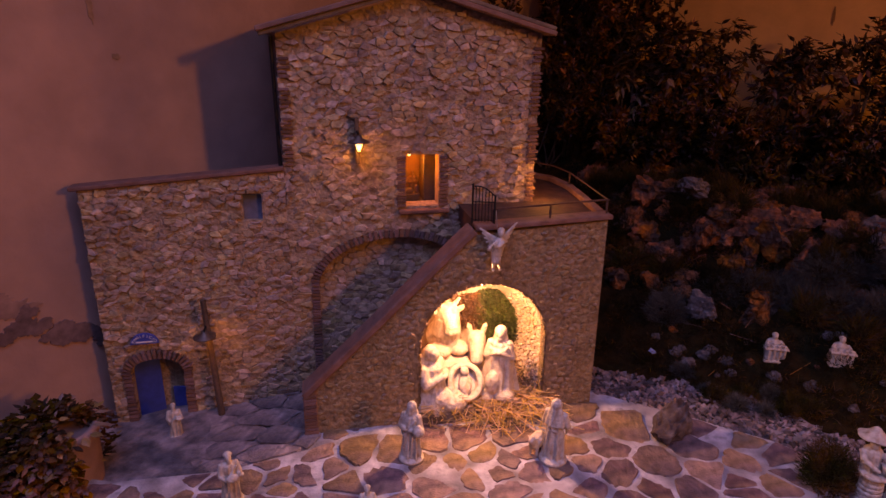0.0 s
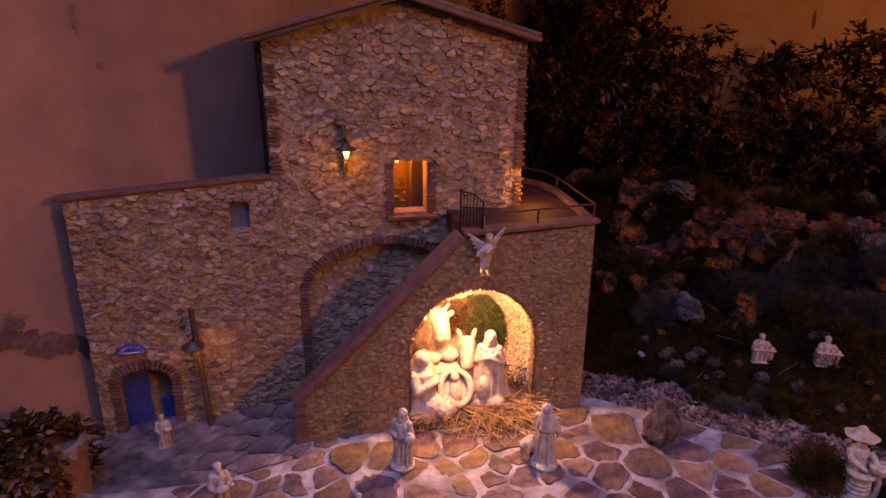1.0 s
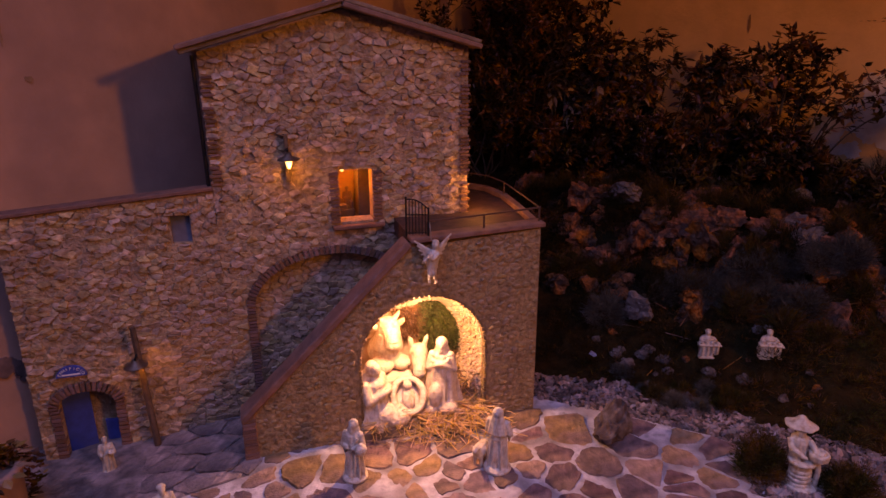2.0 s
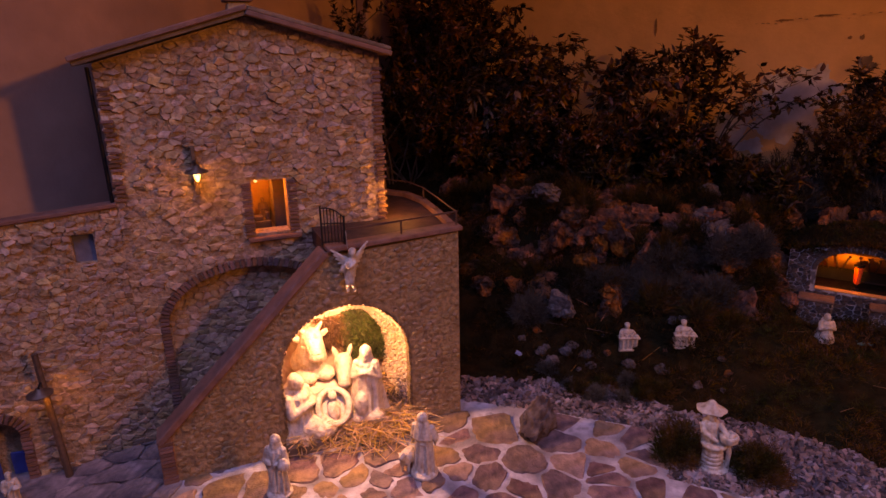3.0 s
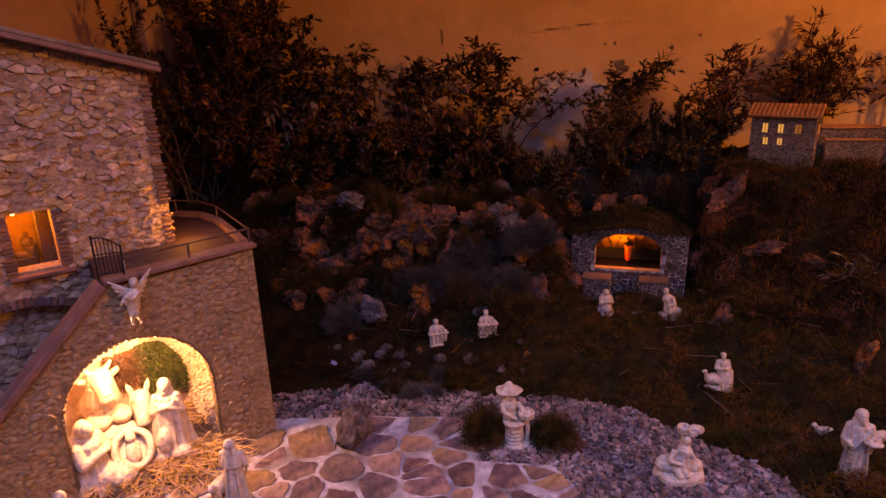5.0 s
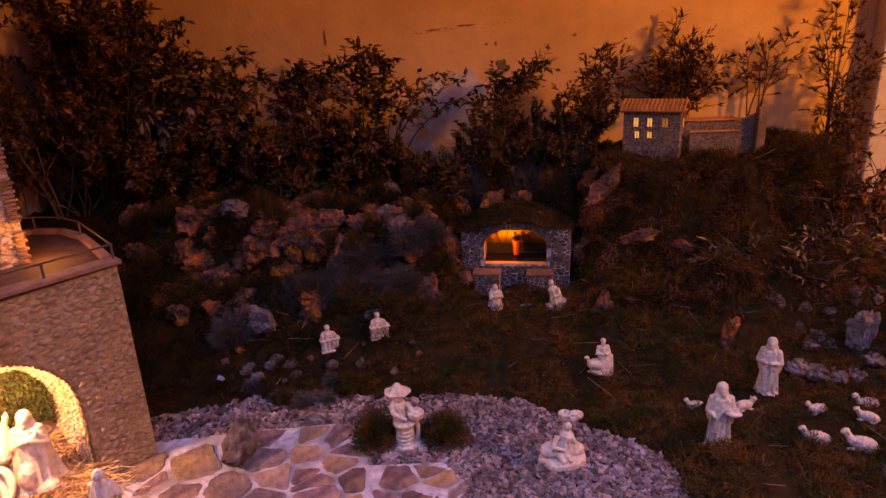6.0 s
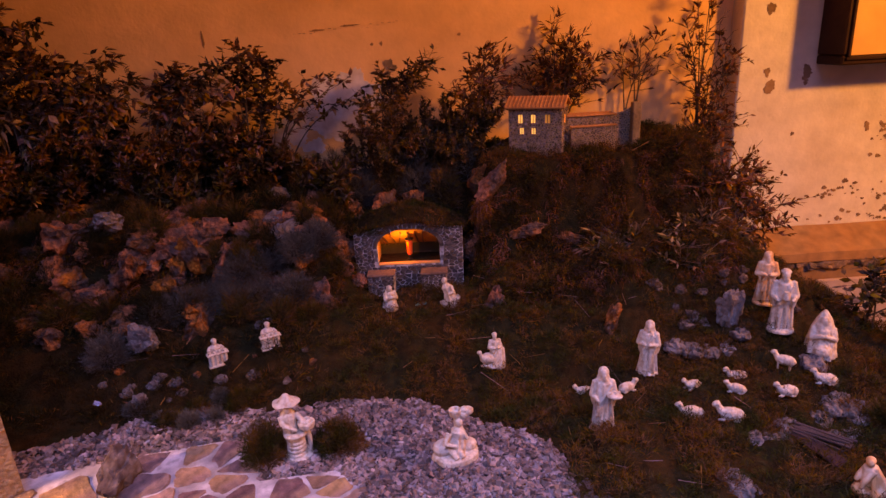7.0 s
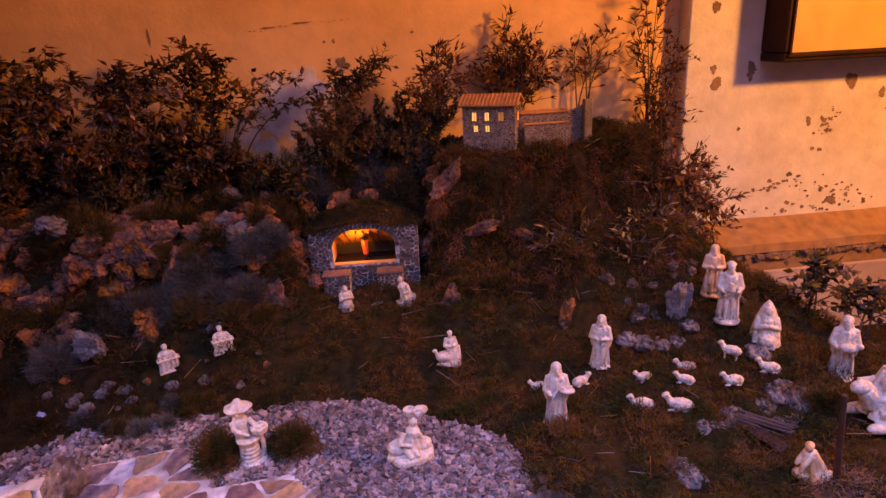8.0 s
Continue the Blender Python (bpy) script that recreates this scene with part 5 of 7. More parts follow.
statue(-0.09, 1.695, 0.205, 41, "cream plaster woman in a long robe standing on the flagstones", -20, z=0.012, arms="front", item="bundle")
r = statue(0.365, 1.70, 0.225, 42, "cream plaster shepherd in a mantle with a lamb at his side", 150, z=0.012, arms="carry")
bm = bmesh.new()
sheep_form(bm, 0.10, 4, True)
finish("lamb_statue", bm, STATUE, pose(0.315, 1.735, 0.012, 0, 0, 60), "cream plaster lamb standing beside the shepherd", "statue", "sheep", 0.003)
statue(-0.912, 1.850, 0.13, 43, "cream and ochre plaster baker carrying a tray by the door", 20, z=-0.035, mat=STATUE, arms="carry", item="tray", hood=False)
statue(-0.60, 1.49, 0.165, 44, "cream plaster figure carrying a lamb on the pavement", 30, z=0.012, arms="carry", item="lamb", hood=False)
statue(-0.195, 1.405, 0.13, 45, "small cream plaster figure on the pavement", 10, z=0.012, hood=False)
# angel on a cord
bm = bmesh.new()
lathe(bm, [(0.010, 0.040), (0.016, 0.050), (0.017, 0.070), (0.019, 0.088), (0.015, 0.100), (0.006, 0.110)], 18, Matrix.Rotation(radians(10), 4, "Y"), 5, 0.15, 1)
for k, x in ((-1, 0.004), (1, 0.018)):
    rod(bm, (0.008 + k * 0.007, 0, 0.060), (x - 0.004, -0.010, 0.026), 0.011, 0.008)
    ball(bm, (x - 0.004, -0.010, 0.026), 0.0085, 1)
    rod(bm, (x - 0.004, -0.010, 0.026), (x + k * 0.004, 0.004, 0.000), 0.008, 0.005)
    ball(bm, (x + k * 0.004, -0.004, -0.002), (0.006, 0.009, 0.005), 1)
for x, z in ((0.0, 0.036), (0.014, 0.030), (0.026, 0.040)):
    rod(bm, (0.010, 0.004, 0.066), (x, 0.008, z), 0.010, 0.005)
ball(bm, (0.020, -0.003, 0.121), (0.012, 0.012, 0.015))
ball(bm, (0.021, 0.003, 0.127), (0.013, 0.012, 0.012))
rod(bm, (0.004, -0.010, 0.094), (-0.024, -0.022, 0.070), 0.007, 0.005)
rod(bm, (0.030, -0.010, 0.094), (0.006, -0.030, 0.082), 0.007, 0.005)
rod(bm, (0.006, -0.030, 0.082), (-0.010, -0.030, 0.096), 0.005, 0.004)
for k in (-1, 1):
    for i in range(6):
        a = Vector((0.014 + k * 0.010, 0.012, 0.098 - 0.003 * i))
        b = Vector((0.014 + k * (0.060 - 0.007 * i), 0.020, (0.150 if k > 0 else 0.132) - 0.016 * i))
        rod(bm, a, b, 0.0075, 0.0028, 8)
finish("angel", bm, STATUE, HOUSE @ pose(-0.408, -0.050, 0.588, 0, 0, -8), "white plaster angel with spread wings on a cord", "statue", "", 0.0022, 1)
bm = bmesh.new()
rod(bm, (-0.402, -0.055, 0.725), (-0.395, -0.012, 0.772), 0.0012, seg=5)
solid("cord", bm, CORD, HOUSE, "thin cord that holds the angel", "cord")

# potted ivy at the left
bm = bmesh.new()
lathe(bm, [(0.098, 0), (0.102, 0.02), (0.108, 0.19), (0.115, 0.195), (0.113, 0.215), (0.096, 0.215), (0.09, 0.20)], 28)
pot = thing("potted_ivy", pose(-1.150, 1.605, -0.048), "terracotta pot overgrown with dark ivy and pale dry leaves", "potted plant")
part("pot", bm, POT, pot, smooth=True)


def leaf(vs, fs, p, d, up, ln, w, bend=0.25):
    """One pointed leaf, bent along its length, of two quads."""
    side = d.cross(up)
    if side.length < 1e-4:
        side = d.cross(Vector((1, 0.3, 0)))
    side.normalize()
    n = side.cross(d).normalized()
    k = len(vs)
    a, b, c = p, p + d * ln * 0.5 + n * bend * ln * 0.18, p + d * ln - n * bend * ln * 0.25
    q = p + d * ln * 0.25 + n * bend * ln * 0.12
    vs += [a, q + side * w * 0.42, b + side * w * 0.5 - n * w * 0.12, c, b - side * w * 0.5 - n * w * 0.12, q - side * w * 0.42, b]
    fs += [(k, k + 1, k + 2, k + 6), (k + 6, k + 2, k + 3), (k + 6, k + 3, k + 4), (k, k + 6, k + 4, k + 5)]


vs, fs, v2, f2 = [], [], [], []
rng = random.Random(33)
for _ in range(2800):
    a, b = rng.uniform(0.9, 5.75), rng.uniform(-0.9, 1.45)
    r = 0.155 * rng.uniform(0.6, 1.1)
    p = Vector((0.01 + r * math.cos(a) * math.cos(b) * 1.15, -0.06 + r * math.sin(a) * math.cos(b) * 1.1, 0.165 + 0.12 * math.sin(b) + 0.07 * noise.noise(Vector((a * 2, b * 3, 0)))))
    d = Vector((math.cos(a) + rng.gauss(0, 0.5), math.sin(a) + rng.gauss(0, 0.5), rng.gauss(-0.1, 0.5))).normalized()
    tgt = (v2, f2) if rng.random() < 0.10 else (vs, fs)
    leaf(*tgt, p, d, Vector((0, 0, 1)), rng.uniform(0.016, 0.034), rng.uniform(0.012, 0.026))
for _ in range(26):
    a = rng.uniform(0, 6.283)
    p = Vector((0.07 + 0.05 * math.cos(a), -0.02 + 0.07 * math.sin(a), 0.235 + rng.uniform(-0.02, 0.03)))
    leaf(v2, f2, p, Vector((math.cos(a), math.sin(a), rng.gauss(0.0, 0.2))).normalized(), Vector((0, 0, 1)), rng.uniform(0.035, 0.055), rng.uniform(0.02, 0.03))
raw("ivy", vs, fs, LEAF, pot)
raw("pale_leaves", v2, f2, DRYLEAF, pot)


# ---- rocks ----
def rock(x, y, z, r, seed, mat, label, group="rocks of the hillside", turn=0, name="rock"):
    bm = bmesh.new()
    q = random.Random(seed)
    lump(bm, (0, 0, 0), r, q, rough=0.50, facet=16, strata=0.22)
    return solid(name, bm, mat, pose(x, y, z, q.uniform(-15, 15), q.uniform(-15, 15), turn or q.uniform(0, 360)), label, "rock", group, smooth=False)


bm = bmesh.new()
lump(bm, (0, 0, 0), (0.105, 0.070, 0.105), random.Random(4), 4, 0.30, 18, 0.25)
solid("rock", bm, LICHENED, pose(0.785, 1.835, 0.045, 6, -8, 20), "brown grey boulder at the edge of the flagstones", "rock", "rocks of the hillside")
rock(1.105, 2.455, 0.20, (0.10, 0.075, 0.065), 2, PALEROCK, "pale blue grey rock on the moss")
rock(1.43, 2.63, 0.47, (0.14, 0.09, 0.10), 3, ROCK, "rust brown rock on the hillside")
rock(1.19, 2.74, 0.44, (0.09, 0.08, 0.11), 4, ROCK, "brown grey rock on the hillside")
rock(1.86, 2.76, 0.52, (0.16, 0.10, 0.09), 5, ROCK, "rust brown rock on the hillside")
rock(1.800, 2.200, 0.240, (0.125, 0.085, 0.105), 6, ROCK, "dark layered rock on the moss", turn=-38)
rock(2.40, 1.655, 0.195, (0.060, 0.06, 0.075), 7, ROCK, "rust brown rock bedded in the moss", turn=-38)
rock(1.60, 2.37, 0.19, (0.08, 0.06, 0.07), 7, ROCK, "brown rock on the moss")
rock(1.53, 2.35, 0.15, (0.05, 0.05, 0.045), 71, PALEROCK, "pale rock on the moss")
rock(1.03, 3.08, 0.55, (0.17, 0.12, 0.12), 8, ROCK, "rust brown rock on the hillside")
rock(1.20, 2.98, 0.60, (0.16, 0.10, 0.05), 81, PALEROCK, "flat grey rock on the hillside")
rock(2.40, 2.45, 0.545, (0.11, 0.08, 0.075), 9, ROCK, "rust brown rock above the chapel")
rock(2.55, 2.36, 0.53, (0.08, 0.07, 0.06), 10, ROCK, "rust brown rock above the chapel")
rock(2.27, 2.53, 0.51, (0.08, 0.07, 0.06), 12, ROCK, "rust brown rock above the chapel")
rock(2.14, 2.58, 0.48, (0.07, 0.06, 0.06), 13, PALEROCK, "pale brown rock beside the chapel")
rock(2.77, 2.10, 0.62, (0.10, 0.09, 0.13), 14, ROCK, "brown rock at the cliff edge")
rock(2.71, 2.02, 0.40, (0.08, 0.07, 0.14), 15, ROCK, "brown rock face of the cliff")
rock(2.62, 1.18, 0.16, (0.055, 0.045, 0.085), 16, ROCK, "upright brown stone on the moss")
rock(2.45, 1.69, 0.16, (0.05, 0.05, 0.065), 17, ROCK, "brown stone on the moss")
rock(2.985, 0.835, 0.19, (0.080, 0.060, 0.135), 18, PALEROCK, "grey lichened rock beside the shepherds")
rock(3.03, 2.00, 0.36, (0.12, 0.05, 0.04), 19, ROCK, "flat brown rock in the cliff")
rock(3.42, 1.60, 0.42, (0.12, 0.05, 0.05), 20, ROCK, "flat brown rock in the cliff")
def at_room(s, d):
    p = ROOM @ Vector((s, d, 0))
    return p.x, p.y


for s, d, z, r, tilt, seed in ((0.915, 3.19, 0.665, (0.155, 0.075, 0.050), -47, 1500), (0.838, 3.19, 0.440, (0.048, 0.070, 0.150), 4, 1503)):
    bm = bmesh.new()
    lump(bm, (0, 0, 0), r, random.Random(seed), rough=0.50, facet=16, strata=0.22)
    solid("rock", bm, ROCK, ROOM @ pose(s, d, z, 0, tilt, 0), "rust brown rock face at the edge of the cliff", "rock", "rocks of the hillside", smooth=False)
rock(*at_room(1.055, 3.10), 0.42, (0.120, 0.07, 0.040), 1506, ROCK, "rust brown rock face at the edge of the cliff", turn=-38)
rock(*at_room(1.677, 3.10), 0.29, (0.130, 0.07, 0.045), 1507, ROCK, "rust brown rock face at the edge of the cliff", turn=-38)
rock(*at_room(1.301, 3.10), 0.37, (0.100, 0.07, 0.035), 1508, ROCK, "rust brown rock face at the edge of the cliff", turn=-38)
rng = random.Random(77)
for i in range(70):
    s, d = rng.uniform(-1.5, 0.12), rng.uniform(2.82, 3.5)
    x, y, _ = ROOM @ Vector((s, d, 0))
    q = rng.uniform(0.035, 0.10)
    rock(x, y, ground_z(x, y) + q * 0.15, (q * 1.2, q, q * rng.uniform(0.6, 1.0)), 200 + i, ROCK if rng.random() < 0.8 else PALEROCK, "brown rock piled on the hillside")
for i, (x, y, z, a, h) in enumerate(((1.23, 3.35, 0.58, 0.20, 0.10), (1.39, 2.72, 0.49, 0.16, 0.10), (1.22, 2.82, 0.45, 0.08, 0.075), (1.87, 2.82, 0.57, 0.18, 0.095), (1.96, 2.65, 0.54, 0.09, 0.085), (2.17, 2.57, 0.50, 0.07, 0.06), (1.04, 3.06, 0.52, 0.09, 0.08), (1.40, 3.15, 0.58, 0.11, 0.075), (1.66, 2.96, 0.58, 0.11, 0.07), (1.54, 2.58, 0.44, 0.085, 0.06), (1.90, 2.36, 0.50, 0.085, 0.055), (1.72, 2.46, 0.47, 0.10, 0.055), (0.83, 3.45, 0.51, 0.1, 0.186), (1.27, 3.0, 0.5, 0.098, 0.07), (1.24, 2.81, 0.43, 0.08, 0.067), (1.44, 2.7, 0.47, 0.148, 0.081), (1.83, 2.87, 0.55, 0.179, 0.082), (1.93, 2.59, 0.52, 0.064, 0.057), (1.01, 3.44, 0.53, 0.103, 0.088), (1.77, 2.22, 0.21, 0.098, 0.078), (1.6, 2.33, 0.2, 0.078, 0.065), (1.53, 3.29, 0.58, 0.124, 0.07), (1.3, 3.34, 0.56, 0.091, 0.06), (1.61, 2.76, 0.51, 0.084, 0.056), (1.33, 2.68, 0.34, 0.08, 0.046), (1.55, 2.53, 0.37, 0.066, 0.047))):
    rock(x, y, z, (a, 0.075, h), 330 + i, ROCK, "large rust brown rock bedded in the hillside moss", turn=-38)
for i in range(64):
    s, d = rng.uniform(-1.15, -0.42), rng.uniform(2.72, 3.30)
    x, y, _ = ROOM @ Vector((s, d, 0))
    q = rng.uniform(0.035, 0.085)
    rock(x, y, ground_z(x, y) + q * 0.2, (q * 1.25, q, q * rng.uniform(0.7, 1.1)), 1200 + i, ROCK, "rugged rust and grey rock on the slope")
for i in range(30):
    s, d = rng.uniform(-0.40, 0.22), rng.uniform(2.98, 3.45)
    x, y, _ = ROOM @ Vector((s, d, 0))
    q = rng.uniform(0.03, 0.075)
    rock(x, y, ground_z(x, y) + q * 0.2, (q * 1.25, q, q * rng.uniform(0.7, 1.1)), 1300 + i, ROCK, "rugged rust and grey rock on the slope")
for i, (s, d, q) in enumerate(((0.15, 3.20, 0.08), (0.80, 3.20, 0.07), (0.78, 3.28, 0.09))):
    x, y, _ = ROOM @ Vector((s, d, 0))
    rock(x, y, ground_z(x, y) + q * 0.3, (q * 1.1, q, q * 1.3), 1400 + i, ROCK, "dark rock bedded beside the chapel")
for i in range(14):
    s, d = rng.uniform(-0.75, 0.1), rng.uniform(2.33, 2.62)
    x, y, _ = ROOM @ Vector((s, d, 0))
    q = rng.uniform(0.010, 0.022)
    rock(x, y, ground_z(x, y) + q * 0.4, (q * 1.2, q, q * 0.8), 400 + i, LICHENED if rng.random() < 0.6 else ROCK, "small pale stone on the moss", "small stones", name="stone")
for i in range(22):
    s, d = rng.uniform(1.5, 2.1), rng.uniform(2.50, 2.72)
    x, y, _ = ROOM @ Vector((s, d, 0))
    q = rng.uniform(0.018, 0.045)
    rock(x, y, ground_z(x, y) + q * 0.3, (q * 1.2, q, q * 0.8), 500 + i, LICHENED, "pale lichened stone in the moss", "small stones", name="stone")
rock(1.72, 2.02, 0.135, (0.022, 0.018, 0.014), 601, GLASSBIT, "small blue glazed stone on the moss", "blue stones", name="glazed_stone")
rock(0.86, 2.30, 0.085, (0.020, 0.016, 0.012), 602, GLASSBIT, "small blue glazed stone on the moss", "blue stones", name="glazed_stone")

# ---- gravel ----
rng = random.Random(9)
base = bmesh.new()
bmesh.ops.create_cube(base, size=1.7)
bv, bf = [v.co.copy() for v in base.verts], [[v.index for v in f.verts] for f in base.faces]
base.free()


def on_gravel(x, y):
    s, d = room_sd(x, y)
    lim = 2.32 - 0.15 * sm(-0.55, -0.95, s) + 0.04 * noise.noise(Vector((s * 3, 1, 0)))
    edge = 0.88 + 0.10 * sm(2.0, 1.5, d) - 0.42 * sm(1.95, 2.33, d) + 0.05 * noise.noise(Vector((1, d * 4, 0)))
    return -1.2 < s < edge and 0.6 < d < lim and not inside((x, y), PATIO) and not (s < -0.62 and d < 1.9)


vs, fs, n = [], [], 0
while n < 24000:
    x, y = rng.uniform(0.2, 2.1), rng.uniform(0.2, 2.4)
    if not on_gravel(x, y):
        continue
    s, d = room_sd(x, y)
    if d > 2.0 and s < 0.35 and rng.random() < 0.42 + 0.5 * noise.noise(Vector((s * 9, d * 9, 2))):
        continue
    n += 1
    q = rng.uniform(0.0045, 0.0125)
    e = Euler((rng.gauss(0, 0.5), rng.gauss(0, 0.5), rng.uniform(0, 6))).to_matrix()
    sc = Vector((q * 1.35, q, q * 0.45))
    o = Vector((x, y, rng.uniform(-0.002, 0.012)))
    k = len(vs)
    for v in bv:
        w = Vector((v.x * sc.x, v.y * sc.y, v.z * sc.z)) * rng.uniform(0.55, 1.25)
        vs.append(o + e @ w)
    fs += [[k + i for i in f] for f in bf]
tagged(raw("gravel", vs, fs, GRAVEL), "pinkish grey gravel path between patio and moss", "gravel", kind="stuff")
bm = bmesh.new()
GB = [(0.2, 0.2), (1.75, 0.2), (1.90, 0.9), (1.84, 1.35), (1.75, 1.58), (1.35, 1.86), (1.0, 2.10), (0.66, 2.26), (0.55, 2.10), (0.9, 1.90), (1.0, 1.2), (0.5, 0.9)]
slab(bm, GB, -0.03, 0.001)
solid("gravel_bed", bm, GRAVELBED, Matrix(), "dusty bed under the gravel", "gravel", kind="structure")


# ---- chapel in the hillside ----
rng = random.Random(14)
CH = ROOM @ pose(0.468, 3.13, 0.16, 0, 0, -4)
chapel = thing("chapel", CH, "small dark stone chapel with a lit arched opening and mossy roof", "model chapel")
OPEN = [(-0.155, 0.115), (0.155, 0.115), *arc(0, 0.21, 0.155, 0.092, 0, 180, 16)]
fo = [(-0.268, -0.05), (0.268, -0.05), (0.272, 0.300), (0.17, 0.308), (0.08, 0.330), (0.0, 0.336), (-0.08, 0.330), (-0.17, 0.300), (-0.268, 0.278)]
bm = bmesh.new()
prism(bm, fo, [OPEN[::-1]], 0.0, 0.035)
cw = part("front_wall", bm, PALEMORTAR, chapel, "dark stones in pale mortar")
ring = [(-0.168, 0.108), (0.168, 0.108), *arc(0, 0.21, 0.178, 0.112, 0, 180, 16)]
lay_stones(long_cells(scatter(fo, [ring], 0.030, rng, 0.7, 9000), fo, [ring], 0.045, 0.7), 0.0021, 0.0075, cw, DARKSTONE, DARKSTONE, lambda u, z, o: Vector((u, 0.002 - o, z)), rng, most=300, rough=0.6, rim=0.9, tilt=0.10, cut=0.16)
ca = part("arch", boxed((-0.153, 0.001, 0.1152), (0.153, 0.036, 0.1195)), ORANGE, chapel)
me = mesh_of("stone", boxed((-0.5, -0.5, 0), (0.5, 0.5, 1), 0.08), DARKSTONE)
for i in range(24):
    t = radians(2 + 176 * i / 23)
    ob = new("stone", me)
    ob.parent = ca
    ob.matrix_local = Matrix.Translation((0.157 * math.cos(t), 0.008, 0.21 + 0.094 * math.sin(t))) @ Matrix.Rotation(math.pi / 2 - t, 4, "Y") @ Matrix.Diagonal((0.016, 0.03, 0.019, 1))
for lo, hi, mt in (((-0.20, 0.19, 0.08), (0.20, 0.20, 0.170), GREENPANEL), ((-0.20, 0.036, 0.07), (0.20, 0.19, 0.112), SOIL), ((-0.215, 0.036, 0.07), (-0.158, 0.19, 0.26), ORANGE), ((0.158, 0.036, 0.07), (0.215, 0.19, 0.26), ORANGE), ((-0.2, 0.036, 0.305), (0.2, 0.19, 0.31), OLDWOOD)):
    part("inner_panel", boxed(lo, hi), mt, chapel)
lean = Matrix.Translation((0, 0.198, 0.163)) @ Matrix.Rotation(radians(-38), 4, "X")
part("inner_panel", boxed((-0.20, -0.19, 0), (0.20, 0, 0.006), 0, lean), ORANGE, chapel)
for i in range(9):
    bm = bmesh.new()
    rod(bm, (-0.17 + i * 0.042 + rng.uniform(-0.02, 0.02), -0.17, -0.006), (-0.16 + i * 0.040 + rng.uniform(-0.04, 0.04), 0, -0.004), 0.0042, 0.003, 6)
    bmesh.ops.transform(bm, matrix=lean, verts=bm.verts[:])
    part("rafter", bm, OLDWOOD, chapel)
part("back_rail", boxed((0.015, 0.150, 0.128), (0.11, 0.155, 0.132)), WOOD, chapel)
for lo, hi in (((-0.205, -0.085, -0.06), (-0.075, -0.002, 0.085)), ((0.06, -0.085, -0.06), (0.185, -0.002, 0.085))):
    bench = part("stone_bench", boxed(lo, hi, 0.004), PALEMORTAR, chapel)
    o2 = [(lo[0], lo[2]), (hi[0], lo[2]), (hi[0], hi[2]), (lo[0], hi[2])]
    lay_stones(long_cells(scatter(o2, [], 0.025, rng, 0.7, 900), o2, [], 0.04, 0.7), 0.002, 0.006, bench, DARKSTONE, DARKSTONE, lambda u, z, o, y0=lo[1]: Vector((u, y0 - o, z)), rng, most=60, rough=0.4)
    part("bench_top", boxed((lo[0] - 0.004, lo[1] - 0.006, hi[2]), (hi[0] + 0.004, hi[1], hi[2] + 0.012), 0.003), BENCHTOP, bench, "brown stone seat")
lantern = thing("lantern", CH @ pose(0.0, 0.085, 0.112), "small orange lantern with a black cap inside the chapel", "lantern")
bm = bmesh.new()
lathe(bm, [(0.013, 0), (0.013, 0.004), (0.0035, 0.008), (0.003, 0.026)], 12)
part("stand", bm, IRON, lantern)
bm = bmesh.new()
lathe(bm, [(0.008, 0.026), (0.0125, 0.030), (0.0165, 0.098), (0.009, 0.103)], 8)
part("glass", bm, LANTERNGLASS, lantern, "glowing orange glass")
for i in range(8):
    a = 0.7854 * i
    bm = bmesh.new()
    rod(bm, (0.0130 * math.cos(a), 0.0130 * math.sin(a), 0.028), (0.0172 * math.cos(a), 0.0172 * math.sin(a), 0.101), 0.0011, 0.0011, 5)
    part("rib", bm, IRON, lantern)
bm = bmesh.new()
lathe(bm, [(0.010, 0.102), (0.021, 0.108), (0.023, 0.113), (0.008, 0.121), (0.003, 0.126)], 14)
part("cap", bm, IRON, lantern, "black cap")
# mossy roof
bm = bmesh.new()
lathe(bm, [(0.33, 0), (0.31, 0.05), (0.22, 0.11), (0.08, 0.145), (0.01, 0.15)], 30, Matrix.Translation((0, 0.15, 0.245)) @ Matrix.Diagonal((0.95, 0.60, 1, 1)))
for v in bm.verts:
    v.co += Vector((0, 0, 0.02)) * noise.noise(v.co * 14) + v.co.normalized() * 0.02 * noise.noise(v.co * 22)
    if v.co.y < 0.02 and v.co.z < 0.40:
        v.co.y = max(v.co.y, -0.010 + 0.012 * noise.noise(v.co * 30))
    v.co.z = max(v.co.z, 0.292 + 0.050 * max(0, 1 - abs(v.co.x) / 0.27) + 0.008 * noise.noise(v.co * 26)) if v.co.y < 0.06 else v.co.z
bmesh.ops.delete(bm, geom=[f for f in bm.faces if len(f.verts) > 4 and f.calc_center_median().z < 0.3], context="FACES_ONLY")
roof_tris = [[v.co.copy() for v in f.verts] for f in bm.faces if len(f.verts) == 4]
mr = part("mossy_roof", bm, SOIL, chapel, "roof overgrown with brown moss", True)
spots = []
for _ in range(5200):
    q = rng.choice(roof_tris)
    a, b = rng.random(), rng.random()
    p = q[0].lerp(q[1], a).lerp(q[3].lerp(q[2], a), b)
    spots.append((p.x, p.y, p.z, 0, -0.35, 0.9))
for _ in range(2600):
    u = rng.uniform(-0.28, 0.28)
    z = 0.336 - 0.06 * (u / 0.17) ** 2 if abs(u) < 0.12 else (0.303 if u > 0 else 0.288)
    spots.append((u, rng.uniform(-0.012, 0.05), z + rng.uniform(-0.006, 0.012), 0, -0.7, 0.6))
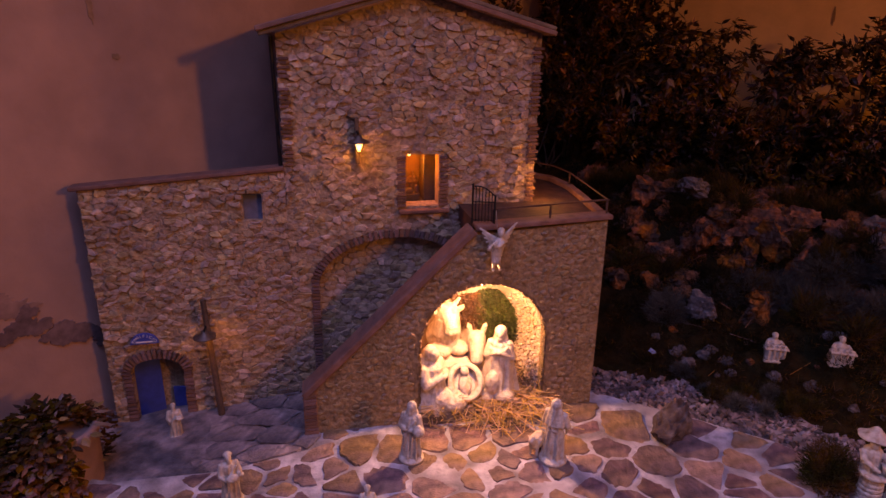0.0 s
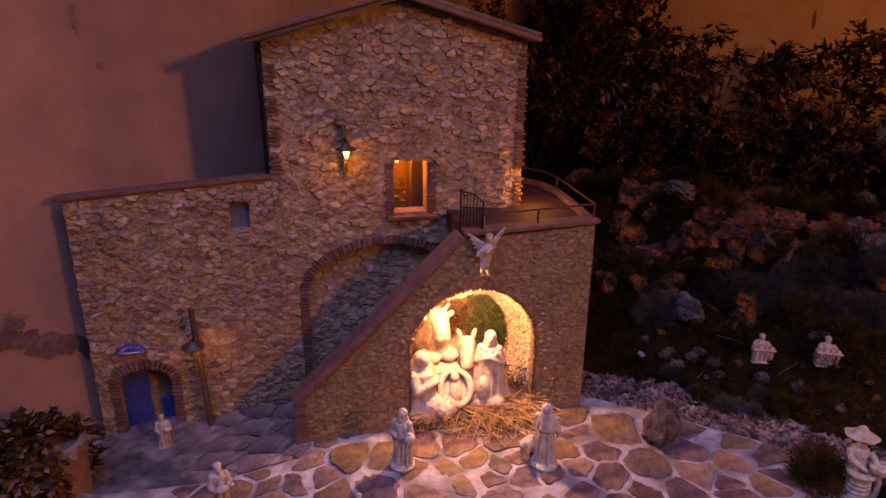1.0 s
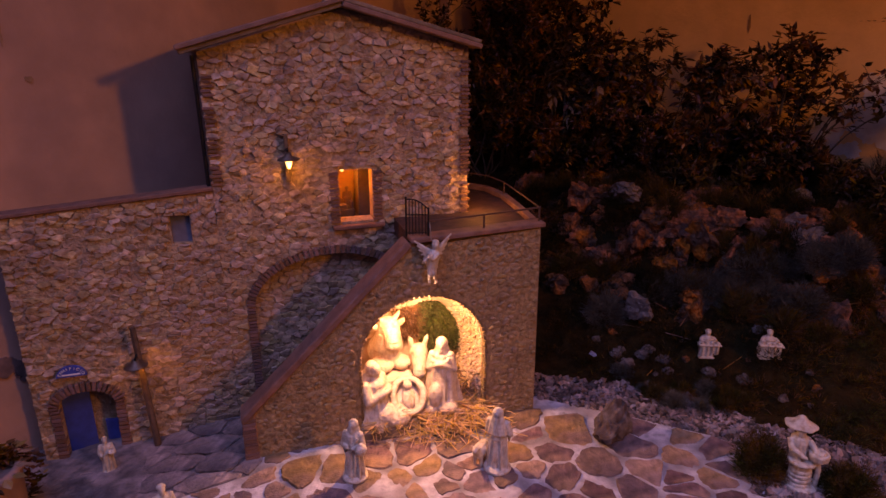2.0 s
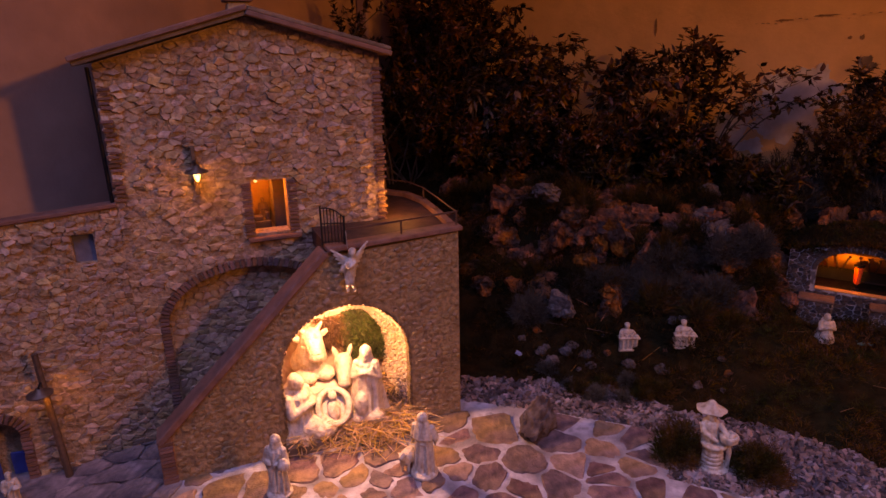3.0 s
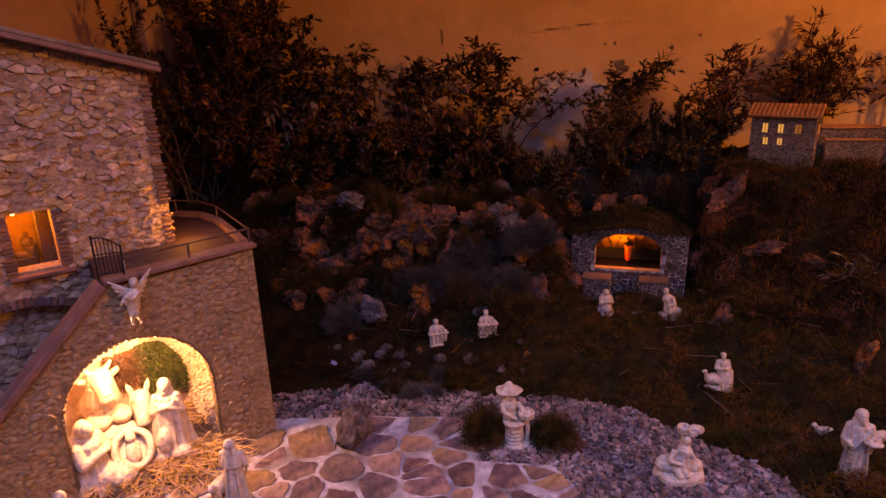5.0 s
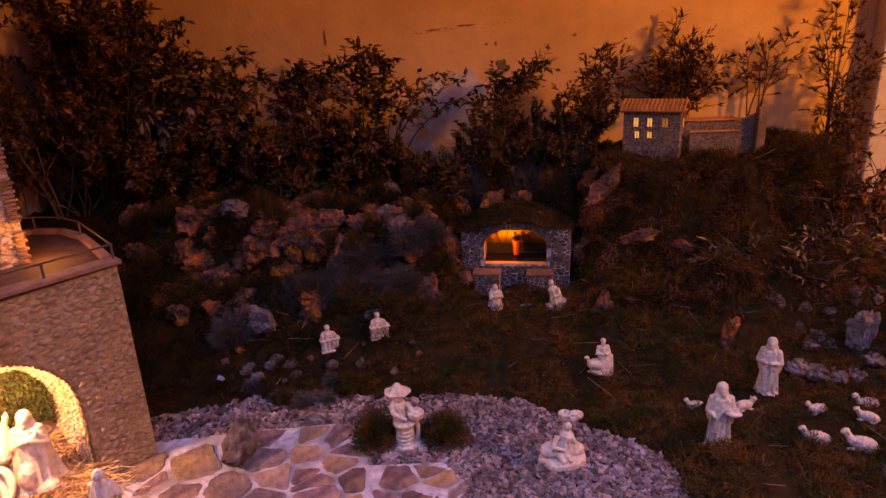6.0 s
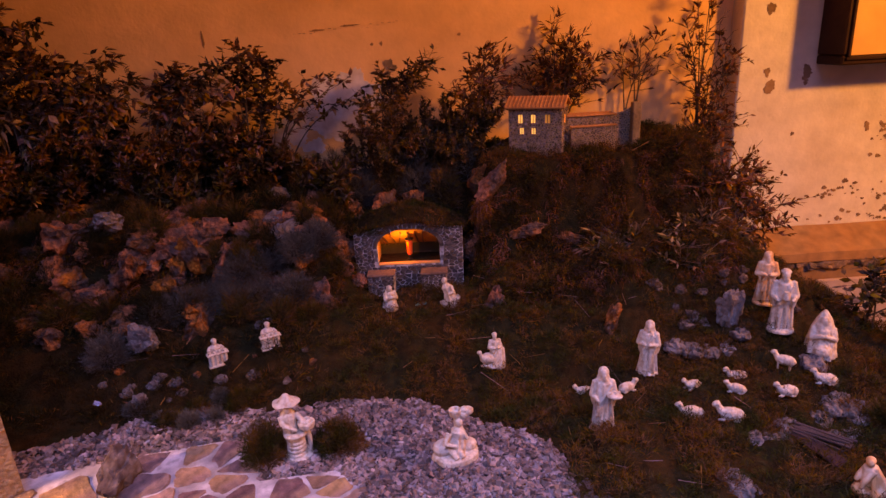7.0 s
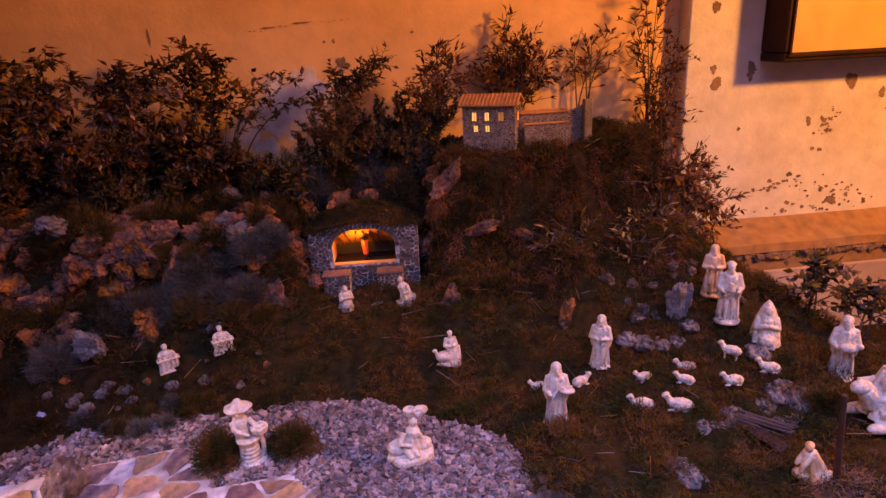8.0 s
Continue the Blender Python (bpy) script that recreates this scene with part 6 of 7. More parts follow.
blades("roof_moss", spots, MOSS, rng, 0.024, 0.0026, 0.6, mr, droop=0.9)

statue(2.095, 2.048, 0.118, 60, "small cream plaster woman seated before the chapel", -15, "kneeling")
bm = bmesh.new()
lathe(bm, [(0.044, -0.01), (0.046, 0.010), (0.038, 0.016)], 22, Matrix.Diagonal((1.05, 0.8, 1, 1)), 5, 0.06)
lathe(bm, [(0.033, 0.010), (0.030, 0.035), (0.021, 0.065), (0.024, 0.092), (0.009, 0.110)], 26, Matrix.Translation((0.012, 0, 0)) @ Matrix.Rotation(radians(-17), 4, "Y"), 7, 0.17, 1.0)
ball(bm, (-0.024, -0.004, 0.120), (0.013, 0.013, 0.016))
rod(bm, (0.004, -0.012, 0.096), (0.016, -0.024, 0.066), 0.010, 0.008)
rod(bm, (0.016, -0.024, 0.066), (-0.012, -0.030, 0.058), 0.008, 0.006)
ball(bm, (0.032, -0.004, 0.026), (0.020, 0.022, 0.020))
finish("statue", bm, STATUE, put(2.298, 1.850, -40), "small cream plaster figure leaning before the chapel", "statue", "nativity figures", 0.0018, 1)
bm = bmesh.new()
box(bm, (-0.045, -0.02, 0), (0.045, 0.02, 0.006))
solid("plank", bm, TEAL, put(2.20, 1.98, -20), "short green painted plank before the chapel", "plank")

# ---- village on the cliff ----
VM = ROOM @ pose(1.205, 3.50, 0.735, 0, 0, 0)
village = thing("farmhouse_model", VM @ pose(-0.018, 0, 0, 0, 0, -24) @ Matrix.Scale(1.07, 4), "tiny stone farmhouse with lit windows and a walled yard", "model house")
wins = [(-0.075, 0.165, 0.022, 0.042, True, True), (-0.010, 0.165, 0.022, 0.040, False, True), (0.062, 0.165, 0.026, 0.042, False, False), (-0.068, 0.105, 0.020, 0.032, False, True), (-0.008, 0.105, 0.020, 0.030, False, True)]
hl = []
for u, z, w, h, rd, lit in wins:
    hl.append([(u - w / 2, z - h / 2), (u - w / 2, z + h / 2), (u + w / 2, z + h / 2), (u + w / 2, z - h / 2)])
vo = [(-0.135, -0.03), (0.135, -0.03), (0.135, 0.215), (-0.135, 0.215)]
bm = bmesh.new()
prism(bm, vo, hl, 0, 0.015)
vw = part("front_wall", bm, MORTAR, village)
lay_stones(cells(scatter(vo, hl, 0.016, rng, 0.6, 5000), vo, hl, 0.026), 0.0018, 0.004, vw, VSTONE, VSTONE, lambda u, z, o: Vector((u, -o, z)), rng, most=0, rough=0.4)
for u, z, w, h, rd, lit in wins:
    wn = part("window", boxed((u - w / 2, 0.008, z - h / 2), (u + w / 2, 0.011, z + h / 2)), LITPANE if lit else DIMPANE, village, "lit window" if lit else "dim shuttered window")
    part("glazing_bar", boxed((u - 0.0014, 0.004, z - h / 2), (u + 0.0014, 0.0075, z + h / 2)), WOOD, wn)
sw = part("side_wall", boxed((0.120, 0.016, -0.03), (0.132, 0.17, 0.212)), MORTAR, village)
so = [(0.0, -0.03), (0.17, -0.03), (0.17, 0.212), (0.0, 0.212)]
lay_stones(cells(scatter(so, [], 0.016, rng, 0.6, 3000), so, [], 0.026), 0.0018, 0.004, sw, VSTONE, VSTONE, lambda v, z, o: Vector((0.132 + o, v, z)), rng, most=0, rough=0.4)
part("gable", (lambda b: (prism(b, [(0.0, 0.21), (0.17, 0.21), (0.085, 0.252)], [], -0.132, -0.120), bmesh.ops.rotate(b, verts=b.verts[:], matrix=Matrix.Rotation(radians(90), 3, "Z")), b)[2])(bmesh.new()), MORTAR, village)
part("window", boxed((0.1355, 0.05, 0.14), (0.138, 0.075, 0.18)), DIMPANE, village, "dim shuttered window")
part("side_wall", boxed((-0.135, 0.016, -0.03), (-0.120, 0.17, 0.212)), VSTONE, village)
part("back_wall", boxed((-0.119, 0.155, -0.03), (0.119, 0.17, 0.212)), MORTAR, village)
vr = part("roof", boxed((-0.155, 0, 0), (0.150, 0.115, 0.010), 0.002, Matrix.Translation((0, -0.022, 0.214)) @ Matrix.Rotation(radians(24), 4, "X")), TILE, village, "orange tiled roof")
part("roof", boxed((-0.155, -0.115, 0), (0.150, 0, 0.010), 0.002, Matrix.Translation((0, 0.19, 0.214)) @ Matrix.Rotation(radians(-24), 4, "X")), TILE, village, "orange tiled roof")
for i in range(16):
    bm = bmesh.new()
    rod(bm, (-0.148 + i * 0.0195, -0.020, 0.226), (-0.148 + i * 0.0195, 0.080, 0.2705), 0.0040, 0.0036, 7)
    part("tile", bm, TILE, vr)
yard = thing("yard_wall", VM, "low ruined stone yard wall beside the tiny farmhouse", "model wall")
yo = [(0.165, -0.03), (0.545, -0.03), (0.550, 0.215), (0.47, 0.180), (0.38, 0.168), (0.25, 0.165), (0.165, 0.168)]
bm = bmesh.new()
prism(bm, yo, [], 0.05, 0.07)
yw = part("back_wall", bm, MORTAR, yard)
lay_stones(cells(scatter(yo, [], 0.017, rng, 0.6, 7000), yo, [], 0.028), 0.0018, 0.004, yw, VSTONE, VSTONE, lambda u, z, o: Vector((u, 0.05 - o, z)), rng, most=0, rough=0.4)
fo2 = [(0.175, -0.03), (0.415, -0.03), (0.415, 0.118), (0.175, 0.120)]
bm = bmesh.new()
prism(bm, fo2, [], -0.02, 0.0)
fw = part("low_wall", bm, MORTAR, yard)
lay_stones(cells(scatter(fo2, [], 0.017, rng, 0.6, 5000), fo2, [], 0.028), 0.0018, 0.004, fw, VSTONE, VSTONE, lambda u, z, o: Vector((u, -0.02 - o, z)), rng, most=0, rough=0.4)
part("wall_top", boxed((0.170, -0.030, 0.120), (0.422, 0.008, 0.129), 0.002), TILE, yard)
part("wall_top", boxed((0.165, 0.038, 0.170), (0.440, 0.16, 0.178), 0.002), TILE, yard)
part("turret", boxed((0.515, 0.0, -0.03), (0.560, 0.045, 0.235), 0.004), VSTONE, yard)


# ---- figures on the moss ----
def seated(bm, h, seed):
    """A squat seated form at a small table."""
    lathe(bm, [(0.30 * h, 0), (0.32 * h, 0.12 * h), (0.26 * h, 0.40 * h), (0.22 * h, 0.55 * h), (0.24 * h, 0.66 * h), (0.09 * h, 0.76 * h)], 30, Matrix.Translation((0, 0.08 * h, 0)), 7, 0.16, seed)
    ball(bm, (0, 0.04 * h, 0.88 * h), (0.105 * h, 0.105 * h, 0.13 * h))
    ball(bm, (0, 0.08 * h, 0.93 * h), (0.12 * h, 0.11 * h, 0.09 * h))
    box(bm, (-0.42 * h, -0.44 * h, 0.50 * h), (0.42 * h, -0.12 * h, 0.56 * h))
    box(bm, (-0.36 * h, -0.36 * h, 0.0), (0.36 * h, -0.18 * h, 0.50 * h))
    for i in range(4):
        rod(bm, (-0.27 * h + 0.18 * h * i, -0.38 * h, 0.02 * h), (-0.27 * h + 0.18 * h * i, -0.38 * h, 0.50 * h), 0.045 * h, 0.045 * h, 6)
    box(bm, (-0.40 * h, -0.46 * h, 0.0), (0.40 * h, -0.10 * h, 0.06 * h))
    for x, y, q in ((-0.30, -0.30, 0.08), (-0.12, -0.34, 0.06), (0.08, -0.30, 0.075), (0.28, -0.32, 0.09)):
        ball(bm, (x * h, y * h, 0.60 * h), q * h, 1)
    for k in (-1, 1):
        rod(bm, (k * 0.20 * h, 0.06 * h, 0.66 * h), (k * 0.30 * h, -0.08 * h, 0.58 * h), 0.075 * h, 0.06 * h)
        rod(bm, (k * 0.30 * h, -0.08 * h, 0.58 * h), (k * 0.14 * h, -0.24 * h, 0.62 * h), 0.06 * h, 0.04 * h)


for x, y, f in ((1.318, 2.245, -10), (1.512, 2.14, -15)):
    bm = bmesh.new()
    seated(bm, 0.105, x)
    finish("statue", bm, STATUE, put(x, y, f), "small cream plaster villager seated at a table on the moss", "statue", "nativity figures", 0.0016, 1)
# villager in a broad hat at a stone well
bm = bmesh.new()
lathe(bm, [(0.048, 0), (0.049, 0.010), (0.040, 0.014)], 22)
for i in range(5):
    z = 0.012 + 0.015 * i
    lathe(bm, [(0.029, z), (0.035 - 0.001 * i, z + 0.003), (0.035 - 0.001 * i, z + 0.011), (0.029, z + 0.015)], 20, Matrix.Translation((-0.008, -0.004, 0)), 9, 0.05, i * 1.7)
lathe(bm, [(0.030, 0.086), (0.040, 0.089), (0.040, 0.097), (0.030, 0.100)], 22, Matrix.Translation((-0.008, -0.004, 0)), 7, 0.05)
rod(bm, (0.036, -0.008, 0.006), (0.038, -0.010, 0.070), 0.009, 0.008, 8)
rod(bm, (0.038, -0.010, 0.070), (0.026, -0.010, 0.112), 0.009, 0.012, 8)
lathe(bm, [(0.014, 0.0), (0.026, 0.008), (0.030, 0.026), (0.026, 0.032), (0.020, 0.024)], 18, Matrix.Translation((0.032, -0.014, 0.106)), 8, 0.08)
for i in range(5):
    ball(bm, (0.032 + 0.014 * math.cos(1.26 * i), -0.014 + 0.012 * math.sin(1.26 * i), 0.138), 0.010, 1)
lathe(bm, [(0.024, 0.095), (0.026, 0.112), (0.023, 0.135), (0.026, 0.156), (0.024, 0.170), (0.010, 0.182)], 32, Matrix.Translation((-0.010, 0.004, 0)) @ Matrix.Rotation(radians(-5), 4, "Y"), 7, 0.18, 1.0)
for k in (-1, 1):
    rod(bm, (-0.024 + k * 0.026, 0, 0.164), (-0.010 + k * 0.034, -0.020, 0.138), 0.010, 0.009)
    rod(bm, (-0.010 + k * 0.034, -0.020, 0.138), (0.010 + k * 0.012, -0.034, 0.118), 0.009, 0.006)
ball(bm, (-0.024, -0.004, 0.190), (0.014, 0.014, 0.018))
lathe(bm, [(0.030, 0.197), (0.045, 0.200), (0.047, 0.205), (0.030, 0.212), (0.018, 0.222), (0.010, 0.232), (0.003, 0.236)], 30, Matrix.Translation((-0.024, 0, 0)) @ Matrix.Rotation(radians(-5), 4, "X"), 5, 0.16)
finish("statue", bm, STATUE, put(1.29, 1.545, -25, 0.006), "cream plaster villager in a broad hat beside a well", "statue", "nativity figures", 0.0021, 1)
# seated villager beside a tree stump, on an oval base
bm = bmesh.new()
lathe(bm, [(0.066, -0.01), (0.072, 0.004), (0.070, 0.018), (0.058, 0.026)], 28, Matrix.Diagonal((1.12, 0.9, 1, 1)), 5, 0.05)
ball(bm, (-0.040, 0.004, 0.044), (0.040, 0.032, 0.030))
ball(bm, (0.040, -0.004, 0.036), (0.034, 0.030, 0.024))
lathe(bm, [(0.022, 0.02), (0.016, 0.06), (0.013, 0.10), (0.015, 0.14), (0.011, 0.160)], 16, Matrix.Translation((0.012, 0.0, 0)), 5, 0.12, 2.0)
lathe(bm, [(0.034, 0.03), (0.030, 0.06), (0.022, 0.085), (0.025, 0.105), (0.010, 0.122)], 28, Matrix.Translation((-0.014, -0.010, 0)) @ Matrix.Rotation(radians(12), 4, "Y"), 6, 0.16)
ball(bm, (0.010, -0.012, 0.134), (0.013, 0.014, 0.016))
rod(bm, (-0.026, -0.012, 0.104), (-0.048, -0.026, 0.076), 0.010, 0.008)
rod(bm, (-0.048, -0.026, 0.076), (-0.014, -0.040, 0.066), 0.008, 0.006)
rod(bm, (0.016, -0.018, 0.104), (0.030, -0.034, 0.078), 0.010, 0.007)
for x in (-0.026, -0.004):
    rod(bm, (x, -0.020, 0.052), (x + 0.008, -0.054, 0.026), 0.014, 0.009)
lathe(bm, [(0.010, 0.150), (0.018, 0.156), (0.022, 0.176), (0.018, 0.180), (0.012, 0.166)], 18, Matrix.Translation((0.004, 0.002, 0)))
for x, z, q in ((0.030, 0.158, 0.016), (0.046, 0.166, 0.017), (0.034, 0.174, 0.013)):
    ball(bm, (x, -0.006, z), (q * 1.2, q, q * 0.9))
for v in bm.verts:
    v.co.z += 0.012
finish("statue", bm, STATUE, put(1.65, 1.145, -20, 0.0), "cream plaster villager seated by a stump on an oval base", "statue", "nativity figures", 0.0021, 1)
# goose girl
bm = bmesh.new()
robed(bm, 0.15, 63, hood=False, arms="front", base=False)
lathe(bm, [(0.036, 0.0), (0.040, 0.012), (0.030, 0.05), (0.018, 0.085)], 20, Matrix.Rotation(radians(16), 4, "Y"), 8, 0.2)
lump(bm, (-0.016, -0.006, 0.008), (0.052, 0.036, 0.016), random.Random(2), 3, 0.4)
ball(bm, (-0.036, -0.012, 0.044), (0.032, 0.022, 0.022), 2, (0, 12, 0))
for k in (-1, 1):
    ball(bm, (-0.028, -0.012 + k * 0.018, 0.048), (0.026, 0.007, 0.016), 1, (0, 12, 0))
rod(bm, (-0.058, -0.014, 0.050), (-0.066, -0.016, 0.076), 0.010, 0.006)
ball(bm, (-0.070, -0.017, 0.080), (0.011, 0.007, 0.008))
rod(bm, (-0.010, -0.01, 0.040), (0.004, -0.012, 0.052), 0.012, 0.004)
finish("statue", bm, STATUE, put(2.13, 1.41, -30), "cream plaster girl with a goose on the moss", "statue", "nativity figures", 0.002, 1)
statue(2.115, 0.885, 0.235, 64, "cream plaster shepherd carrying a lamb on the moss", -45, arms="carry", item="tray", cloak=True, base=False)
statue(2.515, 0.945, 0.225, 65, "cream and ochre plaster bearded shepherd on the moss", -70, arms="front", hood=True, cloak=True, base=False)
statue(3.06, 0.66, 0.27, 66, "tall cream plaster pilgrim carrying a gift", -60, arms="carry", item="jar", hood=False, cloak=True)
statue(3.16, 0.77, 0.235, 67, "ochre tinted plaster pilgrim in a hood", -60, mat=OCHREFIG)
bm = bmesh.new()
kneeling(bm, 0.20, 68)
lathe(bm, [(0.072, 0.0), (0.066, 0.06), (0.050, 0.13), (0.034, 0.175), (0.018, 0.205), (0.004, 0.222)], 20, Matrix.Translation((0, 0.018, 0)), 7, 0.10)
finish("statue", bm, STATUE, put(3.082, 0.504, -65) @ Matrix.Scale(0.85, 4), "cream plaster kneeling pilgrim in a pointed hood", "statue", "nativity figures", 0.0028, 2)
statue(3.09, 0.225, 0.262, 69, "cream plaster pilgrim carrying a lamb", -70, arms="carry", item="lamb", cloak=True)
bm = bmesh.new()
q = random.Random(5)
lump(bm, (0, 0, 0.085), (0.150, 0.105, 0.100), q, 4, 0.4)
lump(bm, (0.02, 0, 0.185), (0.085, 0.075, 0.070), q, 4, 0.5)
for i in range(9):
    a = 6.283 * i / 9
    rod(bm, (0.02 + 0.06 * math.cos(a), 0.055 * math.sin(a), 0.20), (0.02 + 0.125 * math.cos(a), 0.10 * math.sin(a), 0.03), 0.020, 0.030, 8)
rod(bm, (-0.09, 0, 0.09), (-0.135, 0, 0.150), 0.046, 0.032, 10)
ball(bm, (-0.150, 0, 0.160), (0.044, 0.028, 0.030))
for k in (-1, 1):
    ball(bm, (-0.09, k * 0.07, 0.02), (0.07, 0.026, 0.024))
    ball(bm, (0.09, k * 0.08, 0.025), (0.06, 0.028, 0.028))
finish("camel_statue", bm, STATUE, put(2.775, 0.040, -40) @ Matrix.Translation((0.05, 0, -0.01)) @ Matrix.Scale(0.88, 4), "cream plaster lying pack animal on the moss", "statue", "nativity figures", 0.0032, 1)
bm = bmesh.new()
lathe(bm, [(0.046, 0.0), (0.043, 0.014), (0.033, 0.042), (0.025, 0.068), (0.019, 0.088), (0.006, 0.098)], 28, Matrix.Translation((0.008, 0, 0)) @ Matrix.Rotation(radians(-11), 4, "Y"), 7, 0.16, 2.0)
ball(bm, (-0.015, -0.006, 0.104), (0.012, 0.013, 0.014))
ball(bm, (-0.011, 0.000, 0.108), (0.014, 0.013, 0.012))
for y, z in ((-0.016, 0.030), (0.014, 0.036)):
    rod(bm, (-0.008, y, 0.080), (-0.032, y - 0.006, 0.052), 0.010, 0.009)
    rod(bm, (-0.032, y - 0.006, 0.052), (-0.042, y - 0.008, z), 0.009, 0.006)
ball(bm, (-0.036, -0.008, 0.014), (0.020, 0.022, 0.018))
ball(bm, (0.040, -0.012, 0.012), (0.026, 0.020, 0.014))
finish("statue", bm, OCHREFIG, put(2.369, 0.136, -46), "small ochre plaster villager bending over the straw", "statue", "nativity figures", 0.002, 1)
SHEEP = ((2.798, 0.713, 0, -40, 0.5, 0.094), (2.574, 0.785, 0, -24, 0.8, 0.080), (2.634, 0.646, 0, -70, -0.6, 0.078), (2.409, 0.707, 0, -50, 0.3, 0.098), (2.474, 0.596, 0, -58, 0.6, 0.104), (2.695, 0.491, 0, -46, 0.2, 0.086), (2.878, 0.422, 0, -62, 0.8, 0.088), (2.894, 0.575, 1, -75, 0.5, 0.086), (2.380, 0.948, 0, -200, 0.4, 0.080), (2.302, 1.098, 0, -30, 0.7, 0.076))
for i, (x, y, st, face, turn, ln) in enumerate(SHEEP):
    bm = bmesh.new()
    sheep_form(bm, ln, 80 + i, bool(st), turn)
    finish("sheep_statue", bm, STATUE, put(x, y, face), "white plaster sheep standing on the moss" if st else "white plaster sheep lying on the moss", "statue", "sheep", 0.0022, 1)
# bundle of firewood, a leaning board and a stick in straw
wood = thing("firewood", put(2.528, 0.318, -88) @ Matrix.Translation((0, 0, 0.022)), "bundle of dark purple brown sticks on the moss", "firewood")
rng = random.Random(3)
for i in range(20):
    bm = bmesh.new()
    y, z = -0.034 + 0.0115 * (i % 7) + rng.uniform(-0.003, 0.003), 0.006 + 0.0105 * (i // 7)
    q = rng.uniform(0.0048, 0.0072)
    rod(bm, (-0.078 + rng.uniform(-0.012, 0.012), y, z), (0.078 + rng.uniform(-0.012, 0.016), y + rng.uniform(-0.022, 0.022), z + rng.uniform(-0.004, 0.012)), q, q * 0.7, 7)
    part("stick", bm, TWIG, wood)
bm = bmesh.new()
box(bm, (-0.090, -0.020, 0), (0.090, 0.020, 0.006), Matrix.Rotation(radians(24), 4, "X") @ Matrix.Rotation(radians(3), 4, "Y"), 0.002)
solid("plank", bm, PLUMWOOD, put(2.468, 0.308, -113) @ Matrix.Translation((0, 0, 0.028)), "dark plum coloured board leaning on the firewood", "plank")
bm = bmesh.new()
box(bm, (-0.024, -0.009, 0), (0.024, 0.009, 0.007), Matrix.Rotation(radians(8), 4, "Y"), 0.002)
solid("wood_chip", bm, PALECHIP, put(2.582, 0.387, -62) @ Matrix.Translation((0, 0, 0.014)), "pale chip of split wood behind the firewood", "wood chip")
spots = []
for _ in range(1500):
    a, k = rng.uniform(0, 6.283), math.sqrt(rng.random())
    x, y = 2.352 + 0.115 * k * math.cos(a), 0.010 + 0.125 * k * math.sin(a)
    spots.append((x, y, ground_z(x, y) + 0.004 + 0.030 * (1 - k * k) * rng.random(), math.cos(a) * 0.3, math.sin(a) * 0.3, 0.35))
blades("straw_heap", spots, RUSTSTRAW, rng, 0.055, 0.0022, 1.0, label="heap of rust coloured straw round a stick", category="straw")
bm = bmesh.new()
for i in range(6):
    rod(bm, (-0.016 * i / 6, 0.017 * i / 6, 0.335 * i / 6 - 0.01), (-0.016 * (i + 1) / 6, 0.017 * (i + 1) / 6, 0.335 * (i + 1) / 6 - 0.01), 0.0118 - 0.0006 * i, 0.0112 - 0.0006 * i, 10)
finish("stick", bm, STICKWOOD, put(2.395, 0.066), "upright brown stick in the straw", "stick", "", 0.0024, 1)

# ---- plants ----
def stem(vs, fs, a, b, r0, r1, seg=5):
    """One tapered length of a limb."""
    d = (b - a).normalized()
    u = d.cross(Vector((0.3, 0.9, 0.2))).normalized()
    w = d.cross(u)
    k = len(vs)
    for p, r in ((a, r0), (b, r1)):
        vs += [p + (u * math.cos(6.2832 * i / seg) + w * math.sin(6.2832 * i / seg)) * r for i in range(seg)]
    fs += [(k + i, k + (i + 1) % seg, k + seg + (i + 1) % seg, k + seg + i) for i in range(seg)]


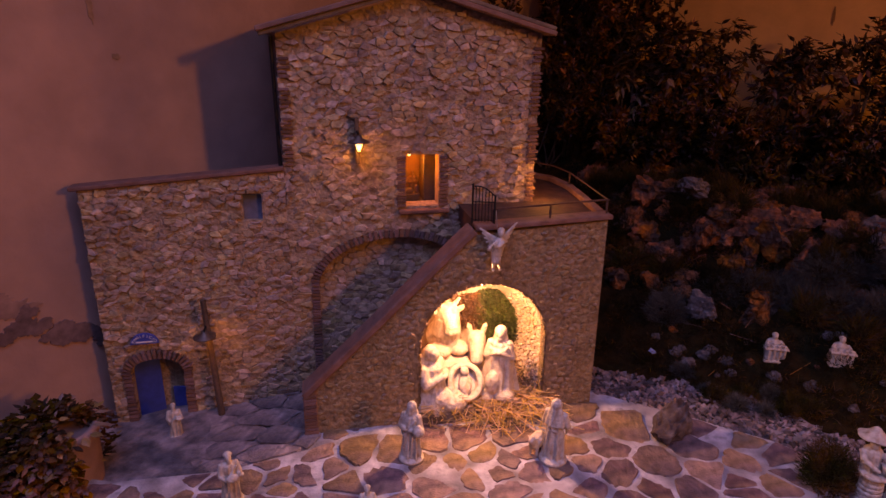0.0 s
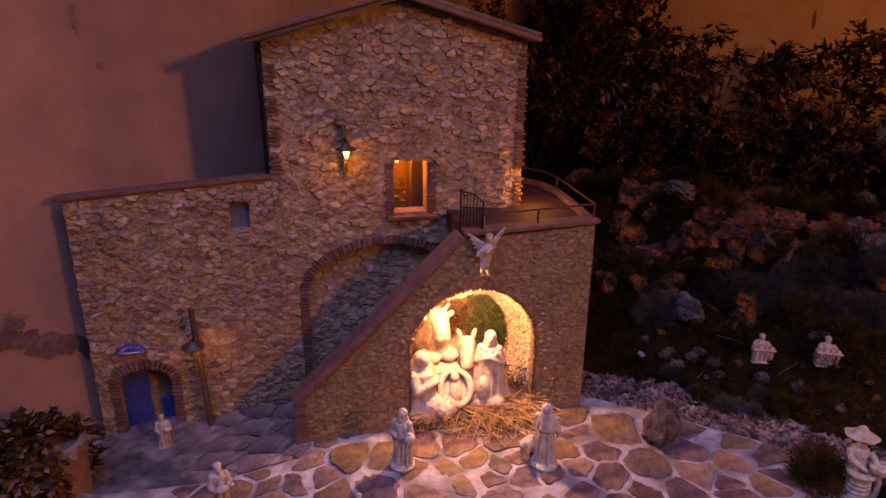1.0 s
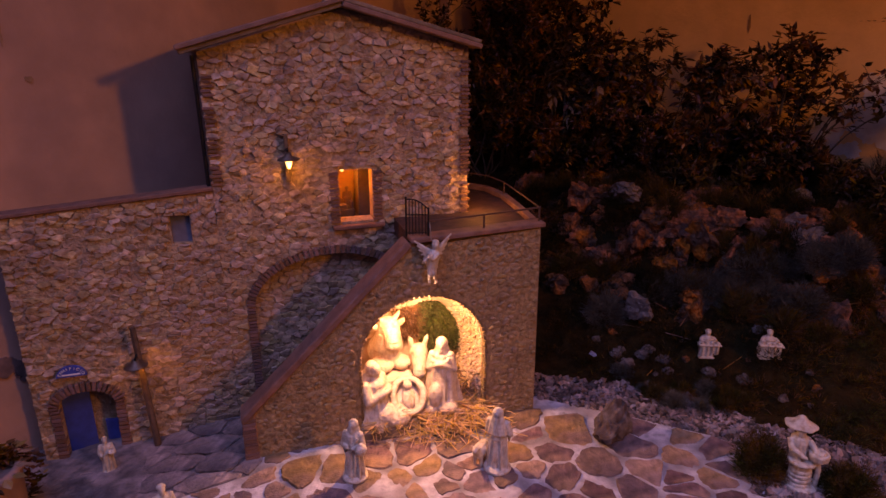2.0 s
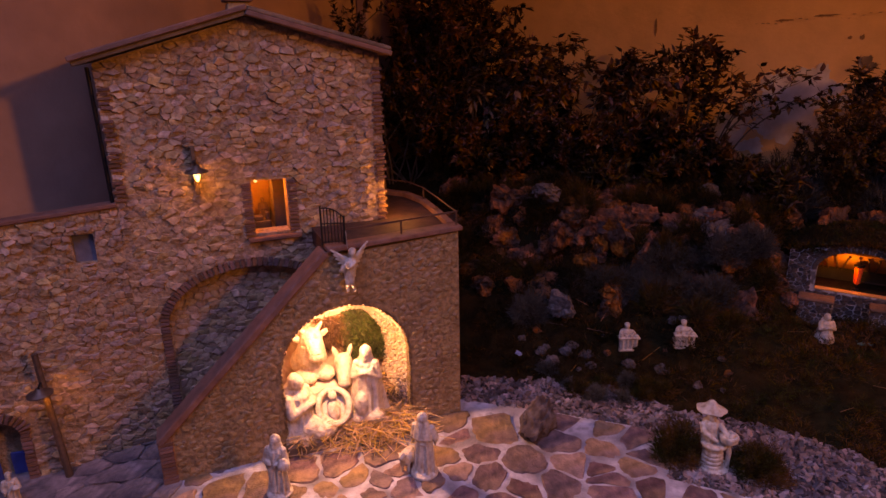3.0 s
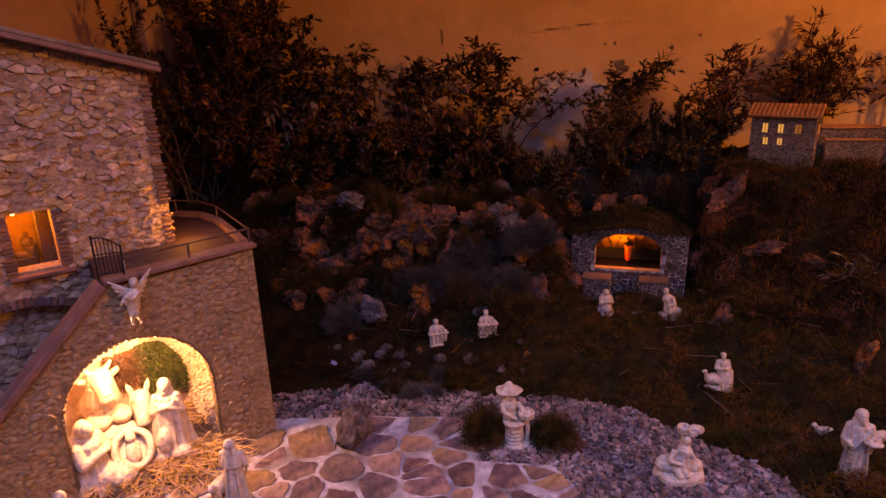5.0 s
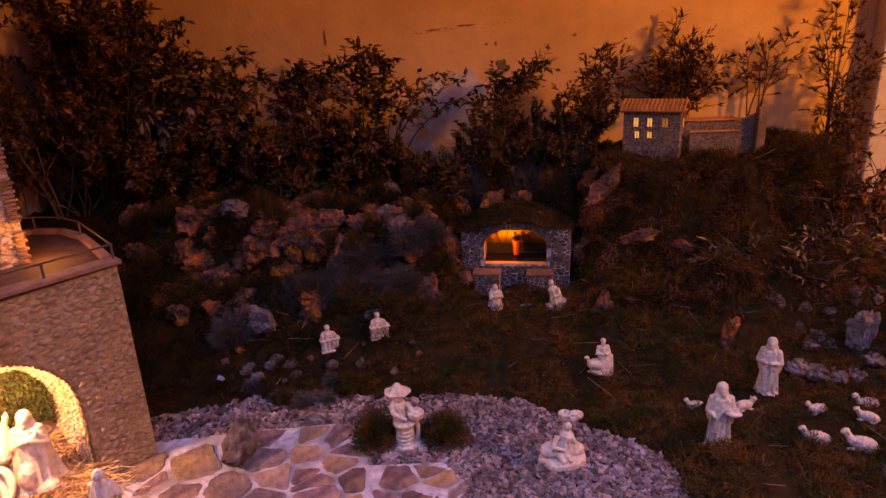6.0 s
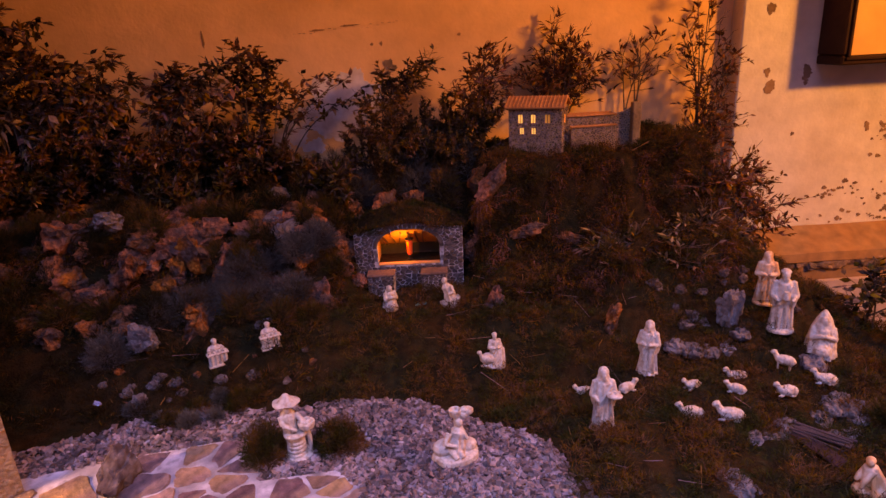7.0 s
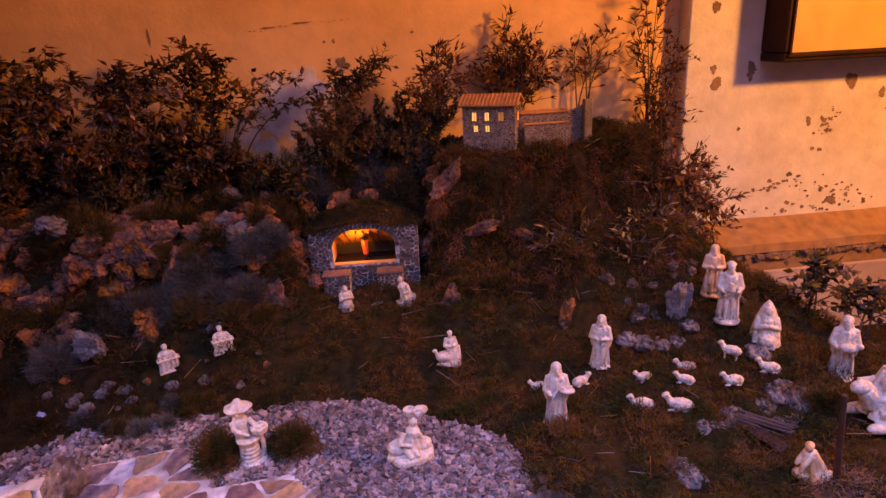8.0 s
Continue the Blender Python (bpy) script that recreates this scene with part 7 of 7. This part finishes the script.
def shrub(x, y, h, seed, limbs=7, spread=0.35, leaf_len=0.045, leaf_w=0.014, density=1.0, mat=None, label="dark leafy shrub against the plaster wall", z=None, lean=(0, 0), pale=0.0):
    """A shrub of tapered limbs that fork, with leaves set along the twigs."""
    r = random.Random(seed)
    z0 = (ground_z(x, y) if z is None else z) - 0.02
    top = thing("shrub", pose(x, y, z0), label, "shrub", "shrubs by the wall")
    h = (h - z0) * 0.80
    bv2, bf2 = [], []
    vs, fs, v2, f2 = [], [], [], []

    def twig(p, d, ln, rad, level):
        steps = 5
        q = p.copy()
        for i in range(steps):
            d2 = (d + Vector((r.gauss(0, 0.16), r.gauss(0, 0.16), r.gauss(0.04, 0.12)))).normalized()
            e = q + d2 * ln / steps
            stem(bv2, bf2, q, e, rad * (1 - 0.16 * i), rad * (1 - 0.16 * (i + 1)))
            if level < 2 and i > 0:
                for _ in range(2 if level == 0 else 1):
                    a = Vector((r.gauss(0, 1), r.gauss(0, 1), r.gauss(0.3, 0.7))).normalized()
                    twig(e, (d2 * 0.7 + a * 0.75).normalized(), ln * r.uniform(0.35, 0.55), rad * 0.5, level + 1)
            if level > 0 or i > 2:
                for _ in range(max(1, round((4 if level == 2 else 3) * density))):
                    k = q.lerp(e, r.random())
                    a = Vector((r.gauss(0, 1), r.gauss(0, 1), r.gauss(0.1, 0.8))).normalized()
                    tgt = (v2, f2) if r.random() < pale else (vs, fs)
                    leaf(*tgt, k, (d2 * 0.6 + a * 0.8).normalized(), Vector((r.gauss(0, 0.4), r.gauss(0, 0.4), 1)), leaf_len * r.uniform(0.6, 1.25), leaf_w * r.uniform(0.7, 1.3))
            q, d = e, d2

    for i in range(limbs):
        a = 6.28 * i / limbs + r.uniform(-0.4, 0.4)
        d = Vector((math.cos(a) * spread + lean[0], math.sin(a) * spread + lean[1], 1)).normalized()
        twig(Vector((0.02 * math.cos(a), 0.02 * math.sin(a), 0)), d, h * r.uniform(0.62, 0.98), 0.007, 0)
    raw("branchwork", bv2, bf2, BARK, top)
    raw("crown", vs, fs, mat or LEAF, top)
    if v2:
        raw("pale_leaves", v2, f2, DRYLEAF, top)
    return top


def plume(s, d, tips, seed, leaf_len, leaf_w, label, mat, pale=0.0, twigs=13, fill=6, droop=0.3, reach=1.0, along=0.8, low=0.3):
    """A shrub of arching stems that end at given tips (along the wall, up), with side sprays of leaves."""
    r = random.Random(seed)
    x, y = at_room(s, d)
    z0 = ground_z(x, y) - 0.02
    top = thing("shrub", ROOM @ pose(s, d, z0), label, "shrub", "shrubs by the wall")
    wv, wf, vs, fs, v2, f2 = [], [], [], [], [], []

    def leaves(p, q, n):
        for _ in range(n):
            k = p.lerp(q, r.uniform(0.1, 1.05))
            a = Vector((r.gauss(0, 1), r.gauss(0, 1), r.gauss(-droop, 0.6))).normalized()
            tgt = (v2, f2) if r.random() < pale else (vs, fs)
            leaf(*tgt, k, ((q - p).normalized() * along + a).normalized(), Vector((r.gauss(0, 0.5), r.gauss(0, 0.5), 1)), leaf_len * r.uniform(0.55, 1.3), leaf_w * r.uniform(0.7, 1.3))

    for ts, tz in tips:
        a = Vector((r.uniform(-0.04, 0.04), r.uniform(-0.04, 0.04), 0))
        e = Vector((ts - s, r.uniform(-0.10, min(0.10, 3.99 - d)), tz - z0 - leaf_len * 0.5))
        c = Vector((a.x * 0.8 + e.x * 0.2, r.uniform(-0.08, 0.04), e.z * r.uniform(0.7, 0.95)))
        line = [a.lerp(c, k / 12).lerp(c.lerp(e, k / 12), k / 12) for k in range(13)]
        for i in range(12):
            stem(wv, wf, line[i], line[i + 1], 0.006 * (1 - 0.075 * i), 0.006 * (1 - 0.075 * (i + 1)))
        for j in range(round(twigs * 1.7)):
            k = r.uniform(low, 1.0) ** 0.8
            i = min(11, int(k * 12))
            p = line[i].lerp(line[i + 1], k * 12 - i)
            q = p + (Vector((r.gauss(0, 1), r.gauss(0, 0.6), r.gauss(0.25, 0.6))).normalized() + (line[i + 1] - line[i]).normalized() * 0.5) * r.uniform(0.05, 0.15) * (1.25 - 0.7 * k) * reach
            stem(wv, wf, p, q, 0.0022, 0.001, 4)
            leaves(p, q, fill)
        leaves(line[11], line[12], fill)
    raw("branchwork", wv, wf, BARK, top)
    raw("crown", vs, fs, mat, top)
    if v2:
        raw("pale_leaves", v2, f2, DRYLEAF, top)


for i, (s, d, h, sp) in enumerate(((-1.95, 3.25, 1.75, 0.35), (-1.72, 3.5, 1.75, 0.35), (-1.85, 3.3, 1.22, 0.6), (-1.5, 3.5, 1.40, 0.5), (-1.32, 3.3, 0.96, 0.7), (-1.05, 3.55, 1.04, 0.7), (-0.78, 3.45, 0.98, 0.7), (-0.52, 3.6, 1.02, 0.6), (-0.30, 3.5, 0.86, 0.6), (0.06, 3.5, 0.72, 0.7), (0.40, 3.62, 0.98, 0.5), (0.62, 3.62, 1.02, 0.6), (0.86, 3.74, 1.08, 0.5))):
    x, y = at_room(s, d)
    shrub(x, y, h, 100 + i, 6, sp, (0.036, 0.048, 0.040)[i % 3] if s < 0.3 else 0.026, (0.013, 0.018, 0.015)[i % 3] if s < 0.3 else 0.008, 1.35 if s < 0.3 else 2.4, LEAF if s < 0.3 else HEDGE, pale=0.03, label="dense dark undergrowth below the plaster wall")
BROAD = "loose dark broad leaved branches against the plaster wall"
PALE = "branches with drooping pale leaves against the wall"
NARROW = "olive branches with narrow rust tinged leaves against the wall"
plume(-1.80, 3.5, ((-2.02, 1.95), (-1.9, 1.7), (-1.78, 1.85), (-1.65, 1.78), (-1.5, 1.6), (-1.40, 1.52), (-1.6, 1.4), (-2.07, 1.67), (-1.77, 1.68), (-1.52, 1.61), (-1.25, 1.55), (-1.35, 1.42), (-1.63, 1.49), (-1.93, 1.53), (-1.71, 1.31)), 301, 0.048, 0.021, BROAD, LEAF, 0.05, 18, 8)
plume(-1.35, 3.45, ((-1.75, 1.38), (-1.55, 1.34), (-1.34, 1.16), (-1.18, 1.34), (-1.05, 1.26), (-0.88, 1.16), (-1.0, 1.08)), 302, 0.062, 0.027, PALE, LEAF, 0.42, 13, 6, 0.9)
plume(-1.45, 3.42, ((-1.62, 1.42), (-1.50, 1.40), (-1.38, 1.34), (-1.30, 1.26), (-1.22, 1.18), (-1.45, 1.22)), 317, 0.062, 0.020, PALE, LEAF, 0.75, 7, 5, 1.3)
plume(-1.15, 3.45, ((-1.27, 1.30), (-1.17, 1.34), (-1.07, 1.33), (-0.96, 1.33), (-0.84, 1.24), (-0.98, 1.14), (-1.17, 1.07)), 320, 0.050, 0.020, PALE, LEAF, 0.22, 13, 7, 0.8)
plume(-0.85, 3.55, ((-0.70, 1.22), (-0.61, 1.26), (-0.51, 1.24), (-0.41, 1.29), (-0.35, 1.32)), 321, 0.050, 0.020, PALE, LEAF, 0.20, 11, 6, 0.8)
plume(-0.62, 3.6, ((-0.75, 1.19), (-0.68, 1.24), (-0.56, 1.20), (-0.45, 1.18), (-0.8, 1.08)), 303, 0.056, 0.024, PALE, LEAF, 0.28, 12, 6, 0.7)
plume(-0.34, 3.74, ((-0.42, 1.22), (-0.36, 1.37), (-0.31, 1.32), (-0.23, 1.28), (-0.27, 1.12)), 304, 0.046, 0.022, BROAD, LEAF, 0.0, 13, 7)
plume(-0.22, 3.70, ((-0.14, 1.16), (0.0, 1.16), (0.12, 1.18), (0.21, 1.18), (0.27, 1.08)), 305, 0.046, 0.020, BROAD, LEAF, 0.06, 8, 5, 0.6)
plume(0.36, 3.72, ((0.30, 1.04), (0.39, 1.18), (0.46, 1.14), (0.56, 1.16), (0.63, 1.25), (0.68, 1.25)), 306, 0.040, 0.014, BROAD, HEDGE, 0.04, 15, 8)
plume(0.90, 3.74, ((0.76, 1.06), (0.84, 1.16), (0.92, 1.20), (0.98, 1.32), (1.02, 1.22), (1.10, 1.10)), 307, 0.044, 0.013, NARROW, OLIVE, 0.0, 13, 7, along=1.2)
plume(1.42, 3.93, ((1.17, 1.14), (1.26, 1.23), (1.31, 1.18), (1.39, 1.37), (1.44, 1.28), (1.50, 1.31), (1.57, 1.23), (1.64, 1.21), (1.60, 1.10), (1.40, 1.14), (1.50, 1.12)), 308, 0.042, 0.012, NARROW, OLIVE, 0.0, 13, 8, reach=1.2, along=1.3)
plume(1.86, 3.94, ((1.78, 1.26), (1.84, 1.18), (1.89, 1.29), (1.96, 1.20), (2.02, 1.33)), 309, 0.042, 0.012, NARROW, OLIVE, 0.0, 6, 5, reach=1.2, along=1.4)
plume(2.24, 3.84, ((2.10, 1.39), (2.20, 1.48), (2.26, 1.62), (2.31, 1.46), (2.36, 1.30), (2.43, 1.22), (2.47, 1.13), (2.40, 0.92), (2.18, 1.20), (2.28, 1.02)), 310, 0.042, 0.012, NARROW, OLIVE, 0.0, 9, 6, reach=1.25, along=1.3, low=0.15)
plume(2.28, 3.78, ((2.32, 1.12), (2.40, 1.00), (2.22, 0.95), (2.44, 0.86), (2.16, 0.80), (2.36, 0.76), (2.24, 0.84)), 316, 0.042, 0.012, NARROW, OLIVE, 0.0, 10, 7, reach=1.4, along=1.3, low=0.12)
plume(2.28, 3.48, ((2.30, 0.66), (2.42, 0.58), (2.47, 0.52), (2.57, 0.40), (2.20, 0.60), (2.10, 0.52), (2.40, 0.40), (2.62, 0.26), (2.2, 0.45)), 311, 0.044, 0.013, NARROW, OLIVE, 0.0, 11, 7, reach=1.3, along=1.3)
plume(2.10, 3.22, ((1.92, 0.60), (2.02, 0.62), (2.12, 0.60), (2.22, 0.56), (2.30, 0.48), (2.38, 0.40), (2.45, 0.34), (2.18, 0.42), (2.32, 0.28), (1.98, 0.46)), 314, 0.042, 0.012, NARROW, OLIVE, 0.0, 10, 7, reach=1.2, along=1.3)
plume(1.90, 3.02, ((1.75, 0.44), (1.86, 0.46), (1.98, 0.44), (2.08, 0.40), (2.18, 0.32), (1.66, 0.38)), 315, 0.042, 0.012, "low narrow leaved sprigs on the cliff", HEDGE, 0.22, 10, 6, reach=1.2, along=1.3)
plume(1.50, 2.95, ((1.34, 0.36), (1.44, 0.40), (1.56, 0.40), (1.66, 0.34), (1.40, 0.28)), 318, 0.046, 0.013, "low narrow leaved sprigs on the cliff", HEDGE, 0.22, 9, 6, reach=1.1, along=1.3)
plume(1.72, 2.80, ((1.60, 0.30), (1.70, 0.32), (1.80, 0.32), (1.88, 0.26)), 319, 0.046, 0.013, "low narrow leaved sprigs on the cliff", HEDGE, 0.25, 9, 6, reach=1.1, along=1.3)
# low leafy plants on the hillside
for i, (s, d, h) in enumerate(((-1.6, 2.75, 0.55), (-0.55, 3.3, 0.8), (0.05, 3.45, 0.8))):
    x, y = at_room(s, d)
    shrub(x, y, h, 160 + i, 4, 0.8, 0.050, 0.014, 0.5, HEDGE, "low leafy plant on the hillside")


plume(2.46, 2.55, ((2.34, 0.24), (2.44, 0.31), (2.52, 0.24), (2.60, 0.29), (2.68, 0.20), (2.40, 0.16)), 312, 0.040, 0.026, "sparse broad leaved plant before the pale riser", HEDGE, 0.0, 8, 4)
plume(2.56, 2.36, ((2.48, 0.20), (2.56, 0.27), (2.66, 0.22), (2.74, 0.16)), 313, 0.040, 0.026, "sparse broad leaved plant before the pale riser", HEDGE, 0.0, 8, 4)


def tuft(x, y, r, h, n, seed, mat, label, name="heath_bush", length=0.05, width=0.0016):
    """A fuzzy cushion of fine stems."""
    q = random.Random(seed)
    spots = []
    for _ in range(n):
        a, b = q.uniform(0, 6.28), math.asin(q.random())
        k = q.uniform(0.45, 1.0)
        d = Vector((math.cos(a) * math.cos(b), math.sin(a) * math.cos(b), math.sin(b)))
        k *= 1 + 0.35 * noise.noise(d * 2.5 + Vector((seed, 0, 0)))
        spots.append((d.x * r * k, d.y * r * k, d.z * h * k, d.x, d.y, d.z + 0.25))
    top = thing(name, put(x, y), label, "bush", "heath bushes")
    core = bmesh.new()
    lump(core, (0, 0, h * 0.25), (r * 0.7, r * 0.7, h * 0.55), q, 2)
    part("core", core, SOIL, top)
    ob = blades("cushion", spots, mat, q, length, width, 0.45, top, kind="")
    return top


for i, (x, y, r, h) in enumerate(((1.50, 2.42, 0.10, 0.11), (1.62, 2.36, 0.11, 0.13), (1.72, 2.28, 0.10, 0.12), (1.58, 2.46, 0.11, 0.12), (1.43, 2.50, 0.10, 0.12), (1.32, 2.52, 0.09, 0.11), (1.80, 2.33, 0.10, 0.12), (1.90, 2.30, 0.09, 0.13), (1.22, 2.55, 0.09, 0.12), (0.98, 2.52, 0.09, 0.12), (1.70, 2.42, 0.09, 0.11))):
    tuft(x, y, r, h, 5200, 700 + i, GREYLEAF, "soft grey heath bush on the hillside", length=0.034, width=0.0014)
for i, (x, y, r, h) in enumerate(((1.200, 1.615, 0.084, 0.155), (1.41, 1.485, 0.092, 0.120))):
    tuft(x, y, r, h, 11000, 720 + i, MOSS, "dark moss bush beside the well figure", "moss_bush", 0.015, 0.0016)
for i, (x, y) in enumerate(((1.02, 2.12), (1.06, 2.06), (1.09, 2.02), (1.16, 2.09), (1.24, 2.07), (1.29, 2.01), (0.97, 2.24), (1.35, 1.98), (1.18, 1.97), (1.27, 1.98), (1.09, 2.01), (1.04, 2.08))):
    tuft(x, y, 0.030 + 0.008 * (i % 4), 0.036 + 0.012 * (i % 3), 1500, 760 + i, MOSS if i % 2 else GREYLEAF, "small dark tuft at the edge of the gravel", length=0.024)
for i, (x, y, r, h) in enumerate(((3.377, 0.617, 0.075, 0.085), (2.807, 0.2, 0.07, 0.06))):
    tuft(x, y, r, h, 2600, 730 + i, MOSS, "dark rust moss cushion among the pilgrims", "moss_bush", 0.024)


def lichen(x, y, r, seed):
    """A knobbly cushion like a small cauliflower."""
    q = random.Random(seed)
    bm = bmesh.new()
    for _ in range(24):
        a, k = q.uniform(0, 6.283), math.sqrt(q.random())
        z = 0.6 * r * (1 - k * k) * q.uniform(0.6, 1.1)
        lump(bm, (k * r * math.cos(a), k * r * math.sin(a), z), tuple([r * q.uniform(0.17, 0.36)] * 3), q, 3, 0.7, 3)
    ball(bm, (0, 0, -0.1 * r), (r, r, 0.5 * r))
    finish("lichen_cushion", bm, LICHEN, put(x, y), "knobbly cushion of pale grey lichen on the moss", "lichen", "lichen cushions", 0.0026, 1)


rng = random.Random(19)
for i, (x, y) in enumerate(((2.73, 0.943), (2.759, 0.881), (2.816, 0.834), (2.894, 0.795), (2.949, 0.77), (2.998, 0.498), (2.924, 0.43), (2.863, 0.36), (2.777, 0.305), (2.635, 0.298), (2.702, 0.273), (2.585, 0.327), (2.494, 0.407), (2.464, 0.443), (2.417, 0.473), (2.549, 0.379), (2.773, 0.274), (2.836, 0.382), (2.845, 0.305), (2.691, 0.374), (2.753, 0.345), (2.580, 0.440), (2.136, 0.405), (2.168, 0.450))):
    lichen(x, y, rng.uniform(0.032, 0.052), 740 + i)
for i, (x, y) in enumerate(((0.92, 2.44), (0.98, 2.35), (1.07, 2.29), (1.14, 2.20), (1.28, 2.13), (1.31, 2.03), (1.16, 2.06), (1.07, 2.12), (1.00, 2.27), (1.39, 2.07), (1.55, 2.21), (1.59, 2.35), (1.50, 2.34), (1.53, 2.25), (1.60, 2.25), (1.25, 2.32), (1.10, 2.31), (1.00, 2.36), (1.14, 2.24))):
    lichen(x, y, rng.uniform(0.018, 0.032), 780 + i)

for i, (s, d, q, h) in enumerate(((0.22, 3.50, 0.11, 0.20), (0.38, 3.56, 0.12, 0.22), (0.54, 3.54, 0.12, 0.24), (0.68, 3.48, 0.11, 0.22), (0.80, 3.60, 0.11, 0.26), (0.10, 3.58, 0.11, 0.20), (0.62, 3.68, 0.12, 0.34), (0.44, 3.70, 0.12, 0.30))):
    tuft(*at_room(s, d), q, h, 4200, 960 + i, HEDGE if i % 2 else GREYLEAF, "fine dark heath above the chapel", length=0.045, width=0.0022)

# moss over the hillside
rng = random.Random(55)
spots = []
while len(spots) < 330000:
    s, d = rng.uniform(-1.7, 2.75), rng.uniform(0.6, 3.9)
    if d < 2.3 and s < 0.7:
        continue
    x, y, _ = ROOM @ Vector((s, d, 0))
    if on_gravel(x, y) or inside((x, y), PATIO):
        continue
    if noise.noise(Vector((s * 6, d * 6, 4))) + 0.45 < rng.random() * 0.5:
        continue
    z = ground_z(x, y)
    if rng.random() < 0.3:
        spots += [(x + rng.gauss(0, 0.03), y + rng.gauss(0, 0.03), z - 0.006, 0, 0, 1) for _ in range(6)]
        continue
    r = rng.uniform(0.022, 0.055)
    for _ in range(int(r * 1700)):
        a, b = rng.uniform(0, 6.283), math.asin(rng.random())
        n = Vector((math.cos(a) * math.cos(b), math.sin(a) * math.cos(b), math.sin(b)))
        spots.append((x + n.x * r, y + n.y * r, z - 0.008 + n.z * r * 0.9, n.x, n.y, n.z + 0.3))
# dark green blades take over towards low s, in front of d 3.1
dark, brown = [], []
for p in spots:
    s, d = room_sd(p[0], p[1])
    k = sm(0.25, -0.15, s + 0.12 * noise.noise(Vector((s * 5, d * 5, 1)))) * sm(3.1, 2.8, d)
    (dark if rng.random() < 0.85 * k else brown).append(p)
blades("moss", brown, MOSS, rng, 0.027, 0.0019, 0.55, label="brown green moss and dry grass over the hillside", category="moss", droop=0.8)
blades("moss", dark, DARKMOSS, rng, 0.025, 0.0019, 0.55, label="dark green moss beside the gravel", category="moss", droop=0.8)
shag = []
while len(shag) < 26000:
    s, d = rng.uniform(-1.6, 2.3), rng.uniform(2.72, 3.6)
    slope = (hill(s, d + 0.02) - hill(s, d - 0.02)) / 0.04
    if slope < 0.45 or noise.noise(Vector((s * 9, d * 9, 7))) < -0.15 or 0.15 < s < 0.80:
        continue
    x, y, _ = ROOM @ Vector((s, d, 0))
    shag.append((x, y, ground_z(x, y) - 0.004, -0.62, -0.78, 0.25))
for _ in range(2600):
    a, b = rng.uniform(3.3, 6.1), rng.uniform(-1.2, 1.4)
    s, d, z = 0.845 + 0.058 * math.cos(a) * math.cos(b), 3.18 + 0.072 * math.sin(a) * math.cos(b), 0.43 + 0.16 * math.sin(b)
    if noise.noise(Vector((s * 22, d * 22, z * 16))) > -0.08:
        x, y = at_room(s, d)
        shag.append((x, y, z, -0.62, -0.78, 0.15))
blades("hanging_moss", shag, CLIFFMOSS, rng, 0.055, 0.003, 0.55, label="long shaggy brown moss hanging on the cliff", category="moss", droop=1.2)
for i in range(85):
    s, d = rng.uniform(-1.4, 0.2), rng.uniform(2.70, 3.5)
    x, y = at_room(s, d)
    tuft(x, y, rng.uniform(0.05, 0.09), rng.uniform(0.09, 0.16), 1300, 1900 + i, MOSS if i % 3 else DARKMOSS, "dry heath tuft between the rocks", length=0.045)
twigs = ([], [])
for _ in range(170):
    s, d = rng.uniform(-0.8, 2.4), rng.uniform(1.3, 3.3)
    x, y, _ = ROOM @ Vector((s, d, 0))
    if on_gravel(x, y) or inside((x, y), PATIO) or (s < 0.75 and d < 2.3):
        continue
    straw(twigs, 1, x, x + 0.001, y, y + 0.001, ground_z(x, y) + 0.006, rng, 0.09)
tagged(raw("dry_stalks", *twigs, RUSTSTRAW), "dry stalks lying on the moss", "stalks", kind="stuff")

# ---- flagstones ----
rng = random.Random(8)
FLAGS = [(-0.27, 1.73), (-0.15, 1.71), (-0.04, 1.68), (0.04, 1.67), (-0.02, 1.77), (0.09, 1.78), (0.14, 1.72), (0.12, 1.62), (0.22, 1.69), (0.18, 1.64), (0.30, 1.64), (0.27, 1.74), (0.25, 1.80), (0.00, 1.59), (-0.17, 1.61), (0.45, 1.76), (0.47, 1.69), (0.38, 1.66), (0.55, 1.77), (0.51, 1.87), (0.62, 1.87), (0.44, 1.58), (0.56, 1.64), (0.70, 1.68), (0.94, 1.84), (0.86, 1.76), (1.03, 1.79), (0.98, 1.71), (1.09, 1.72), (0.85, 1.65), (1.11, 1.65), (1.04, 1.59), (0.93, 1.61), (0.76, 1.56), (0.94, 1.55), (0.66, 1.57), (1.06, 1.49), (0.92, 1.49), (0.48, 1.92), (1.17, 1.39)]
more = [p for p in scatter(PATIO, [], 0.10, rng, 1.0, 4000) if not inside(p, PAVED) and min(math.hypot(p[0] - q[0], p[1] - q[1]) for q in FLAGS) > 0.10 and (p[1] < 1.56 or p[0] < -0.3)]
flat = [p for p in FLAGS + more if not inside(p, PAVED)]
polys = cells(flat, PATIO[:], [PAVED], 0.11)
grey = [rng.random() < 0.42 for _ in polys]
for mat, want in ((FLAG, False), (FLAGGREY, True)):
    lay_stones([p for p, g in zip(polys, grey) if g == want], 0.0056, 0.0085, patio, mat, mat, lambda u, v, o: Vector((u, v, 0.003 + o)), rng, "flagstone", 300, 0.3, rim=0.95, tilt=0.07, cut=0.13)
